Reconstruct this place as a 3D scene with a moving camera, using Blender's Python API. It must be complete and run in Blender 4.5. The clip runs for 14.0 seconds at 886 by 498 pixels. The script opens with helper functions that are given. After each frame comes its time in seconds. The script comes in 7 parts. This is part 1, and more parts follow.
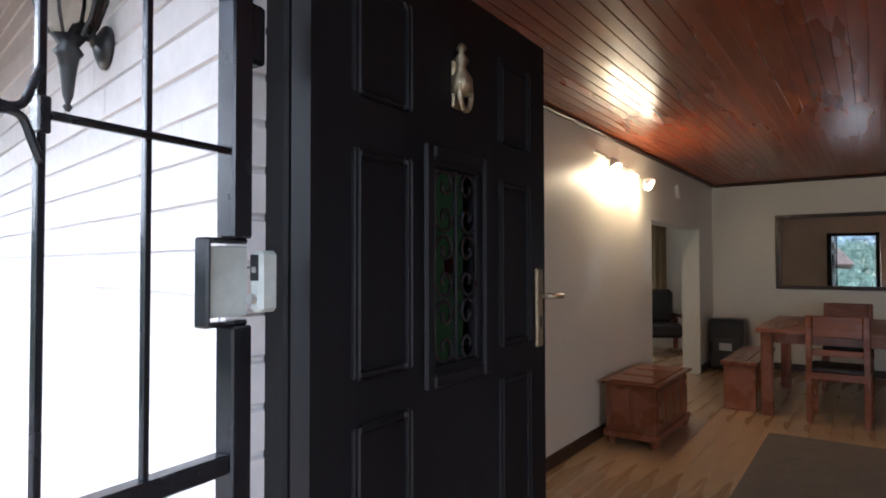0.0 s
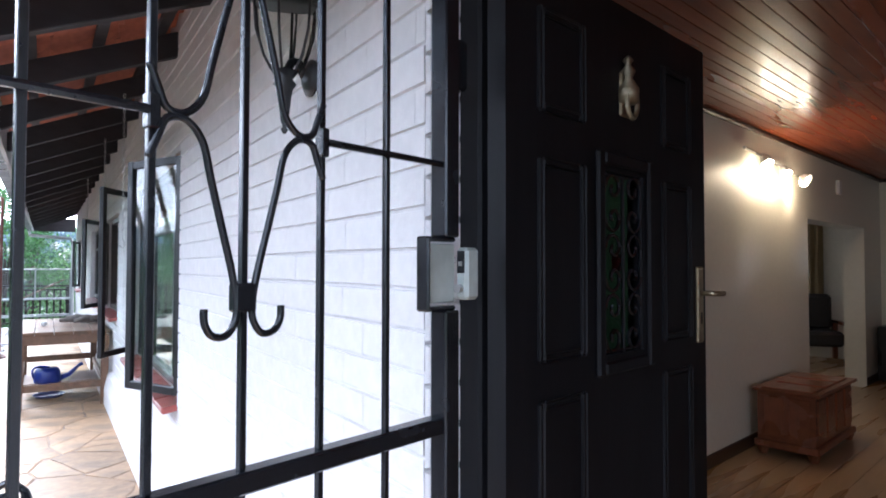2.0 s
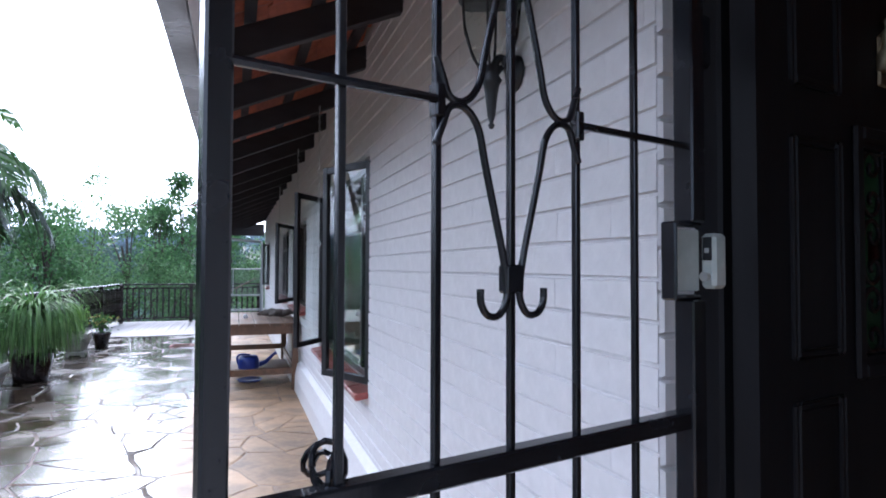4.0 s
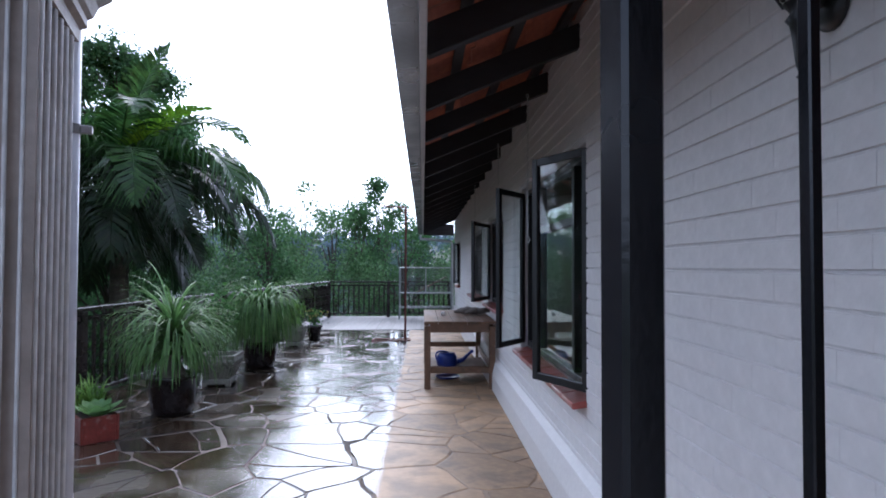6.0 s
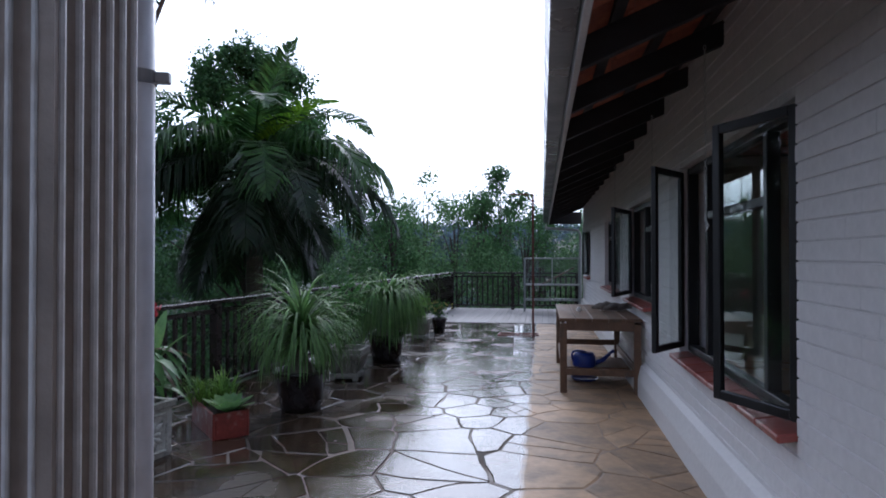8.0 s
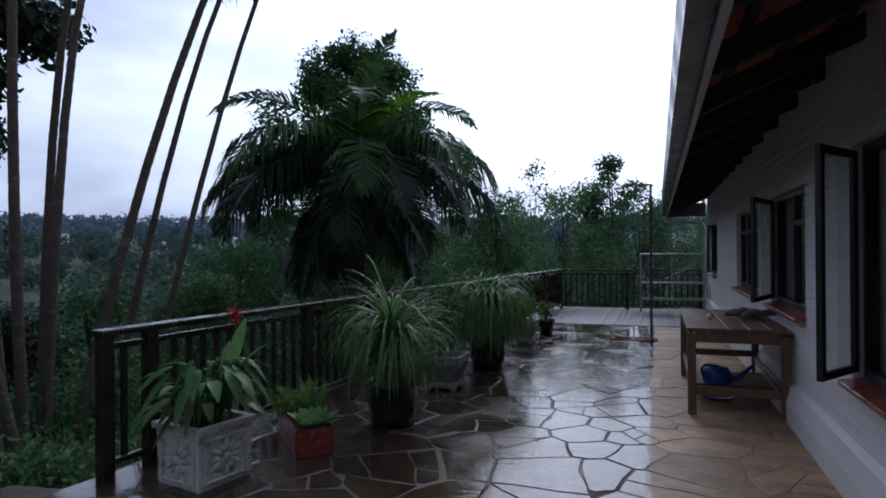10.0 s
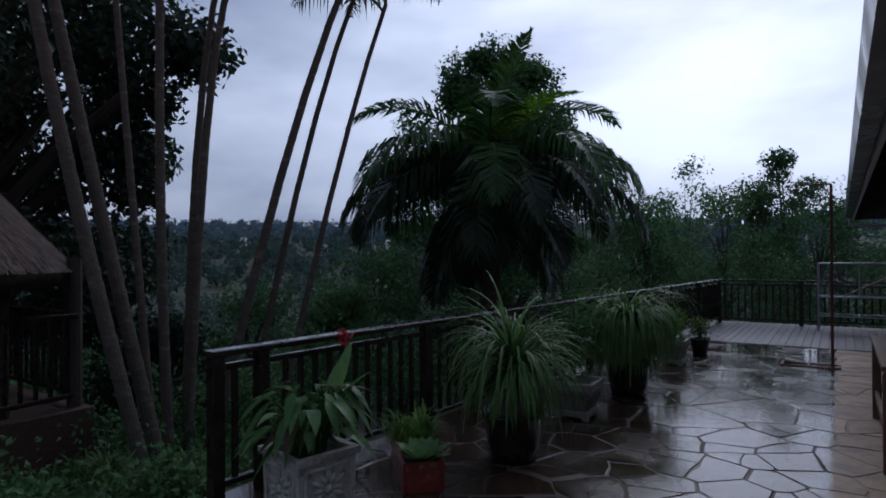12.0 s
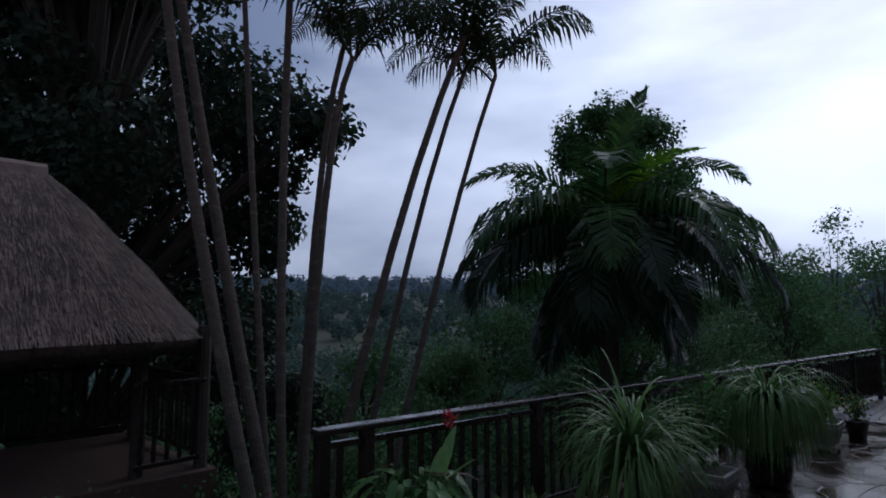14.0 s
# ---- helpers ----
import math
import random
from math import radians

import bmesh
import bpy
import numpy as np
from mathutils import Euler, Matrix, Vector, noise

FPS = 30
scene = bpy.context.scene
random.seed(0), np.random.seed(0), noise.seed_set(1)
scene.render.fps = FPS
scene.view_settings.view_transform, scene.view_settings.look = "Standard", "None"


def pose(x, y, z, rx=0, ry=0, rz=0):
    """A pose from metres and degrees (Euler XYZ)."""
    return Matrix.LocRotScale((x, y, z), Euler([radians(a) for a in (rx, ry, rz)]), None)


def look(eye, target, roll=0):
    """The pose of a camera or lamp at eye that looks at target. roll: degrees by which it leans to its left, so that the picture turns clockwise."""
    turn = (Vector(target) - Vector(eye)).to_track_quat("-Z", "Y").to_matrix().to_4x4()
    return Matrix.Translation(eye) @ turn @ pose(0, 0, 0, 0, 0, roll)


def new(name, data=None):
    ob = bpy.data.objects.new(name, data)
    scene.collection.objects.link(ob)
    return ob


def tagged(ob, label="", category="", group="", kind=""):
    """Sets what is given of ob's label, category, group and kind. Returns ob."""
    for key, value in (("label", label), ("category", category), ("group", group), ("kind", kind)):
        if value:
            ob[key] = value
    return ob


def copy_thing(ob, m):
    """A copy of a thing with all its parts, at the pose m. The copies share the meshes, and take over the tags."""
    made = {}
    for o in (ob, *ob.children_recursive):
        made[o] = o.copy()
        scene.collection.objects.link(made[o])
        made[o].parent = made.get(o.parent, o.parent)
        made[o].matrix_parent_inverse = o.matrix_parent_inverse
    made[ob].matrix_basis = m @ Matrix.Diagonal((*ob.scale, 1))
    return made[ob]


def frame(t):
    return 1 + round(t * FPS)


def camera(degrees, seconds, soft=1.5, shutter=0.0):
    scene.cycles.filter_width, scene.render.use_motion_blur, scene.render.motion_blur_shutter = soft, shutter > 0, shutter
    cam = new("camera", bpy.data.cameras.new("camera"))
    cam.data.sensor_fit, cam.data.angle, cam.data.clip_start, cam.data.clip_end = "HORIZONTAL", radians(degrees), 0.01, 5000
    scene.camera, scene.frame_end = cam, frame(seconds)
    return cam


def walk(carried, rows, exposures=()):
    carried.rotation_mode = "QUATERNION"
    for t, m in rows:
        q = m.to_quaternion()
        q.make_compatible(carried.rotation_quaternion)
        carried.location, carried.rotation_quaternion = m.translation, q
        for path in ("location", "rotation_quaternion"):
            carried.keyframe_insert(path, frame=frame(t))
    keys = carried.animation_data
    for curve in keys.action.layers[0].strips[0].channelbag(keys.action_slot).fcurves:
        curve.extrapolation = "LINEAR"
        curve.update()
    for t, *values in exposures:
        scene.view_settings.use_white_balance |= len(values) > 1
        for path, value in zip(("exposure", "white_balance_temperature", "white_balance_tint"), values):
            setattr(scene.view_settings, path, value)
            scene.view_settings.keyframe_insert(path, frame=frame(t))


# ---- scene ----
cam = camera(72.1, 14.0, soft=1.8)
PATH = [
    (0, (0.033, 0.337, 1.449), (1.442, 1.755, 1.498), -0.1),
    (0.5, (-0.01, 0.321, 1.446), (1.343, 1.793, 1.496), 0.1),
    (1, (-0.052, 0.308, 1.442), (1.225, 1.846, 1.494), 0.2),
    (1.5, (-0.094, 0.299, 1.439), (1.092, 1.908, 1.492), 0.1),
    (2, (-0.136, 0.297, 1.437), (0.957, 1.971, 1.493), 0.1),
    (4.5, (-0.291, 0.397, 1.408), (0.212, 2.332, 1.467), 0.2),
    (5, (-0.326, 0.443, 1.406), (0.023, 2.412, 1.465), 0.2),
    (5.5, (-0.372, 0.509, 1.404), (-0.175, 2.498, 1.464), 0.2),
    (6, (-0.397, 0.636, 1.401), (-0.331, 2.634, 1.456), 0.2),
    (6.5, (-0.409, 0.752, 1.408), (-0.467, 2.75, 1.455), 0.2),
    (7, (-0.441, 0.861, 1.401), (-0.602, 2.854, 1.439), 0.1),
    (7.5, (-0.498, 1.021, 1.386), (-0.752, 3.004, 1.421), 0.2),
    (8, (-0.551, 1.157, 1.413), (-0.874, 3.13, 1.435), 0.0),
    (10.5, (-0.622, 1.91, 1.494), (-1.397, 3.754, 1.496), -0.3),
    (11, (-0.628, 2.041, 1.534), (-1.515, 3.834, 1.534), -0.2),
    (11.5, (-0.629, 2.158, 1.55), (-1.614, 3.899, 1.557), -0.3),
    (12, (-0.615, 2.254, 1.583), (-1.709, 3.928, 1.598), -0.3),
    (12.5, (-0.611, 2.328, 1.636), (-1.815, 3.925, 1.653), -0.0),
    (13, (-0.633, 2.338, 1.698), (-1.908, 3.877, 1.742), 0.2),
    (13.5, (-0.632, 2.352, 1.723), (-1.963, 3.842, 1.834), 0.2),
    (14, (-0.63, 2.378, 1.733), (-2.013, 3.809, 1.931), 0.1),
]
EXPOSURES = [(0, 3.4, 6050, 12), (1.0, 3.1, 5900, 12), (2.2, 2.76, 5750, 12), (4.3, 1.68, 5600, 15), (5.0, 1.32, 5550, 15), (6.5, 0.9, 5600, 15), (8.2, 0.2, 5650, 15), (10.4, -0.72, 5600, 16), (12.0, -1.24, 5550, 16), (14.0, -1.2, 5550, 16)]
walk(cam, [(t, look(eye, target, roll)) for t, eye, target, roll in PATH], EXPOSURES)

# ---- world and sun: a low grey overcast, brightest along +y ----
SUN_AZ, SUN_EL = 10.0, 38.0   # degrees left of +y, and above the horizon
world = bpy.data.worlds.new("overcast_sky")
scene.world = world
world.use_nodes = True
wn, wl = world.node_tree.nodes, world.node_tree.links
wn.clear()
w_out = wn.new("ShaderNodeOutputWorld")
w_bg = wn.new("ShaderNodeBackground")
w_sky = wn.new("ShaderNodeTexSky")
w_sky.sky_type = "NISHITA"
w_sky.sun_disc = False
w_sky.sun_elevation = radians(SUN_EL)
w_sky.sun_rotation = radians(-SUN_AZ)
w_sky.dust_density = 4.0
w_grey = wn.new("ShaderNodeHueSaturation")
w_grey.inputs["Saturation"].default_value = 0.55
w_co = wn.new("ShaderNodeTexCoord")
w_map = wn.new("ShaderNodeMapping")
w_map.inputs["Scale"].default_value = (1.2, 1.2, 3.4)
w_noise = wn.new("ShaderNodeTexNoise")
w_noise.inputs["Scale"].default_value = 1.5
w_noise.inputs["Detail"].default_value = 5.0
w_noise.inputs["Roughness"].default_value = 0.5
w_ramp = wn.new("ShaderNodeValToRGB")
w_ramp.color_ramp.elements[0].position, w_ramp.color_ramp.elements[0].color = 0.34, (2.9, 3.7, 5.3, 1)
w_ramp.color_ramp.elements[1].position, w_ramp.color_ramp.elements[1].color = 0.66, (10.8, 11.6, 12.8, 1)
w_mix = wn.new("ShaderNodeMixRGB")
w_mix.inputs["Fac"].default_value = 0.8
wl.new(w_sky.outputs[0], w_grey.inputs["Color"])
wl.new(w_co.outputs["Generated"], w_map.inputs["Vector"])
wl.new(w_map.outputs[0], w_noise.inputs["Vector"])
wl.new(w_noise.outputs["Fac"], w_ramp.inputs["Fac"])
wl.new(w_grey.outputs[0], w_mix.inputs["Color1"])
wl.new(w_ramp.outputs[0], w_mix.inputs["Color2"])
w_sep = wn.new("ShaderNodeSeparateXYZ")
wl.new(w_co.outputs["Generated"], w_sep.inputs[0])
w_dir = wn.new("ShaderNodeMath")
w_dir.operation = "MULTIPLY_ADD"
w_dir.inputs[1].default_value = 0.6
wl.new(w_sep.outputs["Z"], w_dir.inputs[0])
wl.new(w_sep.outputs["Y"], w_dir.inputs[2])
w_rng = wn.new("ShaderNodeMapRange")
w_rng.inputs["From Min"].default_value, w_rng.inputs["From Max"].default_value = 0.3, 1.25
w_rng.inputs["To Min"].default_value, w_rng.inputs["To Max"].default_value = 0.66, 1.7
wl.new(w_dir.outputs[0], w_rng.inputs["Value"])
w_lit = wn.new("ShaderNodeMixRGB")
w_lit.blend_type = "MULTIPLY"
w_lit.inputs["Fac"].default_value = 1.0
wl.new(w_mix.outputs[0], w_lit.inputs["Color1"])
wl.new(w_rng.outputs[0], w_lit.inputs["Color2"])
wl.new(w_lit.outputs[0], w_bg.inputs["Color"])
w_bg.inputs["Strength"].default_value = 0.125
wl.new(w_bg.outputs[0], w_out.inputs[0])

sun = new("sun", bpy.data.lights.new("sun", "SUN"))
sun.data.energy, sun.data.angle, sun.data.color = 0.7, radians(25), (1.0, 0.97, 0.93)
sun.matrix_world = look((0, 0, 30), (30 * math.sin(radians(SUN_AZ)), -30 * math.cos(radians(SUN_AZ)), 30 - 30 * math.tan(radians(SUN_EL))))



def window_light(name, m, w, h, watts):
    """Sky light standing in a window's opening, shining along the local -z."""
    li = bpy.data.lights.new(name, "AREA")
    li.shape, li.size, li.size_y = "RECTANGLE", w, h
    li.energy, li.color = watts, (0.93, 0.97, 1.0)
    new(name, li).matrix_world = m


window_light("window_light", pose(0.735, -2.4, 1.42, 0, -90, 0), 1.2, 1.9, 4.6)
window_light("back_room_window_light", pose(8.02, 3.45, 0.155, 0, 0, 10) @ pose(1.5, 1.85, 1.475, 0, 90, 0), 1.1, 0.76, 2.2)

# ---- materials ----
def mat(name, base, rough=0.7, metal=0.0, var=0.25, scale=4.0, fine=40.0, bump=0.15, spots=None, spot_amount=0.45, stretch=None, spec=None, island=0.0, obrand=0.0, rough_var=0.12):
    """A procedural surface: base colour varied at two scales, optional second colour in patches, fine relief."""
    m = bpy.data.materials.new(name)
    m.use_nodes = True
    nt = m.node_tree
    n, l = nt.nodes, nt.links
    b = n["Principled BSDF"]
    b.inputs["Metallic"].default_value = metal
    if spec is not None:
        b.inputs["Specular IOR Level"].default_value = spec
    co = n.new("ShaderNodeTexCoord")
    mp = n.new("ShaderNodeMapping")
    mp.inputs["Scale"].default_value = stretch or (1, 1, 1)
    l.new(co.outputs["Object"], mp.inputs["Vector"])

    def noise_at(s, detail=4.0):
        t = n.new("ShaderNodeTexNoise")
        t.inputs["Scale"].default_value, t.inputs["Detail"].default_value = s, detail
        l.new(mp.outputs[0], t.inputs["Vector"])
        return t
    big, small = noise_at(scale), noise_at(fine, 6.0)
    add = n.new("ShaderNodeMath")
    add.operation = "ADD"
    l.new(big.outputs["Fac"], add.inputs[0])
    l.new(small.outputs["Fac"], add.inputs[1])
    last = add.outputs[0]
    for kind, amount in (("island", island), ("ob", obrand)):
        if amount:
            g = n.new("ShaderNodeNewGeometry" if kind == "island" else "ShaderNodeObjectInfo")
            mul = n.new("ShaderNodeMath")
            mul.operation = "MULTIPLY_ADD"
            mul.inputs[1].default_value = amount
            l.new(g.outputs["Random Per Island" if kind == "island" else "Random"], mul.inputs[0])
            l.new(last, mul.inputs[2])
            sub = n.new("ShaderNodeMath")
            sub.operation = "SUBTRACT"
            sub.inputs[1].default_value = amount / 2
            l.new(mul.outputs[0], sub.inputs[0])
            last = sub.outputs[0]
    rng = n.new("ShaderNodeMapRange")
    rng.inputs["From Min"].default_value, rng.inputs["From Max"].default_value = 0.6, 1.4
    rng.inputs["To Min"].default_value, rng.inputs["To Max"].default_value = 1 - var, 1 + var
    l.new(last, rng.inputs["Value"])
    col = n.new("ShaderNodeMixRGB")
    col.blend_type = "MULTIPLY"
    col.inputs["Fac"].default_value = 1.0
    l.new(rng.outputs[0], col.inputs["Color2"])
    if spots:
        sp = noise_at(scale * 1.7 + 0.3, 8.0)
        r = n.new("ShaderNodeValToRGB")
        r.color_ramp.elements[0].position, r.color_ramp.elements[1].position = 1 - spot_amount - 0.08, 1 - spot_amount + 0.08
        l.new(sp.outputs["Fac"], r.inputs["Fac"])
        mx = n.new("ShaderNodeMixRGB")
        mx.inputs["Color1"].default_value = (*base, 1)
        mx.inputs["Color2"].default_value = (*spots, 1)
        l.new(r.outputs[0], mx.inputs["Fac"])
        l.new(mx.outputs[0], col.inputs["Color1"])
    else:
        col.inputs["Color1"].default_value = (*base, 1)
    l.new(col.outputs[0], b.inputs["Base Color"])
    rr = n.new("ShaderNodeMapRange")
    rr.inputs["From Min"].default_value, rr.inputs["From Max"].default_value = 0.3, 0.7
    rr.inputs["To Min"].default_value, rr.inputs["To Max"].default_value = max(0.02, rough - rough_var), min(1, rough + rough_var)
    l.new(big.outputs["Fac"], rr.inputs["Value"])
    l.new(rr.outputs[0], b.inputs["Roughness"])
    if bump:
        bp = n.new("ShaderNodeBump")
        bp.inputs["Strength"].default_value, bp.inputs["Distance"].default_value = bump, 0.01
        l.new(small.outputs["Fac"], bp.inputs["Height"])
        l.new(bp.outputs[0], b.inputs["Normal"])
    return m


def leaf_mat(name, base, base2, rough=0.55, var=0.35):
    """Foliage: two greens mixed by leaf, a little light let through."""
    m = mat(name, base, rough, var=var, scale=3.0, fine=30, bump=0.1, spots=base2, spot_amount=0.5, island=0.9)
    b = m.node_tree.nodes["Principled BSDF"]
    b.inputs["Transmission Weight"].default_value = 0.0
    b.inputs["Specular IOR Level"].default_value = 0.3
    nt = m.node_tree
    tr = nt.nodes.new("ShaderNodeBsdfTranslucent")
    nt.links.new(b.inputs["Base Color"].links[0].from_socket, tr.inputs["Color"])
    mx = nt.nodes.new("ShaderNodeMixShader")
    mx.inputs["Fac"].default_value = 0.38
    nt.links.new(b.outputs[0], mx.inputs[1])
    nt.links.new(tr.outputs[0], mx.inputs[2])
    nt.links.new(mx.outputs[0], nt.nodes["Material Output"].inputs["Surface"])
    return m


def glow(name, colour, strength):
    m = bpy.data.materials.new(name)
    m.use_nodes = True
    b = m.node_tree.nodes["Principled BSDF"]
    b.inputs["Base Color"].default_value = (0.9, 0.9, 0.85, 1)
    b.inputs["Emission Color"].default_value = (*colour, 1)
    b.inputs["Emission Strength"].default_value = strength
    return m


def glass_mat(name, tint=(0.9, 0.95, 0.93), rough=0.02, thick=False):
    m = bpy.data.materials.new(name)
    m.use_nodes = True
    b = m.node_tree.nodes["Principled BSDF"]
    b.inputs["Base Color"].default_value = (*tint, 1)
    b.inputs["Roughness"].default_value = rough
    b.inputs["Transmission Weight"].default_value = 1.0
    b.inputs["IOR"].default_value = 1.45 if thick else 1.12
    b.inputs["Specular IOR Level"].default_value = 1.0
    return m


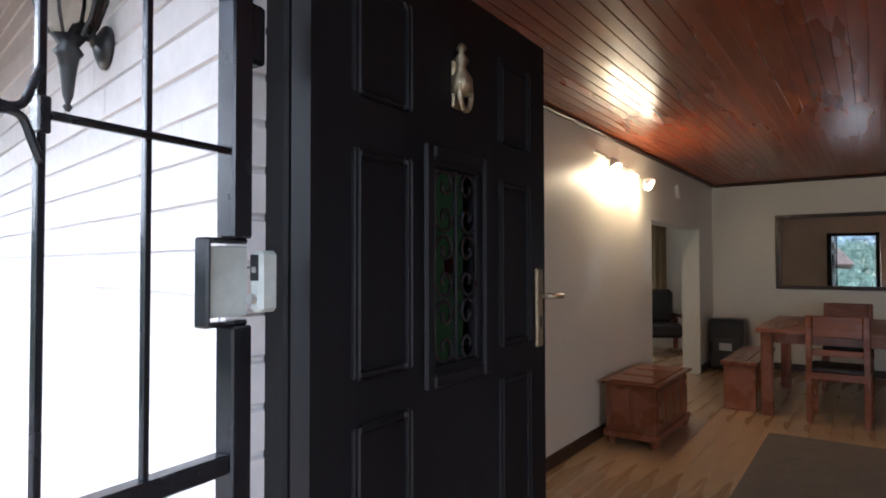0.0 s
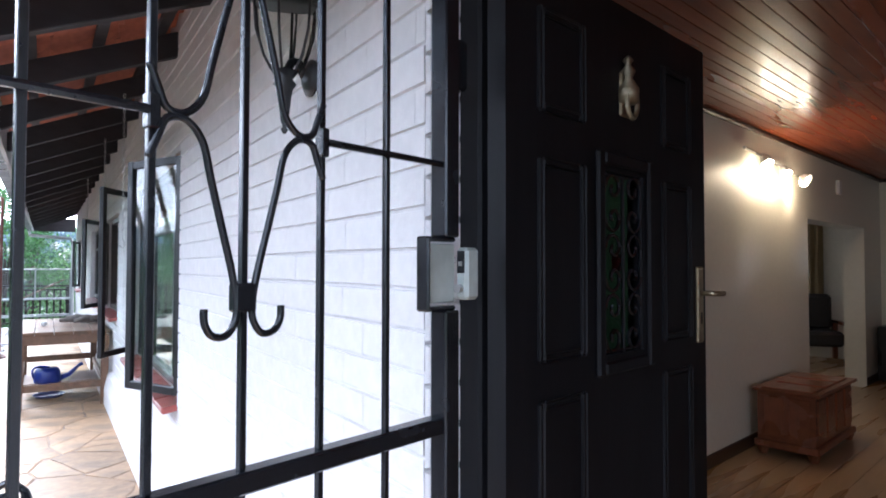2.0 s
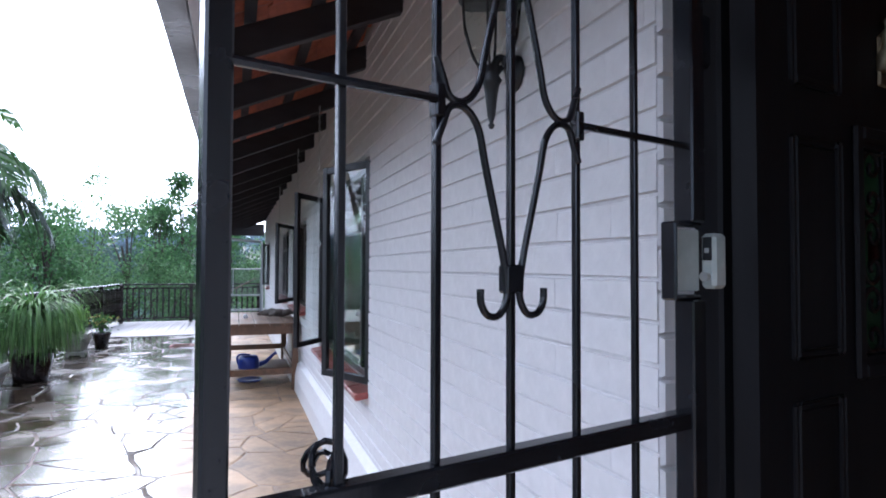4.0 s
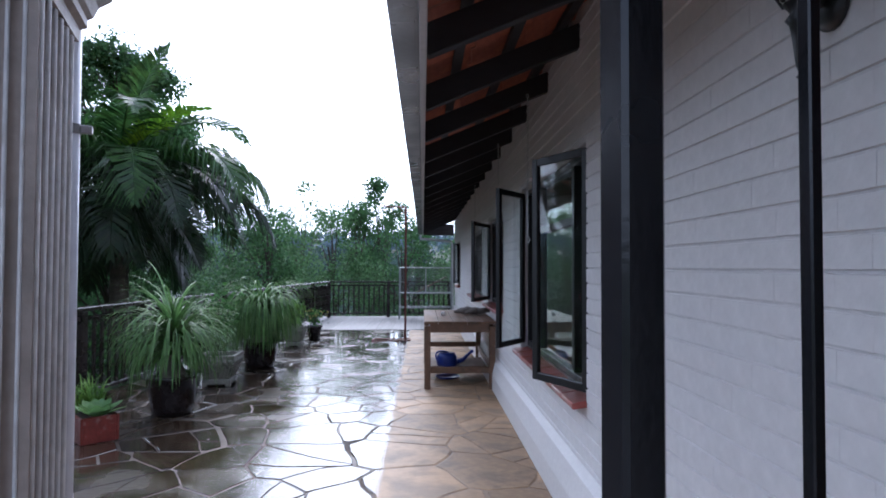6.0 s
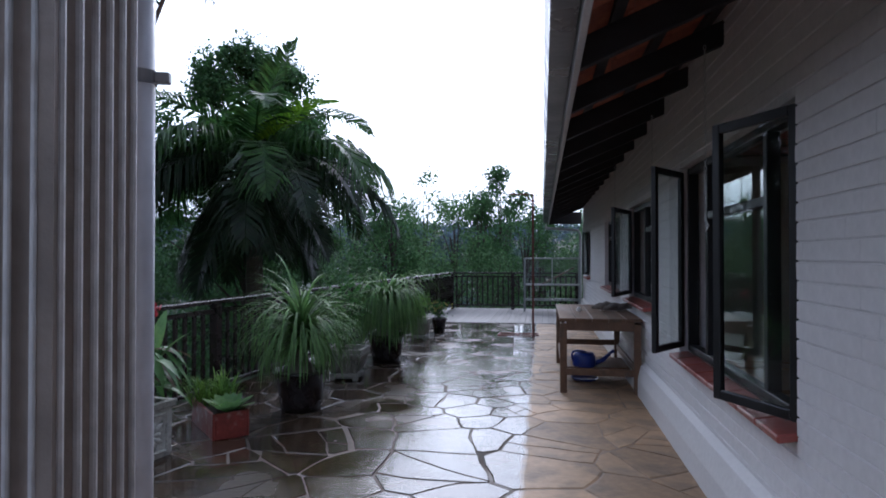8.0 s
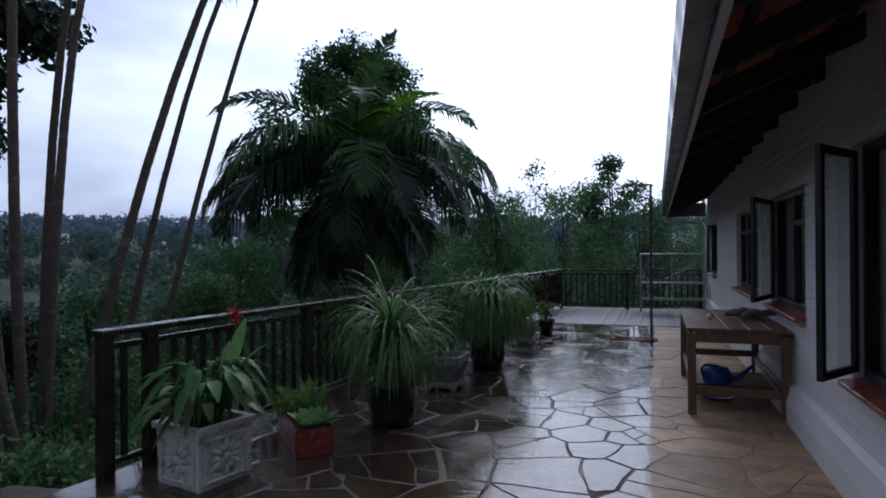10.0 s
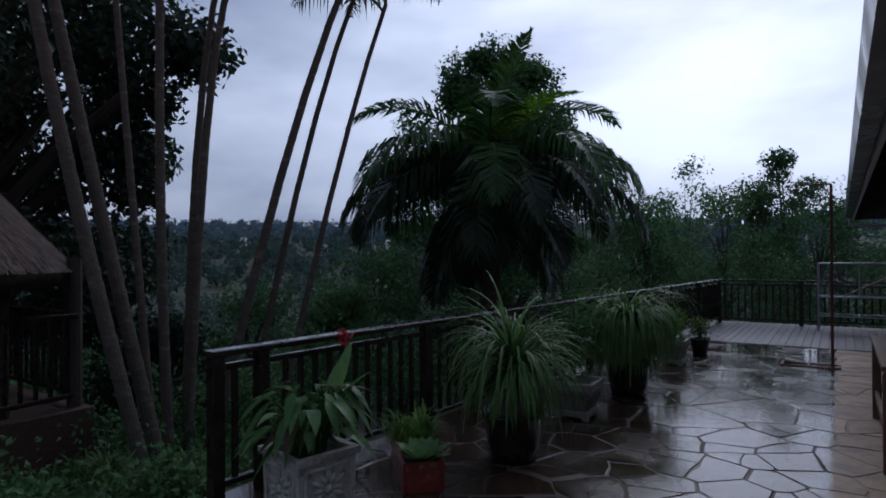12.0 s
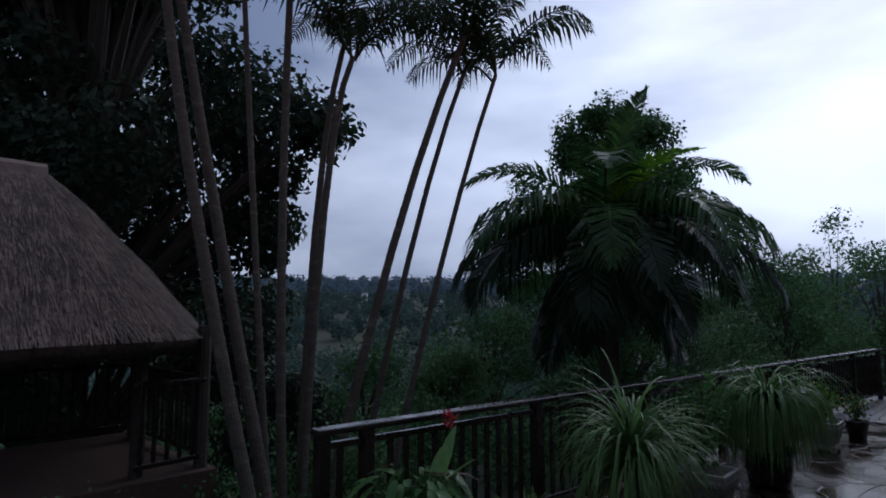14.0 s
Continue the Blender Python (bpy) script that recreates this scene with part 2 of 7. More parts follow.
M = {
    "brick": mat("white_painted_brick", (0.74, 0.72, 0.71), 0.6, var=0.09, scale=1.3, fine=24, bump=0.3),
    "mortar": mat("white_painted_joint", (0.68, 0.66, 0.65), 0.75, var=0.15, scale=2.0, fine=30, bump=0.4),
    "plaster": mat("white_plaster", (0.72, 0.70, 0.68), 0.6, var=0.08, scale=1.5, fine=30, bump=0.15),
    "cream": mat("cream_wall_paint", (0.74, 0.71, 0.62), 0.45, var=0.05, scale=0.8, fine=25, bump=0.06),
    "black": mat("black_gloss_steel_paint", (0.010, 0.011, 0.014), 0.2, var=0.4, scale=9, fine=160, bump=0.03),
    "frame": mat("black_window_paint", (0.016, 0.016, 0.017), 0.4, var=0.4, scale=6, fine=120, bump=0.05),
    "door": mat("near_black_stained_door_wood", (0.007, 0.007, 0.0085), 0.5, var=0.5, scale=3, fine=26, bump=0.06, stretch=(1, 1, 0.12), spec=0.22),
    "brass": mat("tarnished_brass", (0.36, 0.30, 0.20), 0.45, metal=0.85, var=0.3, scale=12, fine=60),
    "steel": mat("dull_steel", (0.55, 0.56, 0.55), 0.4, metal=0.8, var=0.2, scale=12, fine=60),
    "lockgrey": mat("grey_green_painted_metal", (0.42, 0.46, 0.43), 0.45, var=0.15, scale=9, fine=50),
    "fascia": mat("grey_white_fascia_paint", (0.50, 0.49, 0.50), 0.5, var=0.15, scale=2, fine=25),
    "gutter": mat("dark_grey_gutter", (0.07, 0.072, 0.085), 0.35, var=0.2, scale=3, fine=30),
    "rafter": mat("black_stained_rafter", (0.022, 0.021, 0.025), 0.6, var=0.4, scale=3, fine=25, stretch=(0.3, 1, 1)),
    "tile": mat("terracotta_roof_tile", (0.42, 0.125, 0.07), 0.7, var=0.35, scale=5, fine=35, spots=(0.32, 0.10, 0.065), obrand=0.5, island=0.5),
    "sill": mat("red_oxide_sill_tile", (0.30, 0.075, 0.06), 0.35, var=0.2, scale=5, fine=40, obrand=0.4),
    "paint_rail": mat("wet_dark_brown_rail_paint", (0.018, 0.011, 0.010), 0.26, var=0.45, scale=5, fine=40, bump=0.2),
    "deck": mat("weathered_grey_deck_board", (0.16, 0.15, 0.155), 0.58, var=0.3, scale=2.5, fine=20, stretch=(1, 0.12, 1), bump=0.3, obrand=0.6),
    "bench": mat("weathered_varnished_pine", (0.14, 0.075, 0.042), 0.5, var=0.35, scale=4, fine=20, stretch=(1, 0.2, 1), spots=(0.10, 0.065, 0.04), spot_amount=0.4),
    "oiled": mat("red_brown_teak", (0.20, 0.065, 0.028), 0.3, var=0.35, scale=3, fine=18, stretch=(0.25, 1, 1), obrand=0.3),
    "ceilwood": mat("varnished_red_pine_ceiling", (0.30, 0.065, 0.02), 0.3, var=0.35, scale=2, fine=15, stretch=(0.15, 1, 1), bump=0.04, island=0.2),
    "planks": mat("varnished_pale_pine_floor", (0.37, 0.24, 0.13), 0.28, var=0.2, scale=2, fine=18, stretch=(0.15, 1, 1), bump=0.06, island=0.25, obrand=0.25),
    "rug": mat("brown_woven_rug", (0.13, 0.10, 0.07), 0.9, var=0.3, scale=6, fine=120, bump=0.8),
    # flute shade sits in the darker tone, against the pale ridge strips
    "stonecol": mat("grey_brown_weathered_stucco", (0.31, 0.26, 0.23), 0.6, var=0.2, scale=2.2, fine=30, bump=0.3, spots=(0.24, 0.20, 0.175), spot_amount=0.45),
    "stucco_pale": mat("pale_ridge_stucco", (0.58, 0.57, 0.57), 0.6, var=0.25, scale=4, fine=30, bump=0.3, spots=(0.42, 0.39, 0.37), spot_amount=0.35),
    "castpale": mat("pale_cast_stone", (0.52, 0.5, 0.45), 0.65, var=0.3, scale=6, fine=40, bump=0.6, spots=(0.17, 0.17, 0.14), spot_amount=0.4),
    "pipe": mat("aged_white_pipe", (0.62, 0.62, 0.66), 0.4, var=0.12, scale=5, fine=30, bump=0.05),
    "pipe_clip": mat("galvanised_clip", (0.30, 0.30, 0.31), 0.45, metal=0.5, var=0.2, scale=12, fine=60, bump=0.1),
    "concrete": mat("weathered_cast_stone", (0.25, 0.235, 0.205), 0.6, var=0.3, scale=6, fine=40, bump=0.6, spots=(0.13, 0.13, 0.11), spot_amount=0.4),
    "pot": mat("dark_glazed_pot", (0.022, 0.016, 0.016), 0.22, var=0.4, scale=6, fine=40, bump=0.1),
    "terracotta": mat("red_painted_planter", (0.20, 0.035, 0.025), 0.4, var=0.35, scale=7, fine=40, spots=(0.34, 0.25, 0.21), spot_amount=0.36),
    "soil": mat("dark_wet_soil", (0.025, 0.018, 0.013), 0.8, var=0.5, scale=10, fine=60, bump=0.9),
    "blue": mat("blue_plastic", (0.012, 0.03, 0.2), 0.35, var=0.15, scale=5, fine=30, bump=0.05),
    "rust": mat("rust_red_steel", (0.11, 0.025, 0.018), 0.6, var=0.4, scale=8, fine=50, bump=0.4),
    "galv": mat("galvanised_tube", (0.36, 0.38, 0.38), 0.5, metal=0.6, var=0.2, scale=8, fine=50),
    "mesh": mat("grey_wire_mesh", (0.24, 0.25, 0.25), 0.6, metal=0.3, var=0.2, scale=8, fine=50),
    "thatch": mat("weathered_grass_thatch", (0.165, 0.12, 0.1), 0.9, var=0.5, scale=2.5, fine=18, bump=0.9, spots=(0.115, 0.085, 0.072), spot_amount=0.45, island=0.8),
    "trunk": mat("ringed_palm_bark", (0.085, 0.068, 0.052), 0.85, var=0.5, scale=3, fine=20, bump=0.8, spots=(0.15, 0.13, 0.10), spot_amount=0.35, stretch=(1, 1, 3)),
    "bark": mat("dark_tree_bark", (0.05, 0.038, 0.03), 0.9, var=0.45, scale=4, fine=25, bump=0.9),
    "palm": leaf_mat("palm_green", (0.055, 0.13, 0.03), (0.032, 0.082, 0.024), rough=0.45),
    "palm_new": leaf_mat("new_palm_green", (0.16, 0.33, 0.02), (0.09, 0.22, 0.02)),
    "palm_shaded": leaf_mat("shaded_palm_green", (0.014, 0.034, 0.012), (0.022, 0.036, 0.014), rough=0.36),
    "areca": leaf_mat("areca_green", (0.03, 0.055, 0.022), (0.045, 0.06, 0.03)),
    "strap": leaf_mat("strap_leaf_green", (0.15, 0.27, 0.085), (0.095, 0.19, 0.06), rough=0.38),
    "strap_pale": leaf_mat("pale_strap_leaf", (0.17, 0.27, 0.10), (0.11, 0.20, 0.07), rough=0.35),
    "bush": leaf_mat("bush_green", (0.065, 0.165, 0.036), (0.04, 0.11, 0.03)),
    "bright": leaf_mat("bright_herb_green", (0.16, 0.29, 0.05), (0.09, 0.20, 0.04)),
    "broad": leaf_mat("broad_leaf_green", (0.07, 0.16, 0.045), (0.10, 0.19, 0.065), rough=0.35),
    "agave": leaf_mat("agave_green", (0.15, 0.27, 0.08), (0.11, 0.22, 0.08), rough=0.4),
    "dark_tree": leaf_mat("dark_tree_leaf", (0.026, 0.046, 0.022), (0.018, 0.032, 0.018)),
    "mid_tree": leaf_mat("tree_leaf", (0.075, 0.165, 0.055), (0.048, 0.115, 0.042)),
    "light_tree": leaf_mat("light_tree_leaf", (0.12, 0.225, 0.085), (0.085, 0.17, 0.07)),
    "dead": leaf_mat("dry_leaf", (0.11, 0.075, 0.045), (0.075, 0.05, 0.035)),
    # these two carry the aerial haze in their base colour
    "haze_wood": leaf_mat("far_wood_hazed", (0.085, 0.13, 0.11), (0.06, 0.1, 0.085), rough=0.95, var=0.3),
    "haze_hill": leaf_mat("far_hill_hazed", (0.15, 0.2, 0.235), (0.12, 0.17, 0.205), rough=0.95, var=0.2),
    "lawn": mat("lawn", (0.07, 0.13, 0.035), 0.9, var=0.3, scale=0.6, fine=8, bump=0.6, spots=(0.05, 0.085, 0.03)),
    "undergrowth": mat("dark_undergrowth", (0.035, 0.05, 0.025), 0.95, var=0.5, scale=1.2, fine=9, bump=0.9, spots=(0.06, 0.045, 0.03)),
    "earth": mat("red_brown_earth", (0.07, 0.04, 0.028), 0.9, var=0.4, scale=3, fine=20, bump=0.8),
    "grout": mat("grey_paving_joint", (0.11, 0.095, 0.082), 0.6, var=0.4, scale=4, fine=40, bump=0.4),
    "white": mat("white_gloss", (0.75, 0.75, 0.74), 0.35, var=0.06, scale=5, fine=30, bump=0.05),
    "dark": mat("dark_stained_wood", (0.035, 0.016, 0.011), 0.35, var=0.4, scale=3, fine=20, stretch=(0.25, 1, 1)),
    "heater": mat("black_heater_metal", (0.012, 0.012, 0.013), 0.35, var=0.3),
    "red": mat("red_flower", (0.45, 0.02, 0.03), 0.5, var=0.3),
    "flower": mat("pale_yellow_flower", (0.45, 0.36, 0.10), 0.6, var=0.3),
    "curtain": mat("ochre_curtain", (0.33, 0.24, 0.12), 0.9, var=0.25, scale=2, fine=60),
    "leather": mat("black_leather", (0.02, 0.017, 0.016), 0.4, var=0.3),
    "glass": glass_mat("window_glass", (0.86, 0.92, 0.9), 0.01, True),
    "lampglass": glass_mat("lamp_glass", (0.85, 0.9, 0.86), 0.08),
    "bulb": glow("lit_bulb", (1.0, 0.78, 0.48), 12.0),
    "driftwood": mat("grey_driftwood", (0.17, 0.145, 0.125), 0.8, var=0.4, scale=9, fine=40, bump=0.8),
}


def paving_mat(name="flagstone", base=(0.34, 0.215, 0.12), spots=(0.2, 0.135, 0.085), film_amount=0.5, smooth=0.05, rough=0.3, wet_tint=(0.15, 0.15, 0.16)):
    """Flagstone: tan where the eave keeps it dry, dark and glossy where rain has wetted it."""
    m = mat(name, base, 0.6, var=0.3, scale=1.6, fine=16, bump=0.35, spots=spots, spot_amount=0.45, obrand=0.7, island=0.7)
    n, l = m.node_tree.nodes, m.node_tree.links
    b = n["Principled BSDF"]
    geo = n.new("ShaderNodeNewGeometry")
    sep = n.new("ShaderNodeSeparateXYZ")
    l.new(geo.outputs["Position"], sep.inputs[0])
    wob = n.new("ShaderNodeTexNoise")
    wob.inputs["Scale"].default_value = 3.0
    l.new(geo.outputs["Position"], wob.inputs["Vector"])
    addx = n.new("ShaderNodeMath")
    addx.operation = "MULTIPLY_ADD"
    addx.inputs[1].default_value = 0.09
    l.new(wob.outputs["Fac"], addx.inputs[0])
    l.new(sep.outputs["X"], addx.inputs[2])
    wet = n.new("ShaderNodeMapRange")
    wet.inputs["From Min"].default_value, wet.inputs["From Max"].default_value = -0.66, -0.61
    wet.inputs["To Min"].default_value, wet.inputs["To Max"].default_value = 1.0, 0.0
    l.new(addx.outputs[0], wet.inputs["Value"])
    old = b.inputs["Base Color"].links[0].from_socket
    dark = n.new("ShaderNodeMixRGB")
    dark.blend_type = "MULTIPLY"
    dark.inputs["Color2"].default_value = (*wet_tint, 1)
    l.new(wet.outputs[0], dark.inputs["Fac"])
    l.new(old, dark.inputs["Color1"])
    l.new(dark.outputs[0], b.inputs["Base Color"])
    pud = n.new("ShaderNodeTexNoise")
    pud.inputs["Scale"].default_value, pud.inputs["Detail"].default_value = 1.8, 5.0
    l.new(geo.outputs["Position"], pud.inputs["Vector"])
    pr = n.new("ShaderNodeMapRange")
    pr.inputs["From Min"].default_value, pr.inputs["From Max"].default_value = 0.38, 0.62
    pr.inputs["To Min"].default_value, pr.inputs["To Max"].default_value = smooth, rough
    l.new(pud.outputs["Fac"], pr.inputs["Value"])
    rmix = n.new("ShaderNodeMix")
    rmix.inputs["A"].default_value = 0.55
    l.new(wet.outputs[0], rmix.inputs["Factor"])
    l.new(pr.outputs[0], rmix.inputs["B"])
    l.new(rmix.outputs["Result"], b.inputs["Roughness"])
    # riven surface: fine ripples running across each stone
    mp = n.new("ShaderNodeMapping")
    mp.inputs["Rotation"].default_value = (0, 0, 0.9)
    mp.inputs["Scale"].default_value = (5.0, 24.0, 1.0)
    l.new(geo.outputs["Position"], mp.inputs["Vector"])
    rip = n.new("ShaderNodeTexNoise")
    rip.inputs["Scale"].default_value, rip.inputs["Detail"].default_value = 1.0, 4.0
    rip.inputs["Distortion"].default_value = 1.2
    l.new(mp.outputs[0], rip.inputs["Vector"])
    rb_ = n.new("ShaderNodeBump")
    rb_.inputs["Strength"].default_value, rb_.inputs["Distance"].default_value = 0.9, 0.006
    l.new(rip.outputs["Fac"], rb_.inputs["Height"])
    if b.inputs["Normal"].links:
        l.new(b.inputs["Normal"].links[0].from_socket, rb_.inputs["Normal"])
    l.new(rb_.outputs[0], b.inputs["Normal"])
    film = n.new("ShaderNodeMath")
    film.operation = "MULTIPLY"
    film.inputs[1].default_value = film_amount
    l.new(wet.outputs[0], film.inputs[0])
    l.new(film.outputs[0], b.inputs["Coat Weight"])
    b.inputs["Coat Roughness"].default_value = 0.07
    b.inputs["Coat IOR"].default_value = 1.4
    for nd in n:
        if nd.bl_idname == "ShaderNodeBump":
            nd.inputs["Strength"].default_value = 0.2
    rb_.inputs["Strength"].default_value = 0.36
    return m


M["paving"] = paving_mat()
M["grout"] = paving_mat("paving_joint", (0.2, 0.14, 0.095), (0.13, 0.095, 0.07), 0.0, 0.45, 0.8, (0.42, 0.45, 0.5))
M["grout"].node_tree.nodes["Principled BSDF"].inputs["Specular IOR Level"].default_value = 0.32


# ---- mesh helpers ----
def mesh_ob(name, bm, material, parent=None, label="", smooth=False):
    me = bpy.data.meshes.new(name)
    bm.normal_update()
    bm.to_mesh(me)
    bm.free()
    me.materials.append(material)
    if smooth:
        for p in me.polygons:
            p.use_smooth = True
    ob = new(name, me)
    if parent is not None:
        ob.parent = parent
    if label:
        ob["label"] = label
    return ob


def part(name, bm, material, parent, label="", smooth=False):
    return mesh_ob(name, bm, material, parent, label, smooth)


def raw(name, verts, faces, material, parent=None, label="", smooth=False):
    me = bpy.data.meshes.new(name)
    me.from_pydata(verts, [], faces)
    me.materials.append(material)
    if smooth:
        for p in me.polygons:
            p.use_smooth = True
    me.update()
    ob = new(name, me)
    if parent is not None:
        ob.parent = parent
    if label:
        ob["label"] = label
    return ob


def thing(name, x, y, z, rz=0, label="", category="", group=""):
    e = new(name)
    e.empty_display_size = 0.05
    e.matrix_world = pose(x, y, z, 0, 0, rz)
    return tagged(e, label, category, group)


def box(bm, x0, y0, z0, x1, y1, z1, bevel=0.0, m=None):
    ret = bmesh.ops.create_cube(bm, size=1.0)
    vs = ret["verts"]
    for v in vs:
        v.co = Vector(((v.co.x + 0.5) * (x1 - x0) + x0, (v.co.y + 0.5) * (y1 - y0) + y0, (v.co.z + 0.5) * (z1 - z0) + z0))
    if bevel:
        es = list({e for v in vs for e in v.link_edges})
        r = bmesh.ops.bevel(bm, geom=es, offset=bevel, segments=1, affect="EDGES")
        vs = list({v for f in r["faces"] for v in f.verts} | {v for v in vs if v.is_valid})
    if m is not None:
        bmesh.ops.transform(bm, matrix=m, verts=[v for v in vs if v.is_valid])
    return vs


def bx(x0, y0, z0, x1, y1, z1, bevel=0.0, m=None):
    bm = bmesh.new()
    box(bm, x0, y0, z0, x1, y1, z1, bevel, m)
    return bm


def tube(bm, pts, radii, seg=8, cap=True):
    """A round bar along pts."""
    pts = [Vector(p) for p in pts]
    if not isinstance(radii, (list, tuple)):
        radii = [radii] * len(pts)
    rings, a = [], None
    for i, p in enumerate(pts):
        d = (pts[min(i + 1, len(pts) - 1)] - pts[max(i - 1, 0)])
        d = d.normalized() if d.length > 1e-9 else Vector((0, 0, 1))
        if a is None:
            a = d.cross(Vector((0, 0, 1)) if abs(d.z) < 0.9 else Vector((1, 0, 0)))
        a = a - d * a.dot(d)
        a = a.normalized() if a.length > 1e-6 else d.orthogonal().normalized()
        b = d.cross(a)
        rings.append([bm.verts.new(p + (a * math.cos(2 * math.pi * k / seg) + b * math.sin(2 * math.pi * k / seg)) * radii[i]) for k in range(seg)])
    for r0, r1 in zip(rings, rings[1:]):
        for k in range(seg):
            bm.faces.new((r0[k], r0[(k + 1) % seg], r1[(k + 1) % seg], r1[k]))
    if cap:
        bm.faces.new(rings[0][::-1])
        bm.faces.new(rings[-1])
    return bm


def tb(pts, radii, seg=8):
    return tube(bmesh.new(), pts, radii, seg)


def lathe(profile, seg=24, square=False):
    """A turned shape from (radius, z) pairs; square turns it on four corners."""
    bm = bmesh.new()
    seg = 4 if square else seg
    k0 = math.pi / 4 if square else 0
    f = math.sqrt(2) if square else 1
    rings = [[bm.verts.new((r * f * math.cos(k0 + 2 * math.pi * k / seg), r * f * math.sin(k0 + 2 * math.pi * k / seg), z)) for k in range(seg)] for r, z in profile]
    for a, b in zip(rings, rings[1:]):
        for k in range(seg):
            bm.faces.new((a[k], a[(k + 1) % seg], b[(k + 1) % seg], b[k]))
    bm.faces.new(rings[0][::-1])
    bm.faces.new(rings[-1])
    return bm


def smooth_path(pts, k=5):
    """A rounder path through the same points."""
    q = [Vector(p) for p in pts]
    out = []
    for i in range(len(q) - 1):
        a, b, c, d = q[max(i - 1, 0)], q[i], q[i + 1], q[min(i + 2, len(q) - 1)]
        for j in range(k):
            t = j / k
            out.append(0.5 * ((2 * b) + (c - a) * t + (2 * a - 5 * b + 4 * c - d) * t * t + (3 * b - a - 3 * c + d) * t ** 3))
    return out + [q[-1]]


def bend(p0, p1, p2, n=8):
    p0, p1, p2 = Vector(p0), Vector(p1), Vector(p2)
    return [(1 - t) ** 2 * p0 + 2 * t * (1 - t) * p1 + t * t * p2 for t in (i / n for i in range(n + 1))]


def blade(vs, fs, pts, width, fold=0.25, taper=0.7):
    """A strap leaf along pts, folded on its midrib, tapering to a tip."""
    n = len(pts)
    base = len(vs)
    for i, p in enumerate(pts):
        d = (pts[min(i + 1, n - 1)] - pts[max(i - 1, 0)]).normalized()
        side = d.cross(Vector((0, 0, 1)))
        side = side.normalized() if side.length > 1e-4 else Vector((1, 0, 0))
        nrm = side.cross(d)
        s = i / (n - 1)
        wd = width * (0.35 + 0.65 * min(1, s * 5)) * max(0.04, (1 - s ** 2) ** taper) * 0.5
        vs += [p - side * wd + nrm * wd * fold, p, p + side * wd + nrm * wd * fold]
    for i in range(n - 1):
        a, b = base + 3 * i, base + 3 * i + 3
        fs += [(a, a + 1, b + 1, b), (a + 1, a + 2, b + 2, b + 1)]


def rnd(a, b):
    return random.uniform(a, b)

# ---- the house front: outer face at x = FX, door, windows, eave ----
FX, WT, WALL_TOP, Y_END = 0.47, 0.25, 3.0, 17.2
INNER = 0.155                                      # level of the rooms' floor
DOOR_Y0, DOOR_Y1, DOOR_Z = 0.3, 1.29, 2.12
OPENINGS = [(DOOR_Y0, DOOR_Y1, 0.0, DOOR_Z), (3.84, 6.0, 0.66, 2.07), (7.2, 8.75, 0.9, 1.98), (9.6, 11.6, 0.9, 1.98), (14.7, 15.9, 0.92, 1.98), (-3.4, -1.4, 0.75, 2.05)]


def wall_panels(bm, x0, x1, ya, yb, z0, z1, holes):
    """A wall along y, made of blocks butted round its openings."""
    cuts = sorted({ya, yb, *[c for h in holes for c in h[:2] if ya < c < yb]})
    for a, b in zip(cuts, cuts[1:]):
        here = [h for h in holes if h[0] <= a + 1e-6 and h[1] >= b - 1e-6]
        if not here:
            box(bm, x0, a, z0, x1, b, z1)
        for h in here:
            if h[2] > z0:
                box(bm, x0, a, z0, x1, b, h[2])
            if h[3] < z1:
                box(bm, x0, a, h[3], x1, b, z1)


bm = bmesh.new()
wall_panels(bm, FX + 0.0075, FX + WT, -5.5, Y_END, -0.6, WALL_TOP, OPENINGS)
facade = tagged(mesh_ob("wall_front", bm, M["mortar"]), "long house wall of white painted brick", "wall", kind="structure")

bm = bmesh.new()
prof = [(FX + 0.02, -0.05), (FX - 0.075, -0.05), (FX - 0.075, 0.16), (FX - 0.045, 0.3), (FX + 0.02, 0.34)]
for ya, yb in ((-5.5, DOOR_Y0), (DOOR_Y1, Y_END + 0.03)):
    a = [bm.verts.new((x, ya, z)) for x, z in prof]
    b = [bm.verts.new((x, yb, z)) for x, z in prof]
    for i in range(len(prof) - 1):
        bm.faces.new((a[i], b[i], b[i + 1], a[i + 1]))
    bm.faces.new(a)
    bm.faces.new(b[::-1])
tagged(mesh_ob("trim_plinth", bm, M["plaster"]), "white plastered plinth along the house wall foot", "plinth", kind="structure")

# back wall, ceiling and partition are unseen, added to darken the rooms
tagged(mesh_ob("wall_back", bx(9.41, -5.5, -0.6, 9.6, Y_END, 5.6), M["plaster"]), "unseen white back wall that keeps daylight out of the house", "wall", kind="structure")
tagged(mesh_ob("ceiling_bedrooms", bx(FX + WT + 0.002, 8.41, 2.5, 9.4, Y_END - 0.26, 2.54), M["plaster"]), "unseen white ceiling that keeps daylight out of the further rooms", "ceiling", kind="structure")
tagged(mesh_ob("wall_partition", bx(FX + WT + 0.002, 8.95, -0.1, 9.4, 9.1, 2.5), M["cream"]), "added cream partition between the further rooms", "wall", kind="structure")
tagged(mesh_ob("floor_bedrooms", bx(FX + WT + 0.002, 8.51, -0.2, 9.4, Y_END - 0.26, INNER), M["planks"]), "board floor of the further rooms", "floor", kind="structure")
# side wall of the house at its far end, and back of the plot
tagged(mesh_ob("wall_side", bx(FX + WT, Y_END - 0.25, -0.6, 9.4, Y_END, 2.75), M["plaster"]), "white end wall of the house", "wall", kind="structure")
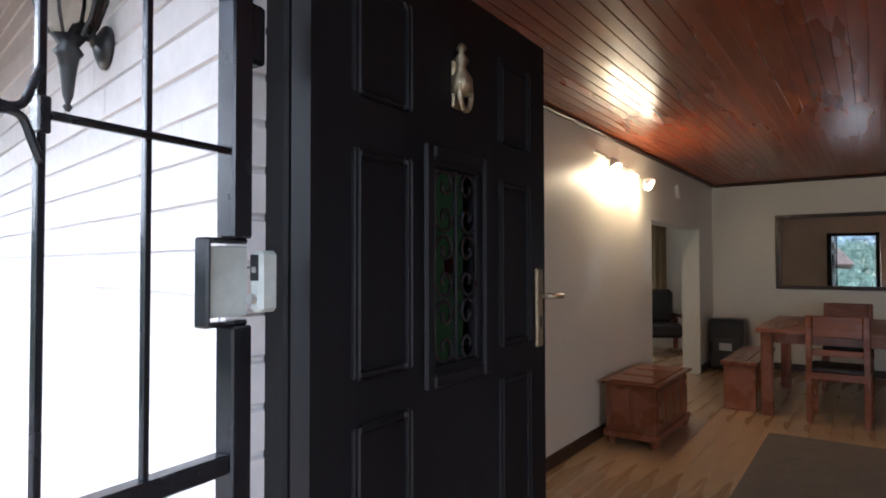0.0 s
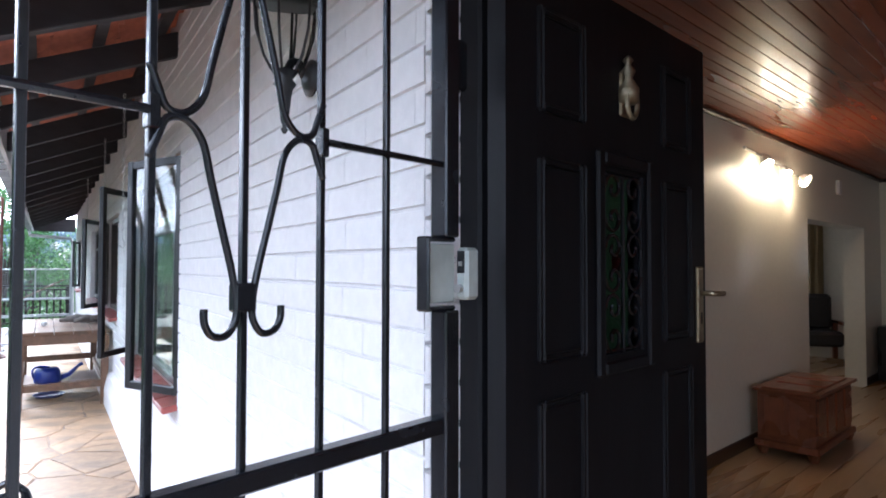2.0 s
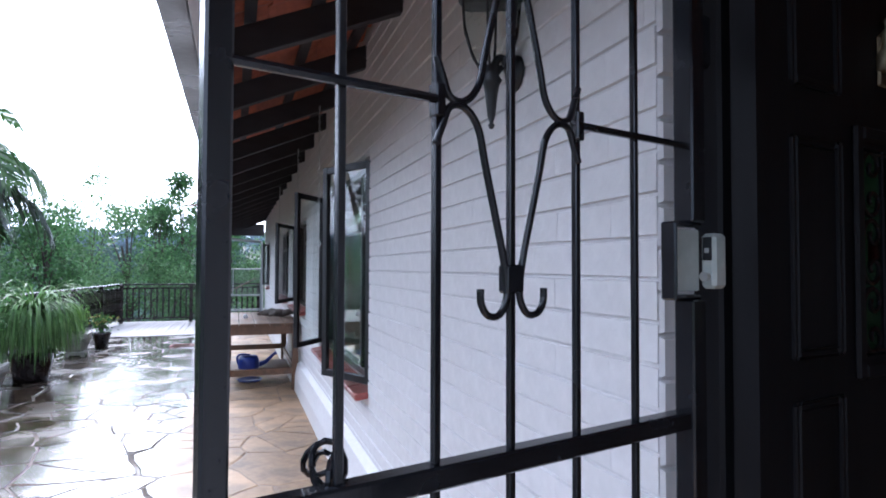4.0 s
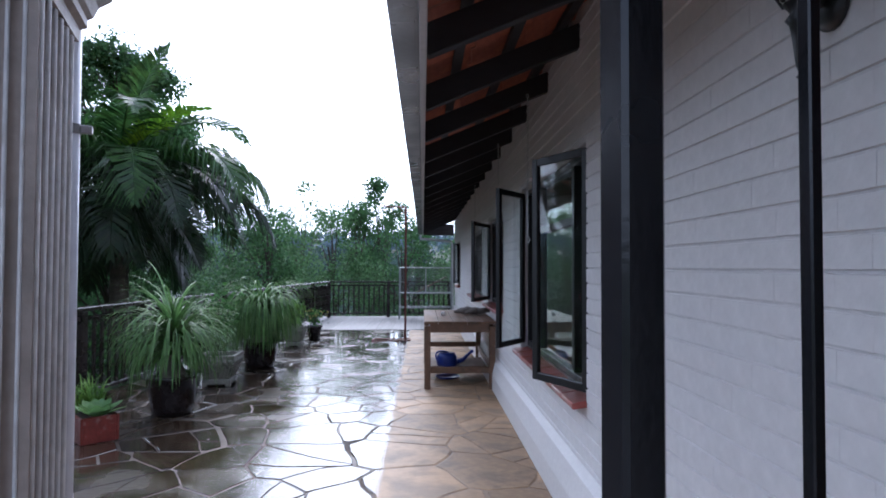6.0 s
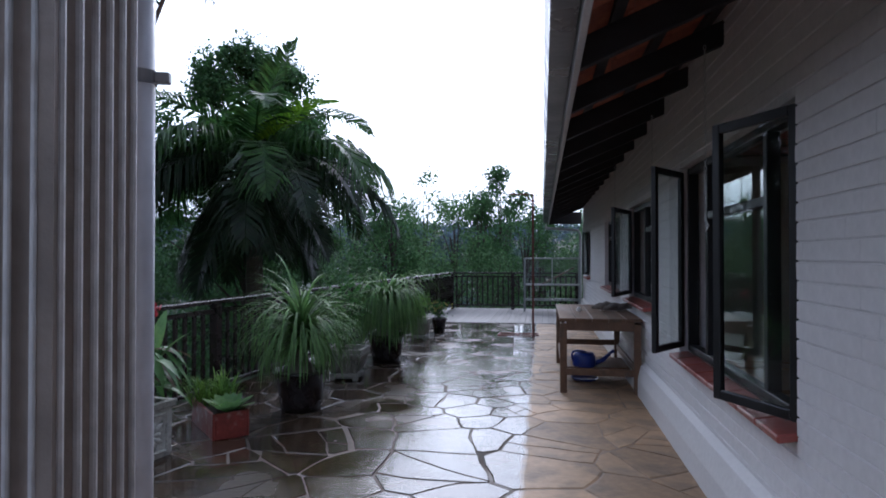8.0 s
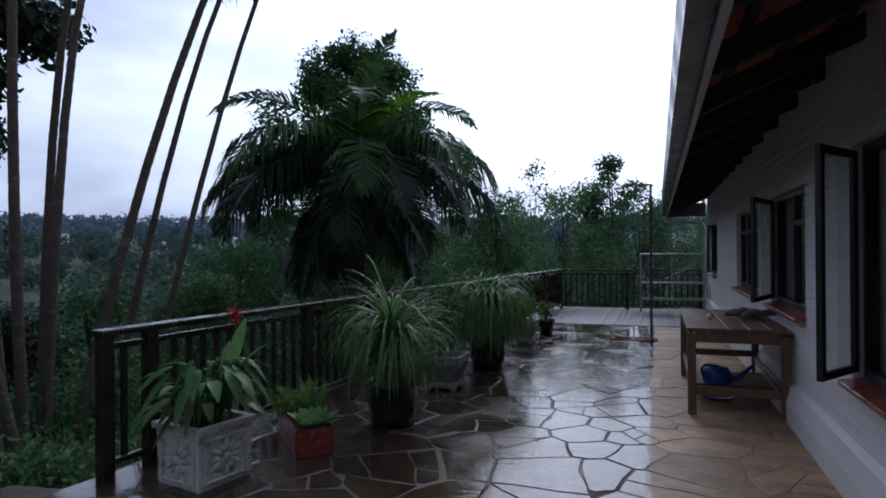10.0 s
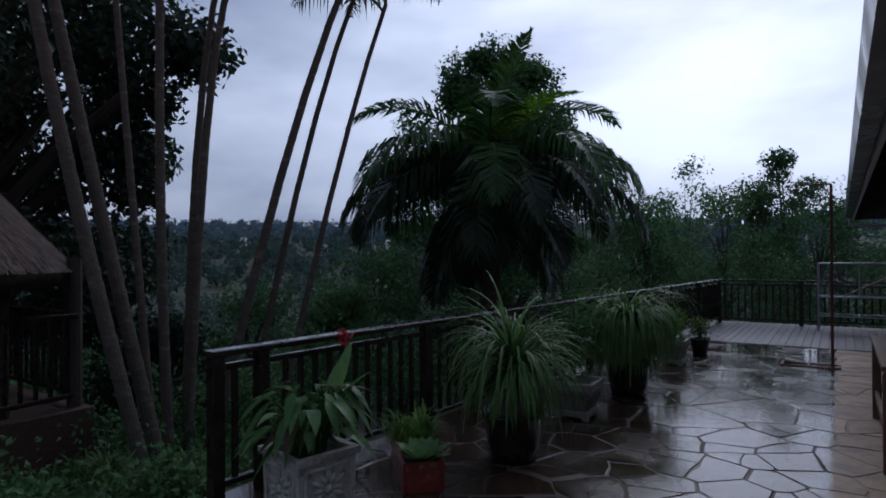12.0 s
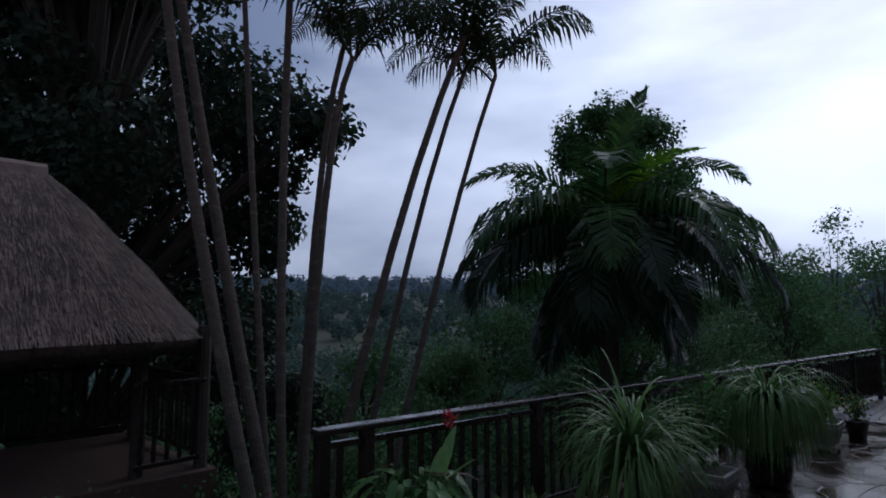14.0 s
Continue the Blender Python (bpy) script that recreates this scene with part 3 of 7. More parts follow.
tagged(mesh_ob("wall_return", bx(FX + WT, -5.5, -0.6, 9.4, -5.25, 2.75), M["plaster"]), "white end wall of the house", "wall", kind="structure")

# ---- eave: rafters, tiles seen from below, fascia and gutter ----
EX, EZ = -0.36, 2.27                               # outer end of the rafters, and their underside there
PITCH = (2.62 - EZ) / (FX - EX)


def eave_z(x):
    return EZ + (x - EX) * PITCH


roof = thing("roof", 0, 0, 0, 0, "overhanging tiled roof eave on black rafters", "roof")
roof["kind"] = "structure"
me_r = None
for i in range(26):
    y = -4.6 + i * 0.86
    if y > Y_END + 0.5:
        break
    if me_r is None:
        bm = bmesh.new()
        a = math.atan(PITCH)
        box(bm, -0.02, -0.03, 0, 1.15, 0.03, 0.13, 0.004, pose(EX, 0, EZ, 0, -math.degrees(a), 0))
        r = part("rafter", bm, M["rafter"], roof)
        me_r = r.data
    else:
        r = new("rafter", me_r)
        r.parent = roof
    r.location = (0, y, 0)
me_b = None
for k in range(4):
    x = EX + 0.12 + k * 0.3
    b = part("batten", bx(x, -5.4, eave_z(x) + 0.165, x + 0.05, Y_END + 0.55, eave_z(x) + 0.205), M["rafter"], roof)
tile_v = [(0, -0.13, 0), (0, -0.13, 0.012), (0, 0.12, 0.012), (0, 0.12, 0), (0.36, -0.13, 0.03), (0.36, -0.13, 0.042), (0.36, 0.12, 0.042), (0.36, 0.12, 0.03), (0, 0.0, 0.055), (0.36, 0.0, 0.085), (0, 0, 0.04), (0.36, 0, 0.07)]
tile_f = [(0, 10, 11, 4), (10, 3, 7, 11), (1, 5, 9, 8), (8, 9, 6, 2), (0, 1, 8, 10), (10, 8, 2, 3), (4, 11, 9, 5), (11, 7, 6, 9)]
tile_me = bpy.data.meshes.new("roof_tile")
tile_me.from_pydata(tile_v, [], tile_f)
tile_me.materials.append(M["tile"])
sv, sf = [], []
for j in range(92):
    y = -5.2 + j * 0.248
    if y > Y_END + 0.5:
        break
    for k in range(5):
        x = EX - 0.07 + k * 0.31
        z = eave_z(x) + 0.195
        if 2.5 < y < 16 and k < 4:
            o = new("roof_tile", tile_me)
            o.parent = roof
            o.matrix_local = pose(x, y, z, 0, -math.degrees(math.atan(PITCH)) + 3, 0)
        else:
            base = len(sv)
            mt = pose(x, y, z, 0, -math.degrees(math.atan(PITCH)) + 3, 0)
            sv += [tuple(mt @ Vector(v)) for v in tile_v]
            sf += [tuple(base + i for i in f) for f in tile_f]
rest = raw("roof_tiles", sv, sf, M["tile"], roof)
rest["kind"] = "stuff"
# closed upper roof so no light comes through the tiles
bm = bmesh.new()
box(bm, 0, -5.5, 0, 11.5, Y_END + 0.55, 0.03, 0, pose(EX - 0.05, 0, EZ + 0.30, 0, -math.degrees(math.atan(PITCH)), 0))
part("roof_deck", bm, M["tile"], roof)
part("fascia", bx(EX - 0.055, -5.4, EZ - 0.03, EX - 0.025, Y_END + 0.55, EZ + 0.2, 0.004), M["fascia"], roof, "grey-white fascia board")
bm = bmesh.new()
gp = [(0, 0.11), (-0.012, 0.11), (-0.012, 0.0), (-0.105, 0.0), (-0.125, 0.13), (-0.118, 0.13), (-0.1, 0.008), (0, 0.008)]
a = [bm.verts.new((EX - 0.058 + x, -5.4, EZ + 0.02 + z)) for x, z in gp]
b = [bm.verts.new((EX - 0.058 + x, Y_END + 0.58, EZ + 0.02 + z)) for x, z in gp]
for i in range(len(gp)):
    bm.faces.new((a[i], a[(i + 1) % len(gp)], b[(i + 1) % len(gp)], b[i]))
bm.faces.new(a[::-1])
bm.faces.new(b)
gutter = part("gutter", bm, M["gutter"], roof, "dark grey box gutter")
bm = bmesh.new()
tube(bm, [(EX - 0.1, Y_END + 0.45, EZ), (EX - 0.1, Y_END + 0.45, EZ - 0.12), (FX - 0.1, Y_END + 0.1, EZ - 0.2), (FX - 0.06, Y_END + 0.05, EZ - 0.3), (FX - 0.06, Y_END + 0.05, 0)], 0.035, 10)
part("downpipe", bm, M["fascia"], roof, "pale grey downpipe", True)
# gable end closing the roof void
tagged(mesh_ob("trim_gable", bx(EX - 0.05, Y_END + 0.5, EZ - 0.02, FX, Y_END + 0.53, EZ + 0.3), M["rafter"]), "black barge board at the roof end", "barge board", kind="structure")

# ---- terrace slab, deck, ground ----
bm = bmesh.new()
outline = [(-4.6, -6), (FX + 0.02, -6), (FX + 0.02, 13.95), (-3.3, 13.95), (-4.13, 4.55), (-4.5, 4.5)]
lo, hi = [bm.verts.new((x, y, -0.5)) for x, y in outline], [bm.verts.new((x, y, -0.005)) for x, y in outline]
bm.faces.new(lo[::-1])
bm.faces.new(hi)
for i in range(6):
    bm.faces.new((lo[i], lo[(i + 1) % 6], hi[(i + 1) % 6], hi[i]))
tagged(mesh_ob("terrace_slab", bm, M["grout"]), "grey joint bed of the flagstone terrace", "terrace", kind="structure")


def ground_z(x, y):
    """The garden falls away to the left of the terrace and beyond its end, then rises to far hills."""
    d = max(-6.6 - x, 0) * 1.1 + max(y - 17.5, 0) * 0.8
    z = -0.48 - 4.5 * (1 - math.exp(-d / 9)) - 9 * (1 - math.exp(-max(d - 6, 0) / 40))
    r = math.hypot(x, y)
    z += max(0, r - 120) * 0.066
    return z + 0.25 * noise.noise(Vector((x * 0.25, y * 0.25, 0))) * min(1, d / 2)


gv, gf = [], []
edges = [-2500, -900, -500, -320, -220, -150, -110, -80, -60, -45, -34, -26, -20, -16, -13, -11, -9.5, -8, -7, -6, -5.2, -4.5, -3.5, 0, 5, 12, 22, 34, 50, 80, 120, 200, 400, 900, 2500]
for x in edges:
    for y in edges:
        gv.append((x, y + 8, min(ground_z(x, y + 8), 55)))
ne = len(edges)
for i in range(ne - 1):
    for j in range(ne - 1):
        gf.append((i * ne + j, (i + 1) * ne + j, (i + 1) * ne + j + 1, i * ne + j + 1))
tagged(raw("ground", gv, gf, M["undergrowth"], smooth=True), "overgrown garden slope falling to a wooded valley", "ground", kind="structure")

# ---- interior shell, turned a little against the front ----
ROOM = pose(8.02, 3.45, INNER, 0, 0, 10)
CEIL = 2.3


def in_room(ob):
    ob.matrix_world = ROOM @ ob.matrix_world
    return ob


tagged(mesh_ob("floor_base", bx(FX + 0.02, -5.3, -0.2, 9.6, 8.5, INNER - 0.02), M["planks"]), "pale pine board floor", "floor", kind="structure")
bm = bmesh.new()
box(bm, -7.35, 0, -0.1, -2.65, 0.2, 2.9)
box(bm, -2.65, 0, 1.7, -0.74, 0.2, 2.9)
box(bm, -0.74, 0, -0.1, 0.25, 0.2, 2.9)
in_room(tagged(mesh_ob("wall_left", bm, M["cream"]), "cream painted living room wall with an open doorway", "wall", kind="structure"))
in_room(tagged(mesh_ob("wall_far", bx(0, -9, -0.1, 0.2, 0, 2.9), M["cream"]), "cream painted end wall of the room", "wall", kind="structure"))
bm = bmesh.new()
box(bm, -7.25, -9, CEIL + 0.014, 0.2, 0.0, CEIL + 0.05)
for i in range(128):
    y = -i * 0.07
    box(bm, -7.25, y - 0.0688, CEIL, -0.002, y - 0.0005, CEIL + 0.012, 0.002)
in_room(tagged(mesh_ob("ceiling", bm, M["ceilwood"]), "varnished red pine board ceiling", "ceiling", kind="structure"))
tagged(mesh_ob("ceiling_front", bx(FX + WT + 0.002, -5.2, INNER + CEIL + 0.06, 4.0, 8.4, INNER + CEIL + 0.1), M["ceilwood"]), "varnished red pine ceiling", "ceiling", kind="structure")
bm = bmesh.new()
box(bm, -7.3, -0.035, CEIL - 0.035, 0, -0.001, CEIL - 0.001, 0.01)
box(bm, -0.035, -9, CEIL - 0.035, -0.001, -0.036, CEIL - 0.001, 0.01)
in_room(tagged(mesh_ob("trim_cornice", bm, M["dark"]), "dark wood cornice strip", "cornice", kind="structure"))
bm = bmesh.new()
box(bm, -7.3, -0.016, 0.004, -2.66, -0.001, 0.09, 0.004)
box(bm, -0.73, -0.016, 0.004, -0.017, -0.001, 0.09, 0.004)
box(bm, -0.016, -9, 0.004, -0.001, -0.0, 0.09, 0.004)
in_room(tagged(mesh_ob("baseboard", bm, M["dark"]), "dark brown baseboard", "baseboard", kind="structure"))
# the small room behind the doorway
bm = bmesh.new()
box(bm, -3.0, 2.4, -0.1, 1.6, 2.55, 2.9)
for y0, y1, z0, z1 in ((0.2, 1.45, -0.1, 2.9), (2.25, 2.4, -0.1, 2.9), (1.45, 2.25, -0.1, 0.9), (1.45, 2.25, 2.05, 2.9)):
    box(bm, 1.45, y0, z0, 1.6, y1, z1)
box(bm, -3.1, 0.2, -0.1, -2.95, 2.4, 2.9)
in_room(tagged(mesh_ob("wall_back_room", bm, M["cream"]), "cream walls of the room behind the doorway", "wall", kind="structure"))
in_room(tagged(mesh_ob("ceiling_back_room", bx(-3.1, 0.2, 2.5, 1.6, 2.55, 2.55), M["plaster"]), "white ceiling of the room behind", "ceiling", kind="structure"))

# ---- security gate standing open at the door, hung on the wall side ----
gate = thing("security_gate", 0.387, 1.152, 0, 195.4, "black wrought iron security gate standing open", "gate")
GT = 2.14
for z0, z1 in ((0.05, 1.362), (1.486, GT)):
    part("hinge_stile", bx(-0.068, -0.018, z0, -0.032, 0.018, z1, 0.003), M["black"], gate)
bm = bmesh.new()
box(bm, -0.066, -0.012, 1.478, 0.0, 0.012, 1.486, 0.003)
box(bm, -0.066, -0.012, 1.362, 0.0, 0.012, 1.37, 0.003)
box(bm, 0.0, -0.014, 1.362, 0.008, 0.014, 1.486, 0.003)
lockbox = part("lock_recess", bm, M["black"], gate)
part("post", bx(0.680, -0.013, 0.03, 0.707, 0.013, GT, 0.003), M["black"], gate)
for z0, z1 in ((1.158, 1.186), (0.06, 0.09), (GT - 0.03, GT)):
    part("rail", bx(-0.032, -0.014, z0, 0.678, 0.014, z1, 0.003), M["black"], gate)
bar_me = None
for s in (0.088, 0.212, 0.33, 0.444, 0.566):
    for z0, z1 in ((1.186, GT - 0.03), (0.09, 1.158)):
        part("bar", bx(s - 0.0048, -0.0048, z0, s + 0.0048, 0.0048, z1, 0.0012), M["black"], gate)
part("cross_bar", tb([(-0.04, 0.008, 1.608), (0.205, 0.008, 1.608)], 0.0055, 6), M["black"], gate)
part("cross_bar", tb([(0.45, 0.008, 1.608), (0.69, 0.008, 1.608)], 0.0055, 6), M["black"], gate)
for side in (-1, 1):
    for up in (-1, 1):
        c = 0.331
        pts = []
        for u, w in ((0.118, 0.052), (0.109, 0.03), (0.098, 0.006), (0.076, 0.004), (0.056, 0.026), (0.045, 0.07), (0.031, 0.125), (0.017, 0.18), (0.011, 0.215), (0.012, 0.238), (0.024, 0.255), (0.041, 0.254), (0.051, 0.24), (0.052, 0.222)):
            pts.append((c + side * u, 0.006, 1.608 + up * w))
        part("scroll", tb(smooth_path(pts), 0.0048, 8), M["black"], gate, "", True)
for z in (1.608 - 0.21, 1.608 + 0.21):
    part("collar", bx(0.331 - 0.015, -0.007, z - 0.018, 0.331 + 0.015, 0.012, z + 0.018, 0.003), M["black"], gate)
for s in (0.212, 0.444):
    part("collar", bx(s - 0.007, -0.007, 1.588, s + 0.007, 0.011, 1.628, 0.002), M["black"], gate)
for z in (1.79, 0.4):
    part("hinge", bx(-0.1, -0.022, z - 0.045, -0.066, 0.012, z + 0.045, 0.006), M["black"], gate)
    part("hinge_pin", tb([(-0.085, -0.03, z - 0.012), (-0.075, -0.03, z + 0.02)], 0.008, 8), M["brass"], gate, "brass hinge pin")
# chain looped over the mid rail near the post
chain = thing("chain", 0.387, 1.152, 0, 195.4, "short dark steel chain looped round the gate bar", "chain")
for k in range(4):
    a0 = k * 1.5
    ring = [(0.563 + 0.02 * math.cos(a) * (1 if k % 2 else 0.5), -0.02 - 0.01 * k + 0.012 * math.cos(a + a0), 1.187 + 0.012 * (k % 2) + 0.022 * math.sin(a)) for a in (i * math.pi / 6 for i in range(13))]
    part("link", tb(ring, 0.0035, 6), M["black"], chain)

# lock case fixed on the jamb side
lock = thing("gate_lock", 0.387, 1.152, 1.425, 195.4, "grey-green metal lock case beside the gate", "lock")
bm = bmesh.new()
vs = box(bm, -0.108, 0.004, -0.046, -0.072, 0.03, 0.044, 0.006)
part("case", bm, M["lockgrey"], lock)
part("back_plate", bx(-0.072, -0.002, -0.05, -0.002, 0.003, 0.05, 0.002), M["lockgrey"], lock)
sp_ = part("slot_plate", bx(-0.0725, 0.009, 0.0, -0.0705, 0.025, 0.038, 0.0005), M["black"], lock, "dark slotted strike plate")
part("slot_mark", bx(-0.0703, 0.013, 0.012, -0.0697, 0.021, 0.02), M["steel"], sp_)
part("cylinder", tb([(-0.074, 0.016, -0.026), (-0.062, 0.016, -0.026)], 0.0075, 12), M["steel"], lock, "steel key cylinder")

# ---- front door: frame, leaf standing open ----
bm = bmesh.new()
box(bm, FX + 0.075, DOOR_Y1 - 0.075, 0.02, FX + 0.18, DOOR_Y1 - 0.003, DOOR_Z, 0.006)
box(bm, FX + 0.09, DOOR_Y1 - 0.1, 0.02, FX + 0.14, DOOR_Y1 - 0.0752, DOOR_Z - 0.03, 0.01)
box(bm, FX + 0.03, DOOR_Y0 + 0.003, 0.02, FX + 0.14, DOOR_Y0 + 0.06, DOOR_Z, 0.006)
box(bm, FX + 0.031, DOOR_Y0 + 0.06, DOOR_Z - 0.07, FX + 0.139, DOOR_Y1 - 0.1, DOOR_Z - 0.002, 0.006)
tagged(mesh_ob("door_frame", bm, M["door"]), "dark stained timber door frame", "door frame", kind="structure")
tagged(mesh_ob("threshold", bx(FX + 0.0, DOOR_Y0 + 0.004, 0.0, FX + WT + 0.02, DOOR_Y1 - 0.004, INNER - 0.004, 0.01), M["sill"]), "red tiled door step", "step", kind="structure")
DW, DH = 0.83, 1.85
door = thing("door_1", 0.535, 1.125, INNER + 0.012, 11.0, "heavy near-black panelled front door standing open", "door")
door["kind"] = "structure"
gx0, gx1, gz0, gz1 = 0.325, 0.492, 1.08, 1.475
bm = bmesh.new()
for x0, x1, z0, z1 in ((0, gx0, 0, DH), (gx1, DW, 0, DH), (gx0, gx1, 0, gz0), (gx0, gx1, gz1, DH)):
    box(bm, x0, 0, z0, x1, 0.042, z1)
part("leaf", bm, M["door"], door)


def molding(x0, x1, z0, z1, wd=0.022, dp=0.008):
    bm = bmesh.new()
    box(bm, x0, -dp, z0, x0 + wd, 0.001, z1, 0.006)
    box(bm, x1 - wd, -dp, z0, x1, 0.001, z1, 0.006)
    box(bm, x0 + wd, -dp + 0.001, z0, x1 - wd, 0.001, z0 + wd, 0.006)
    box(bm, x0 + wd, -dp + 0.001, z1 - wd, x1 - wd, 0.001, z1, 0.006)
    return bm


part("glass_molding", molding(gx0 - 0.04, gx1 + 0.04, gz0 - 0.04, gz1 + 0.04, 0.03, 0.011), M["door"], door)
for x0, x1 in ((0.09, 0.25), (DW - 0.25, DW - 0.09)):
    for z0, z1 in ((0.62, 1.02), (1.09, 1.475), (1.56, DH - 0.09)):
        part("panel_molding", molding(x0, x1, z0, z1, 0.018, 0.004), M["door"], door)
for x0, x1 in ((0.1, 0.38), (0.42, 0.58), (0.62, DW - 0.1)):
    part("panel_molding", molding(x0, x1, 0.1, 0.52), M["door"], door)
    part("raised_panel", bx(x0 + 0.05, -0.01, 0.15, x1 - 0.05, 0.001, 0.47, 0.008), M["door"], door)
glassgreen = glass_mat("green_leaded_glass", (0.05, 0.15, 0.09), 0.12)
glassred = glass_mat("red_leaded_glass", (0.45, 0.02, 0.03), 0.12)
part("glass_pane", bx(gx0, 0.024, gz0, gx1, 0.03, gz1), glassgreen, door, "green stained glass pane")
part("glass_rose", bx(0.39, 0.016, 1.26, 0.427, 0.0235, 1.297, 0.002), glassred, door, "small red glass centre")
cxm = (gx0 + gx1) / 2
for row in range(6):
    for side in (-1, 1):
        cz = gz0 + 0.035 + row * 0.065
        pts = [(cxm + side * (0.042 + r * math.cos(a)), 0.004, cz + r * math.sin(a) * (1 if row % 2 else -1)) for a, r in ((k * 0.5, 0.034 - 0.0019 * k) for k in range(15))]
        part("grille_scroll", tb(pts, 0.0045, 6), M["black"], door)
for x in (gx0 + 0.006, cxm, gx1 - 0.006):
    part("grille_bar", tb([(x, 0.006, gz0), (x, 0.006, gz1)], 0.005, 6), M["black"], door)
for z in (gz0 + 0.007, gz1 - 0.007):
    part("grille_bar", tb([(gx0, 0.006, z), (gx1, 0.006, z)], 0.005, 6), M["black"], door)
kn = part("knocker", lathe([(0.004, 0.0), (0.012, 0.01), (0.006, 0.02), (0.016, 0.035), (0.009, 0.05), (0.024, 0.075), (0.024, 0.105), (0.01, 0.11)], 14), M["brass"], door, "tarnished brass door knocker", True)
kn.matrix_local = pose(0.405, -0.012, 1.735, 180, 0, 0)
kp = part("knocker_plate", bx(0.385, -0.006, 1.60, 0.425, 0.002, 1.70, 0.004), M["brass"], door, "tarnished brass backplate")
ring = [(0.408 + 0.022 * math.cos(a), -0.02, 1.63 + 0.034 * math.sin(a)) for a in (k * math.pi / 8 for k in range(17))]
part("knocker_ring", tb(ring, 0.006, 8), M["brass"], kp, "tarnished brass ring")
hp = part("handle_plate", bx(DW - 0.062, -0.008, 1.07, DW - 0.026, 0.002, 1.27, 0.004), M["brass"], door, "worn brass handle plate")
part("handle", tb([(DW - 0.044, -0.006, 1.2), (DW - 0.044, -0.04, 1.2), (DW - 0.04, -0.044, 1.2), (DW + 0.012, -0.044, 1.199)], 0.007, 8), M["brass"], hp, "worn brass lever handle", True)
part("keyhole", bx(DW - 0.047, -0.0095, 1.12, DW - 0.041, -0.0078, 1.15), M["heater"], hp)

# ---- lantern on the brick between door and window ----
lan = thing("wall_lantern", 0.385, 1.86, 1.83, 0, "old metal and glass coach lantern on the wall", "lantern")
part("backplate", lathe([(0.05, 0), (0.05, 0.01), (0.03, 0.022), (0.01, 0.03)], 16), M["frame"], lan, "", True).matrix_local = pose(FX - 0.386, 0.02, 0.12, 0, -90, 0)
part("arm", tb(bend((FX - 0.41, 0.02, 0.12), (0.02, 0.0, 0.2), (0, 0, 0.1), 6), 0.011, 8), M["frame"], lan, "", True)
part("finial", lathe([(0.004, -0.045), (0.010, -0.035), (0.005, -0.028), (0.011, -0.01), (0.017, 0.045), (0.022, 0.075), (0.03, 0.085), (0.02, 0.1), (0.035, 0.12)], 12), M["frame"], lan, "", True)
part("glass_shade", lathe([(0.035, 0.12), (0.055, 0.155), (0.075, 0.22), (0.082, 0.30), (0.08, 0.31)], 12), M["lampglass"], lan, "clear bent glass shade")
for k in range(6):
    a = k * math.pi / 3
    part("rib", tb([(r * math.cos(a), r * math.sin(a), z) for r, z in ((0.036, 0.12), (0.057, 0.155), (0.077, 0.22), (0.084, 0.31))], 0.004, 5), M["frame"], lan)
part("cap", lathe([(0.09, 0.305), (0.092, 0.318), (0.05, 0.36), (0.022, 0.385), (0.01, 0.42), (0.002, 0.43)], 12), M["frame"], lan, "", True)

# ---- fluted corner column with its capital and a white pipe ----
col = thing("column", -1.331, 1.871, 0, 18.5, "square fluted grey-brown column with moulded capital", "column")


def fluted(hx, hy, nx_, ny_, d, z0, z1):
    ring = []

    def side(ax, ay, bx_, by_, nx, ny):
        n, deep = (nx_, d * 0.55) if ny else (ny_, d)
        flat = 0.1
        for i in range(n):
            for k in range(13):
                f = k / 12
                s = (i + f * 0.999) / n
                g = max(0.0, min(1.0, (f - flat / 2) / (1 - flat)))
                dep = deep * math.sin(math.pi * g) ** 0.8
                s2 = 0.06 + 0.88 * s
                ring.append((ax + (bx_ - ax) * s2 - nx * dep, ay + (by_ - ay) * s2 - ny * dep))
    side(-hx, -hy, hx, -hy, 0, -1)
    ring.append((hx, -hy))
    side(hx, -hy, hx, hy, 1, 0)
    ring.append((hx, hy))
    side(hx, hy, -hx, hy, 0, 1)
    ring.append((-hx, hy))
    side(-hx, hy, -hx, -hy, -1, 0)
    ring.append((-hx, -hy))
    bm = bmesh.new()
    a = [bm.verts.new((x, y, z0)) for x, y in ring]
    b = [bm.verts.new((x, y, z1)) for x, y in ring]
    for i in range(len(ring)):
        bm.faces.new((a[i], a[(i + 1) % len(ring)], b[(i + 1) % len(ring)], b[i]))
    bm.faces.new(b)
    return bm


# brown stain and flute shade share the shaft colour; fillets stay pale
part("shaft", fluted(0.175, 0.145, 11, 5, 0.022, 0.16, 1.93), M["stonecol"], col, "brown-stained fluted shaft, flute shade in its colour")
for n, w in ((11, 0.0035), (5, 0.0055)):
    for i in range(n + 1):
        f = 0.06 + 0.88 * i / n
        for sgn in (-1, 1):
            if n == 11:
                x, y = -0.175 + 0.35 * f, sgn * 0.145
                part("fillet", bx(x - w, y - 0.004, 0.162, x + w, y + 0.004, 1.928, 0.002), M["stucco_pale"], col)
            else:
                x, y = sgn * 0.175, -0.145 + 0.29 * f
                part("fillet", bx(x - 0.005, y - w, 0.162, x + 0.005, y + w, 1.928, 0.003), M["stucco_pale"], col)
part("base", lathe([(0.21, 0), (0.21, 0.1), (0.19, 0.12), (0.185, 0.16)], square=True), M["stonecol"], col)
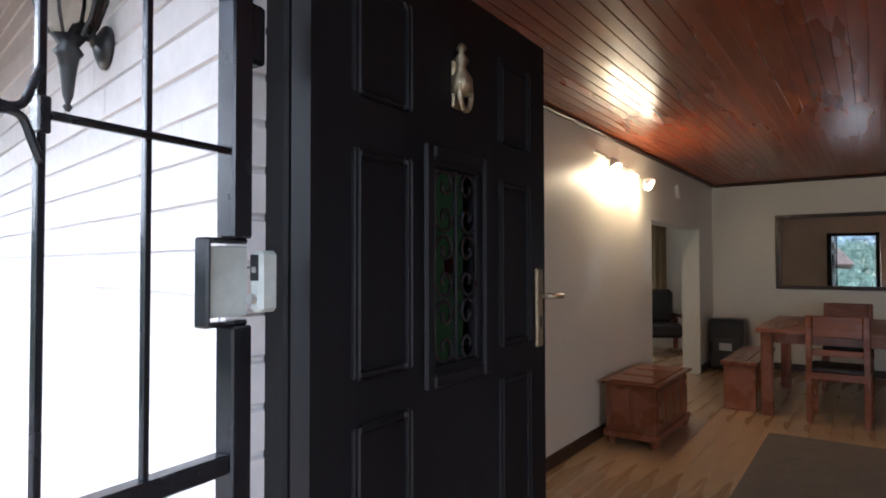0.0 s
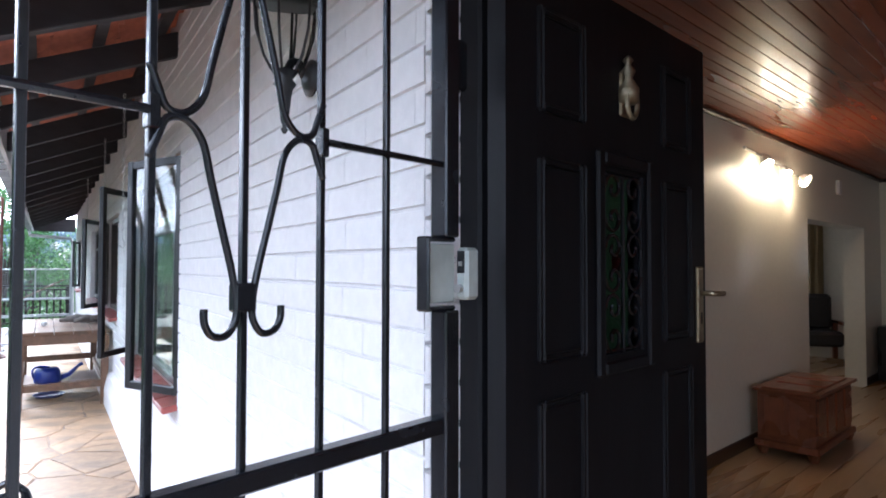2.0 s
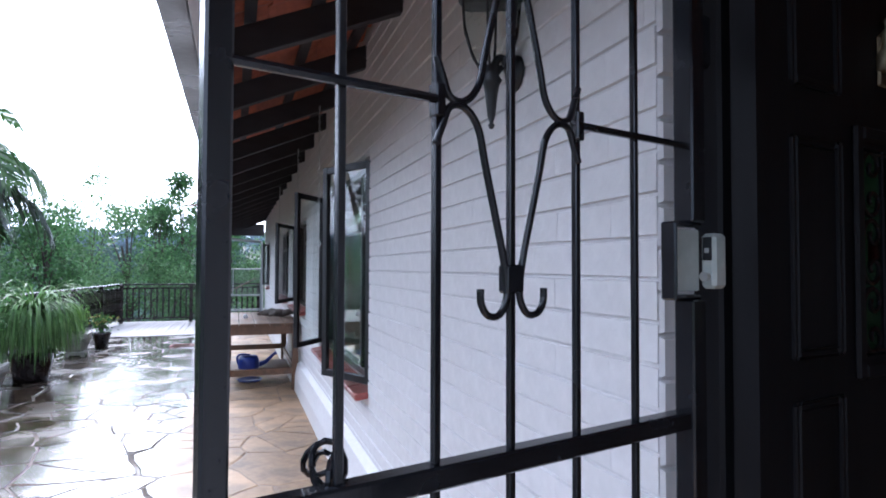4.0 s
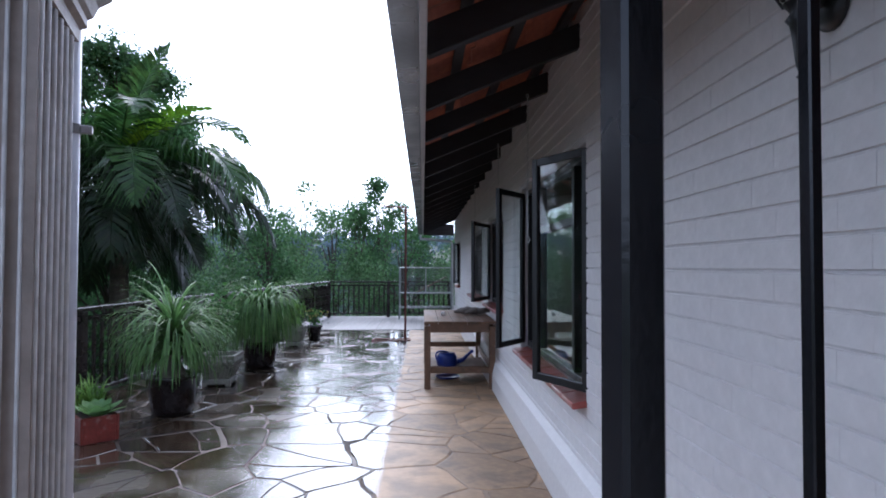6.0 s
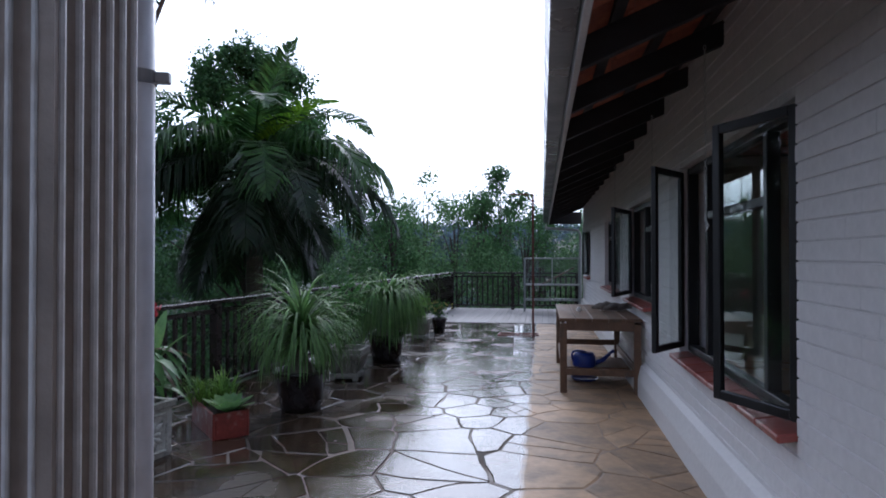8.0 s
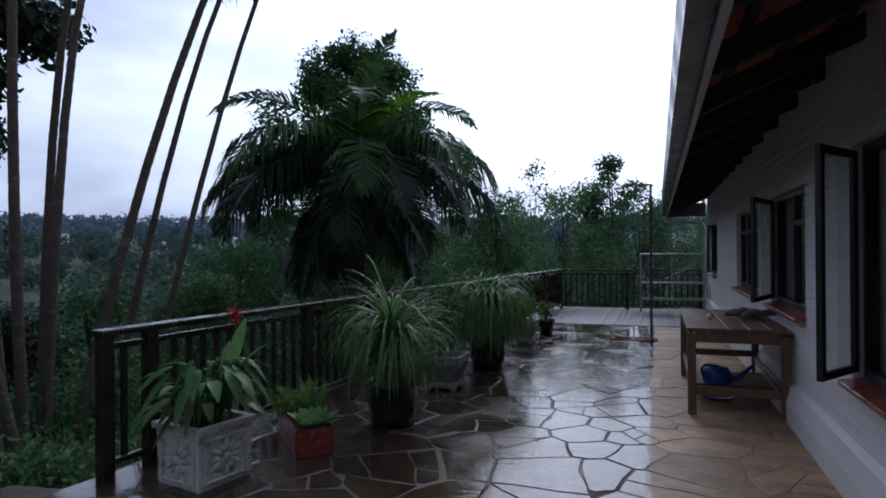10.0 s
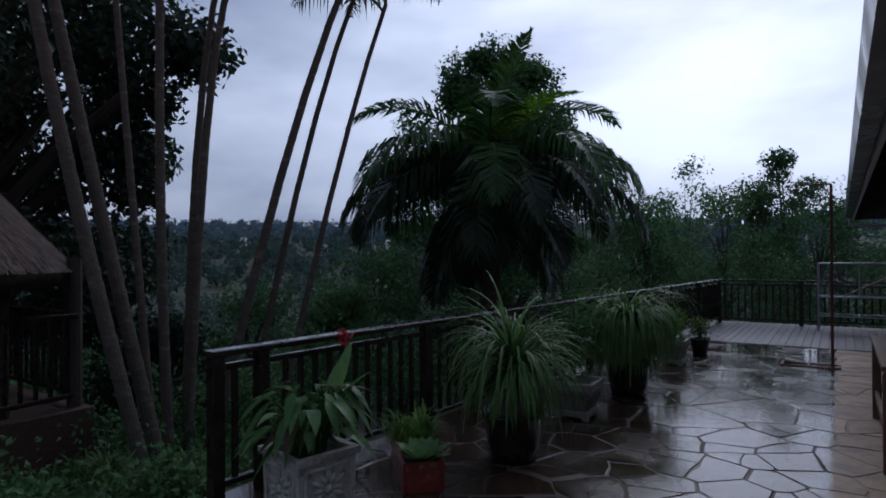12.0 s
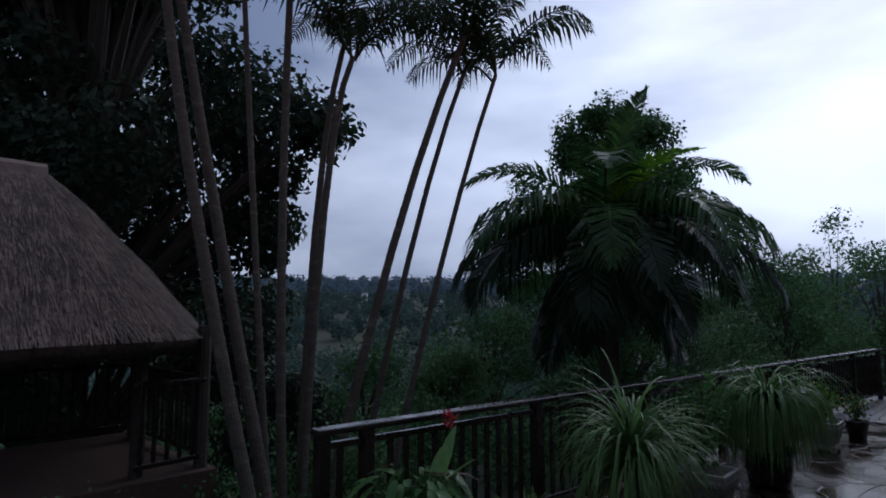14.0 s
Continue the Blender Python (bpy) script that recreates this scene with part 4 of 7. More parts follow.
cap = part("capital", lathe([(0.18, 1.93), (0.182, 1.96), (0.195, 1.97), (0.195, 1.99), (0.205, 2.0), (0.215, 2.03), (0.24, 2.06), (0.245, 2.09), (0.275, 2.12), (0.275, 2.2)], square=True), M["stonecol"], col)
pipe = thing("downpipe", -1.259, 2.145, 0, 18.5, "white painted downpipe strapped to the column", "pipe")
part("pipe", tb([(0, 0, 0), (0, 0, 1.1), (0, 0, 2.2)], 0.021, 16), M["pipe"], pipe, "", True)
for z in (1.72, 0.6):
    bk = part("bracket", lathe([(0.0213, z), (0.0243, z), (0.0243, z + 0.024), (0.0213, z + 0.024)], 18), M["pipe_clip"], pipe)
    part("lug", bx(0.022, -0.012, z + 0.002, 0.048, 0.006, z + 0.022, 0.002), M["pipe_clip"], bk)

# ---- windows: frames, sashes, sills ----
def sash(parent, w, h, name="sash"):
    """A sash lying in x from its hinge to w, upright."""
    bm = bmesh.new()
    t = 0.045
    box(bm, 0, -0.018, 0, t, 0.018, h, 0.004)
    box(bm, w - t, -0.018, 0, w, 0.018, h, 0.004)
    box(bm, t, -0.017, 0, w - t, 0.017, t, 0.004)
    box(bm, t, -0.017, h - t, w - t, 0.017, h, 0.004)
    s = part(name, bm, M["frame"], parent)
    g = part("pane", bx(t - 0.005, -0.003, t - 0.005, w - t + 0.005, 0.003, h - t + 0.005), M["glass"], s)
    g.visible_shadow = False
    return s


def window(name, y0, y1, z0, z1, posts, transom, opened, label):
    win = thing(name, FX, y0, z0, 0, label, "window")
    win["kind"] = "structure"
    h, w = z1 - z0, y1 - y0
    f = 0.05
    bm = bmesh.new()
    box(bm, 0.06, 0.003, 0.003, 0.13, f, h - 0.003, 0.004)
    box(bm, 0.06, w - f, 0.003, 0.13, w - 0.003, h - 0.003, 0.004)
    box(bm, 0.061, f, 0.003, 0.129, w - f, f, 0.004)
    box(bm, 0.061, f, h - f, 0.129, w - f, h - 0.003, 0.004)
    for p in posts:
        box(bm, 0.062, p - f / 2, f, 0.128, p + f / 2, h - f, 0.004)
    part("window_frame", bm, M["frame"], win)
    edges_y = [f] + list(posts) + [w - f]
    for i, (a, b) in enumerate(zip(edges_y, edges_y[1:])):
        a2 = a + (f / 2 if i else 0)
        b2 = b - (f / 2 if i < len(posts) else 0)
        if i in opened:
            hinge, ang = opened[i]
            wd = b - a
            if hinge == "near":
                s = sash(win, wd, h - 0.06)
                s.matrix_local = pose(0.02, a - 0.045, 0.03, 0, 0, 90 + ang)
            else:
                s = sash(win, wd, h - 0.06)
                s.matrix_local = pose(0.02, b + 0.045, 0.03, 0, 0, -90 - ang)
            continue
        if transom:
            part("transom", bx(0.064, a2, h * transom, 0.126, b2, h * transom + 0.05, 0.004), M["frame"], win)
        for zz0, zz1 in ((f, h * transom), (h * transom + 0.05, h - f)) if transom else ((f, h - f),):
            g = part("pane", bx(0.092, a2, zz0, 0.098, b2, zz1), M["glass"], win)
            g.visible_shadow = False
    n = max(3, int(w / 0.26))
    sm = None
    for k in range(n):
        if sm is None:
            bm = bx(-0.08, 0.003, -0.035, 0.062, w / n - 0.004, 0.0, 0.006, pose(0, 0, 0, 0, -9, 0))
            t = part("sill_tile", bm, M["sill"], win)
            sm = t.data
        else:
            t = new("sill_tile", sm)
            t.parent = win
        t.location = (0.0, k * w / n, -0.012)
    return win


W1 = window("window_1", 3.84, 6.0, 0.70, 2.07, (0.53, 1.63), 0.70, {0: ("near", 27), 2: ("far", 35)}, "long black casement window with two outer sashes open")
W2 = window("window_2", 7.2, 8.75, 0.93, 1.98, (0.75,), 0.70, {1: ("far", 22)}, "black casement window with one sash open")
W3 = window("window_3", 9.6, 11.6, 0.93, 1.98, (0.66, 1.33), 0.70, {}, "black casement window with shut sashes")
W4 = window("window_4", 14.7, 15.9, 0.95, 1.98, (0.6,), 0.0, {1: ("far", 14)}, "black casement window near the house corner, sash open")
W5 = window("window_5", -3.4, -1.4, 0.78, 2.05, (0.66, 1.33), 0.70, {}, "black casement window beside the front door")

# chains that hang from the rafters to hold the sashes
for y, x, z0, z1 in ((4.32, 0.24, 1.62, 2.44), (5.85, 0.25, 1.7, 2.44), (8.2, 0.25, 1.62, 2.4)):
    ch = thing("hanging_chain", x, y, 0, 0, "thin chain with a hook hanging from the rafters", "chain", "window chains")
    z = z1
    k = 0
    ringm = None
    while z > z0:
        if ringm is None:
            o = part("link", tb([(0.006 * math.cos(a), 0, 0.014 * math.sin(a)) for a in (i * math.pi / 4 for i in range(9))], 0.0018, 5), M["steel"], ch)
            ringm = o.data
        else:
            o = new("link", ringm)
            o.parent = ch
        o.matrix_local = pose(0, 0, z, 0, 0, 90 * (k % 2))
        z -= 0.023
        k += 1
    part("hook", tb([(0, 0, z0), (0, 0, z0 - 0.03), (0.015, 0, z0 - 0.06), (0, 0, z0 - 0.085), (-0.015, 0, z0 - 0.065)], 0.004, 6), M["steel"], ch)

# ---- terrace railing ----
RA, RB, RC = Vector((-3.94, 4.70, 0)), Vector((-2.92, 17.05, 0)), Vector((0.36, 17.3, 0))


def railing(a, b, name, label, posts_at, pitch=0.135):
    r = thing(name, a.x, a.y, 0, math.degrees(math.atan2((b - a).y, (b - a).x)), label, "railing")
    L = (b - a).length
    part("top_rail", bx(-0.06, -0.055, 0.938, L, 0.055, 0.978, 0.006), M["paint_rail"], r)
    part("upper_rail", bx(0, -0.02, 0.845, L, 0.02, 0.885, 0.004), M["paint_rail"], r)
    part("lower_rail", bx(0, -0.02, 0.1, L, 0.02, 0.14, 0.004), M["paint_rail"], r)
    pm = None
    for x in posts_at:
        if x > L:
            continue
        if pm is None:
            o = part("post", bx(-0.042, -0.042, -0.06, 0.042, 0.042, 0.938, 0.004), M["paint_rail"], r)
            pm = o.data
        else:
            o = new("post", pm)
            o.parent = r
        o.location = (x, 0, 0)
    bmh = None
    x = pitch
    while x < L:
        if all(abs(x - p) > 0.07 for p in posts_at):
            if bmh is None:
                o = part("baluster", bx(-0.02, -0.014, 0.14, 0.02, 0.014, 0.845, 0.003), M["paint_rail"], r)
                bmh = o.data
            else:
                o = new("baluster", bmh)
                o.parent = r
            o.location = (x, 0, 0)
        x += pitch
    return r


railing(RA, RB, "terrace_railing", "long wet dark brown timber terrace railing", [0, 0.34] + [0.34 + 1.75 * k for k in range(1, 8)])
railing(RB, RC, "deck_railing", "dark timber railing across the deck end", [0.02, 1.6, 3.25])


# ---- leaves and plants ----
def leaf_cloud(name, pts, size, material, parent, label="", rng=random, normal_up=0.35, outs=None, hold=1.6):
    """Many small pointed leaves, one folded pair of faces each."""
    vs, fs = [], []
    for j, p in enumerate(pts):
        d = Vector((rng.gauss(0, 1), rng.gauss(0, 1), rng.gauss(0, 1) - 0.25)).normalized()
        n = Vector((rng.gauss(0, 1), rng.gauss(0, 1), rng.gauss(0, 1) + normal_up))
        if outs is not None:                          # leaves lie like a shell round their clump
            n = n * 0.6 + outs[j] * hold
            d = d - n.normalized() * d.dot(n.normalized()) * 0.85
            d.normalize()
        n.normalize()
        s = d.cross(n)
        if s.length < 1e-3:
            continue
        s.normalize()
        l = size * rng.uniform(0.6, 1.3)
        w = l * 0.34
        b = len(vs)
        p = Vector(p)
        up = s.cross(d) * w * 0.35
        vs += [p, p + d * l * 0.5 + s * w + up, p + d * l, p + d * l * 0.5 - s * w + up, p + d * l * 0.5]
        fs += [(b, b + 4, b + 1), (b + 4, b + 2, b + 1), (b, b + 3, b + 4), (b + 4, b + 3, b + 2)]
    return raw(name, vs, fs, material, parent, label)


def ponytail(name, x, y, pot_r, pot_h, spread, top, n, seed, label, low=18.0, sweep=1.0):
    rg = random.Random(seed)
    t = thing(name, x, y, 0, 0, label, "potted plant", "ponytail palms in pots")
    pot = part("pot", lathe([(pot_r * 0.72, 0), (pot_r * 0.8, pot_h * 0.3), (pot_r * 0.95, pot_h * 0.9), (pot_r * 1.04, pot_h * 0.93), (pot_r * 1.05, pot_h), (pot_r * 0.93, pot_h), (pot_r * 0.9, pot_h - 0.05)], 28), M["pot"], t, "dark glazed round pot", True)
    part("soil", lathe([(pot_r * 0.88, pot_h - 0.06), (pot_r * 0.9, pot_h - 0.05), (0.05, pot_h - 0.03)], 16), M["soil"], t)
    part("bulb", lathe([(0.115, pot_h - 0.06), (0.12, pot_h), (0.085, pot_h + 0.06), (0.05, pot_h + 0.14), (0.04, pot_h + 0.24), (0.05, pot_h + 0.3)], 14), M["driftwood"], t, "swollen grey stem", True)
    vs, fs, vs2, fs2 = [], [], [], []
    cz = pot_h + 0.18
    for k in range(n):
        a = rg.uniform(0, 2 * math.pi)
        lift = rg.random()
        e = math.radians(low + (86 - low) * lift ** 0.8 + rg.uniform(-7, 7))
        droop = sweep * rg.uniform(2.4, 3.2) * (1.0 - 0.5 * max(0, lift - 0.8) / 0.2)
        length = spread * rg.uniform(1.35, 1.85) * (0.82 + 0.42 * lift)
        p = Vector((rg.uniform(-0.035, 0.035), rg.uniform(-0.035, 0.035), cz + rg.uniform(-0.1, 0.1) + (top - cz - spread) * 0.35))
        pts, twist = [p.copy()], rg.uniform(-0.35, 0.35)
        for i in range(10):
            f = (i + 0.5) / 10
            el = max(-1.45, e - droop * f ** 1.35)
            az = a + twist * f
            p = p + Vector((math.cos(el) * math.cos(az), math.cos(el) * math.sin(az), math.sin(el))) * (length / 10)
            p.z = max(p.z, 0.03)
            pts.append(p.copy())
        q = (vs, fs) if rg.random() < 0.72 else (vs2, fs2)
        blade(q[0], q[1], pts, rg.uniform(0.018, 0.03))
    part_l = raw("leaves", vs, fs, M["strap"], t, "long drooping strap leaves")
    raw("pale_leaves", vs2, fs2, M["strap_pale"], t, "paler drooping strap leaves")
    return t


ponytail("ponytail_palm", -2.75, 6.5, 0.25, 0.37, 0.45, 1.14, 430, 3, "large ponytail palm drooping over a dark glazed pot")
ponytail("ponytail_palm", -2.62, 9.1, 0.255, 0.37, 0.6, 1.3, 600, 4, "ponytail palm with steep hanging dark leaves in a black pot", 64.0, 1.75)


def urn(name, x, y, w, h, label, rz=0):
    t = thing(name, x, y, 0, rz, label, "planter", "cast stone urns")
    for sx in (-1, 1):
        for sy in (-1, 1):
            part("foot", bx(sx * w * 0.3 - 0.03, sy * w * 0.3 - 0.03, 0, sx * w * 0.3 + 0.03, sy * w * 0.3 + 0.03, 0.045, 0.008), M["concrete"], t)
    part("base", lathe([(w * 0.36, 0.03), (w * 0.37, 0.05), (w * 0.36, 0.075), (w * 0.32, 0.085)], square=True), M["concrete"], t)
    part("body", lathe([(w * 0.32, 0.085), (w * 0.34, 0.11), (w * 0.43, h * 0.66), (w * 0.46, h * 0.7)], square=True), M["concrete"], t)
    rim = part("rim", lathe([(w * 0.46, h * 0.7), (w * 0.48, h * 0.72), (w * 0.475, h * 0.9), (w * 0.5, h * 0.92), (w * 0.5, h), (w * 0.42, h), (w * 0.4, h - 0.04)], square=True), M["concrete"], t)
    part("soil", bx(-w * 0.41, -w * 0.41, h - 0.05, w * 0.41, w * 0.41, h - 0.03), M["soil"], t)
    bead = None
    for side in range(4):
        for k in range(6):
            if bead is None:
                o = part("rosette", lathe([(0.028, 0), (0.026, 0.008), (0.012, 0.006), (0.006, 0.014)], 10), M["concrete"], rim, "", True)
                bead = o.data
            else:
                o = new("rosette", bead)
                o.parent = rim
            o.matrix_local = pose(0, 0, 0, 0, 0, side * 90) @ pose(w * 0.476, (k - 2.5) * w * 0.155, h * 0.81, 0, 90, 0)
        for k in range(7):
            yy = (k - 3) * w * 0.105
            part("flute", tb([(w * 0.335, yy * 0.85, 0.11), (w * 0.435, yy * 1.15, h * 0.65)], 0.011, 6), M["concrete"], t).matrix_local = pose(0, 0, 0, 0, 0, side * 90)
    return t


def bush(name, x, y, z0, w, h, n, size, material, seed, label, category="shrub", stems=9, bare=0.25):
    rg = random.Random(seed)
    t = thing(name, x, y, z0, 0, label, category)
    pts = []
    for k in range(stems):
        a = rg.uniform(0, 6.28)
        r = w * rg.uniform(0.3, 1.0) * 0.5
        tip = Vector((r * math.cos(a), r * math.sin(a), h * rg.uniform(0.65, 1.0)))
        path = bend((rg.uniform(-0.02, 0.02), rg.uniform(-0.02, 0.02), 0), (tip.x * 0.3, tip.y * 0.3, tip.z * 0.6), tip, 5)
        part("stem", tb(path, [0.007 * (1 - 0.13 * i) * max(1, h) for i in range(6)], 5), M["bark"], t)
        for q in range(n // stems):
            f = rg.uniform(bare, 1.0)
            i = min(4, int(f * 5))
            p = path[i].lerp(path[i + 1], f * 5 - i)
            s = 0.16 * w
            pts.append(p + Vector((rg.gauss(0, s), rg.gauss(0, s), rg.gauss(0, s * 0.8))))
    leaf_cloud("leaves", pts, size, material, t, rng=rg)
    return t


urn("stone_urn", -2.77, 7.9, 0.44, 0.36, "weathered cast stone urn with rosette rim, holding a small shrub", 2)
bush("potted_shrub", -2.83, 7.92, 0.32, 0.55, 0.82, 900, 0.05, M["bush"], 8, "small-leaved green shrub growing in a stone urn")
urn("stone_urn", -2.6, 11.25, 0.36, 0.36, "small weathered stone urn with bright herbs", 0)
bush("herb_clump", -2.6, 11.25, 0.32, 0.4, 0.5, 420, 0.06, M["bright"], 9, "bright green herbs in a stone urn", "herbs")
p = thing("flower_pot", -2.45, 12.3, 0, 0, "small dark pot of yellow flowers", "flower pot")
part("pot", lathe([(0.1, 0), (0.14, 0.22), (0.155, 0.23), (0.155, 0.26), (0.13, 0.26), (0.12, 0.22)], 20), M["pot"], p, "", True)
fp_ = bush("flower_clump", -2.45, 12.3, 0.22, 0.4, 0.36, 260, 0.05, M["bush"], 10, "low plant with pale yellow flowers", "flowers")
rg = random.Random(4)
fc = leaf_cloud("bloom", [(rg.gauss(0, 0.1), rg.gauss(0, 0.1), rg.uniform(0.2, 0.34)) for _ in range(60)], 0.04, M["flower"], fp_, "pale yellow blooms", rng=rg)
fc["kind"] = "stuff"

# square relief planter with broad leaves
pl = thing("relief_planter", -3.40, 4.98, 0, -11.7, "square cast stone planter with sunburst relief panels", "planter")
part("body", lathe([(0.195, 0), (0.2, 0.02), (0.205, 0.34)], square=True), M["castpale"], pl)
part("rim", lathe([(0.205, 0.34), (0.225, 0.35), (0.228, 0.39), (0.18, 0.39), (0.17, 0.35)], square=True), M["castpale"], pl)
part("soil", bx(-0.17, -0.17, 0.34, 0.17, 0.17, 0.36), M["soil"], pl)
for side in range(4):
    bm = bmesh.new()
    for x0, z0, x1, z1 in ((-0.165, 0.035, -0.145, 0.315), (0.145, 0.035, 0.165, 0.315), (-0.145, 0.035, 0.145, 0.055), (-0.145, 0.295, 0.145, 0.315)):
        box(bm, x0, -0.216, z0, x1, -0.196, z1, 0.005)
    pf = part("panel_frame", bm, M["castpale"], pl)
    pf.matrix_local = pose(0, 0, 0, 0, 0, side * 90)
    for k in range(12):
        a = k * math.pi / 6
        ln = 0.135 if k % 2 else 0.1
        bm = bmesh.new()
        tube(bm, [(0.03 * math.cos(a), 0, 0.03 * math.sin(a)), (ln * 0.65 * math.cos(a), 0, ln * 0.65 * math.sin(a)), (ln * math.cos(a), 0, ln * math.sin(a))], [0.010, 0.022, 0.005], 6)
        part("petal", bm, M["castpale"], pf, "", True).matrix_local = pose(0, -0.203, 0.175)
    part("boss", lathe([(0.032, 0), (0.03, 0.015), (0.012, 0.025)], 12), M["castpale"], pf, "", True).matrix_local = pose(0, -0.2, 0.175, 90, 0, 0)


def broad_leaf(vs, fs, base, tip, width, sag=0.0):
    base, tip = Vector(base), Vector(tip)
    mid = (base + tip) / 2 + Vector((0, 0, sag))
    pts = bend(base, mid, tip, 8)
    d = (tip - base)
    side = d.cross(Vector((0, 0, 1)))
    side = side.normalized() if side.length > 1e-3 else Vector((1, 0, 0))
    b = len(vs)
    for i, p in enumerate(pts):
        s = i / 8
        w = width * 0.5 * max(0.02, math.sin(math.pi * min(1, s * 0.96 + 0.04)) ** 0.8 * (1.15 - 0.5 * s))
        n = Vector((0, 0, 1))
        vs += [p - side * w + n * w * 0.25, p, p + side * w + n * w * 0.25]
    for i in range(8):
        a = b + 3 * i
        fs += [(a, a + 1, a + 4, a + 3), (a + 1, a + 2, a + 5, a + 4)]


pp = thing("broad_leaf_plant", -3.40, 4.98, 0.36, 0, "broad-leaved plant, some leaves wilted and grey, in the relief planter", "plant")
rg = random.Random(21)
for k in range(64):
    a = rg.uniform(0, 6.28)
    r = rg.uniform(0.05, 0.28)
    h = rg.uniform(0.12, 0.42)
    stem_top = Vector((r * math.cos(a), r * math.sin(a), h))
    part("stalk", tb(bend((0.1 * math.cos(a), 0.1 * math.sin(a), 0), (0.1 * math.cos(a), 0.1 * math.sin(a), h * 0.7), stem_top, 4), 0.005, 5), M["bush"], pp)
    vs, fs = [], []
    ln = rg.uniform(0.14, 0.24)
    droop = rg.uniform(-0.28, 0.0)
    broad_leaf(vs, fs, stem_top, stem_top + Vector((ln * math.cos(a), ln * math.sin(a), droop)), rg.uniform(0.05, 0.095), 0.06)
    raw("leaf", vs, fs, M["dead"] if k % 6 == 0 else M["broad"], pp, "", True)
for base, tip, w in (((0.12, 0.1, 0.3), (0.14, 0.24, 0.66), 0.12), ((0.15, 0.1, 0.28), (0.36, 0.18, 0.5), 0.13), ((0.05, 0.1, 0.2), (0.0, 0.25, 0.5), 0.08)):
    vs, fs = [], []
    broad_leaf(vs, fs, base, tip, w, 0.06)
    part("stalk", tb(bend((0.05, 0.05, 0), (0.1, 0.08, 0.15), base, 4), 0.006, 5), M["bright"], pp)
    raw("tall_leaf", vs, fs, M["agave"], pp, "fresh bright green leaf", True)
fl_ = thing("red_bloom", -3.5, 5.42, 0.6, 0, "single red flower on a thin stalk by the railing", "flower")
part("stalk", tb([(0.1, -0.2, -0.25), (0.02, -0.03, 0.2), (0, 0, 0.4)], 0.005, 5), M["bush"], fl_)
leaf_cloud("petal_head", [(rg.gauss(0, 0.02), rg.gauss(0, 0.02), 0.36 + rg.random() * 0.1) for _ in range(36)], 0.042, M["red"], fl_, rng=rg)

# red trough with grass and agave
tr = thing("red_trough", -3.165, 5.795, 0, -46, "peeling red painted trough planter", "planter")
bm = bmesh.new()
for x0, y0, x1, y1 in ((-0.34, -0.14, 0.34, -0.118), (-0.34, 0.118, 0.34, 0.14), (-0.34, -0.118, -0.318, 0.118), (0.318, -0.118, 0.34, 0.118)):
    box(bm, x0, y0, 0, x1, y1, 0.205, 0.005)
box(bm, -0.318, -0.118, 0, 0.318, 0.118, 0.02)
part("trough", bm, M["terracotta"], tr)
part("soil", bx(-0.316, -0.116, 0.13, 0.316, 0.116, 0.17), M["soil"], tr)
gr = thing("grass_clump", -3.24, 5.9, 0.16, 0, "bright grassy clump growing in the red trough", "grass")
vs, fs = [], []
for k in range(190):
    a = rg.uniform(0, 6.28)
    o = Vector((rg.uniform(-0.22, 0.12), rg.uniform(-0.1, 0.12), 0))
    l = rg.uniform(0.15, 0.32)
    blade(vs, fs, bend(o, o + Vector((0.06 * math.cos(a), 0.06 * math.sin(a), l)), o + Vector((l * 0.6 * math.cos(a), l * 0.6 * math.sin(a), l * rg.uniform(0.5, 1))), 5), 0.012)
raw("grass_blade", vs, fs, M["bright"], gr)["kind"] = "stuff"
ag = thing("agave", -3.0, 5.63, 0.16, 0, "pale green agave rosette in the red trough", "succulent")
for k in range(15):
    a = k * 2.4
    e = 0.35 + 0.5 * (k / 15)
    ln = 0.25 - 0.005 * k
    vs, fs = [], []
    broad_leaf(vs, fs, (0.015 * math.cos(a), 0.015 * math.sin(a), 0.02), (ln * math.cos(e) * math.cos(a), ln * math.cos(e) * math.sin(a), 0.03 + ln * math.sin(e) * 0.9), 0.115, 0.0)
    raw("leaf", vs, fs, M["agave"], ag, "", True)

# ---- work table under the windows ----
tbq = thing("work_table", 0.05, 8.5, 0, 0, "weathered wooden work table against the house wall", "table")
for sx in (-0.39, 0.35):
    for sy in (-0.9, 0.85):
        part("leg", bx(sx - 0.035, sy - 0.035, 0, sx + 0.035, sy + 0.035, 0.715, 0.005), M["bench"], tbq)
for k in range(5):
    part("top_board", bx(-0.43 + k * 0.166, -0.94, 0.735, -0.43 + (k + 1) * 0.166 - 0.004, 0.93, 0.768, 0.005), M["bench"], tbq)
for y in (-0.9, 0.85):
    part("apron", bx(-0.36, y - 0.015, 0.64, 0.32, y + 0.015, 0.735, 0.003), M["bench"], tbq)
for x in (-0.39, 0.35):
    part("apron", bx(x - 0.015, -0.86, 0.64, x + 0.015, 0.81, 0.735, 0.003), M["bench"], tbq)
    part("stretcher", bx(x - 0.015, -0.86, 0.2, x + 0.015, 0.81, 0.27, 0.003), M["bench"], tbq)
part("stretcher", bx(-0.355, -0.915, 0.18, 0.315, -0.885, 0.25, 0.003), M["bench"], tbq)
part("stretcher", bx(-0.355, 0.835, 0.25, 0.315, 0.865, 0.32, 0.003), M["bench"], tbq)
part("shelf_board", bx(-0.37, -0.5, 0.17, 0.33, 0.2, 0.195, 0.003), M["bench"], tbq)

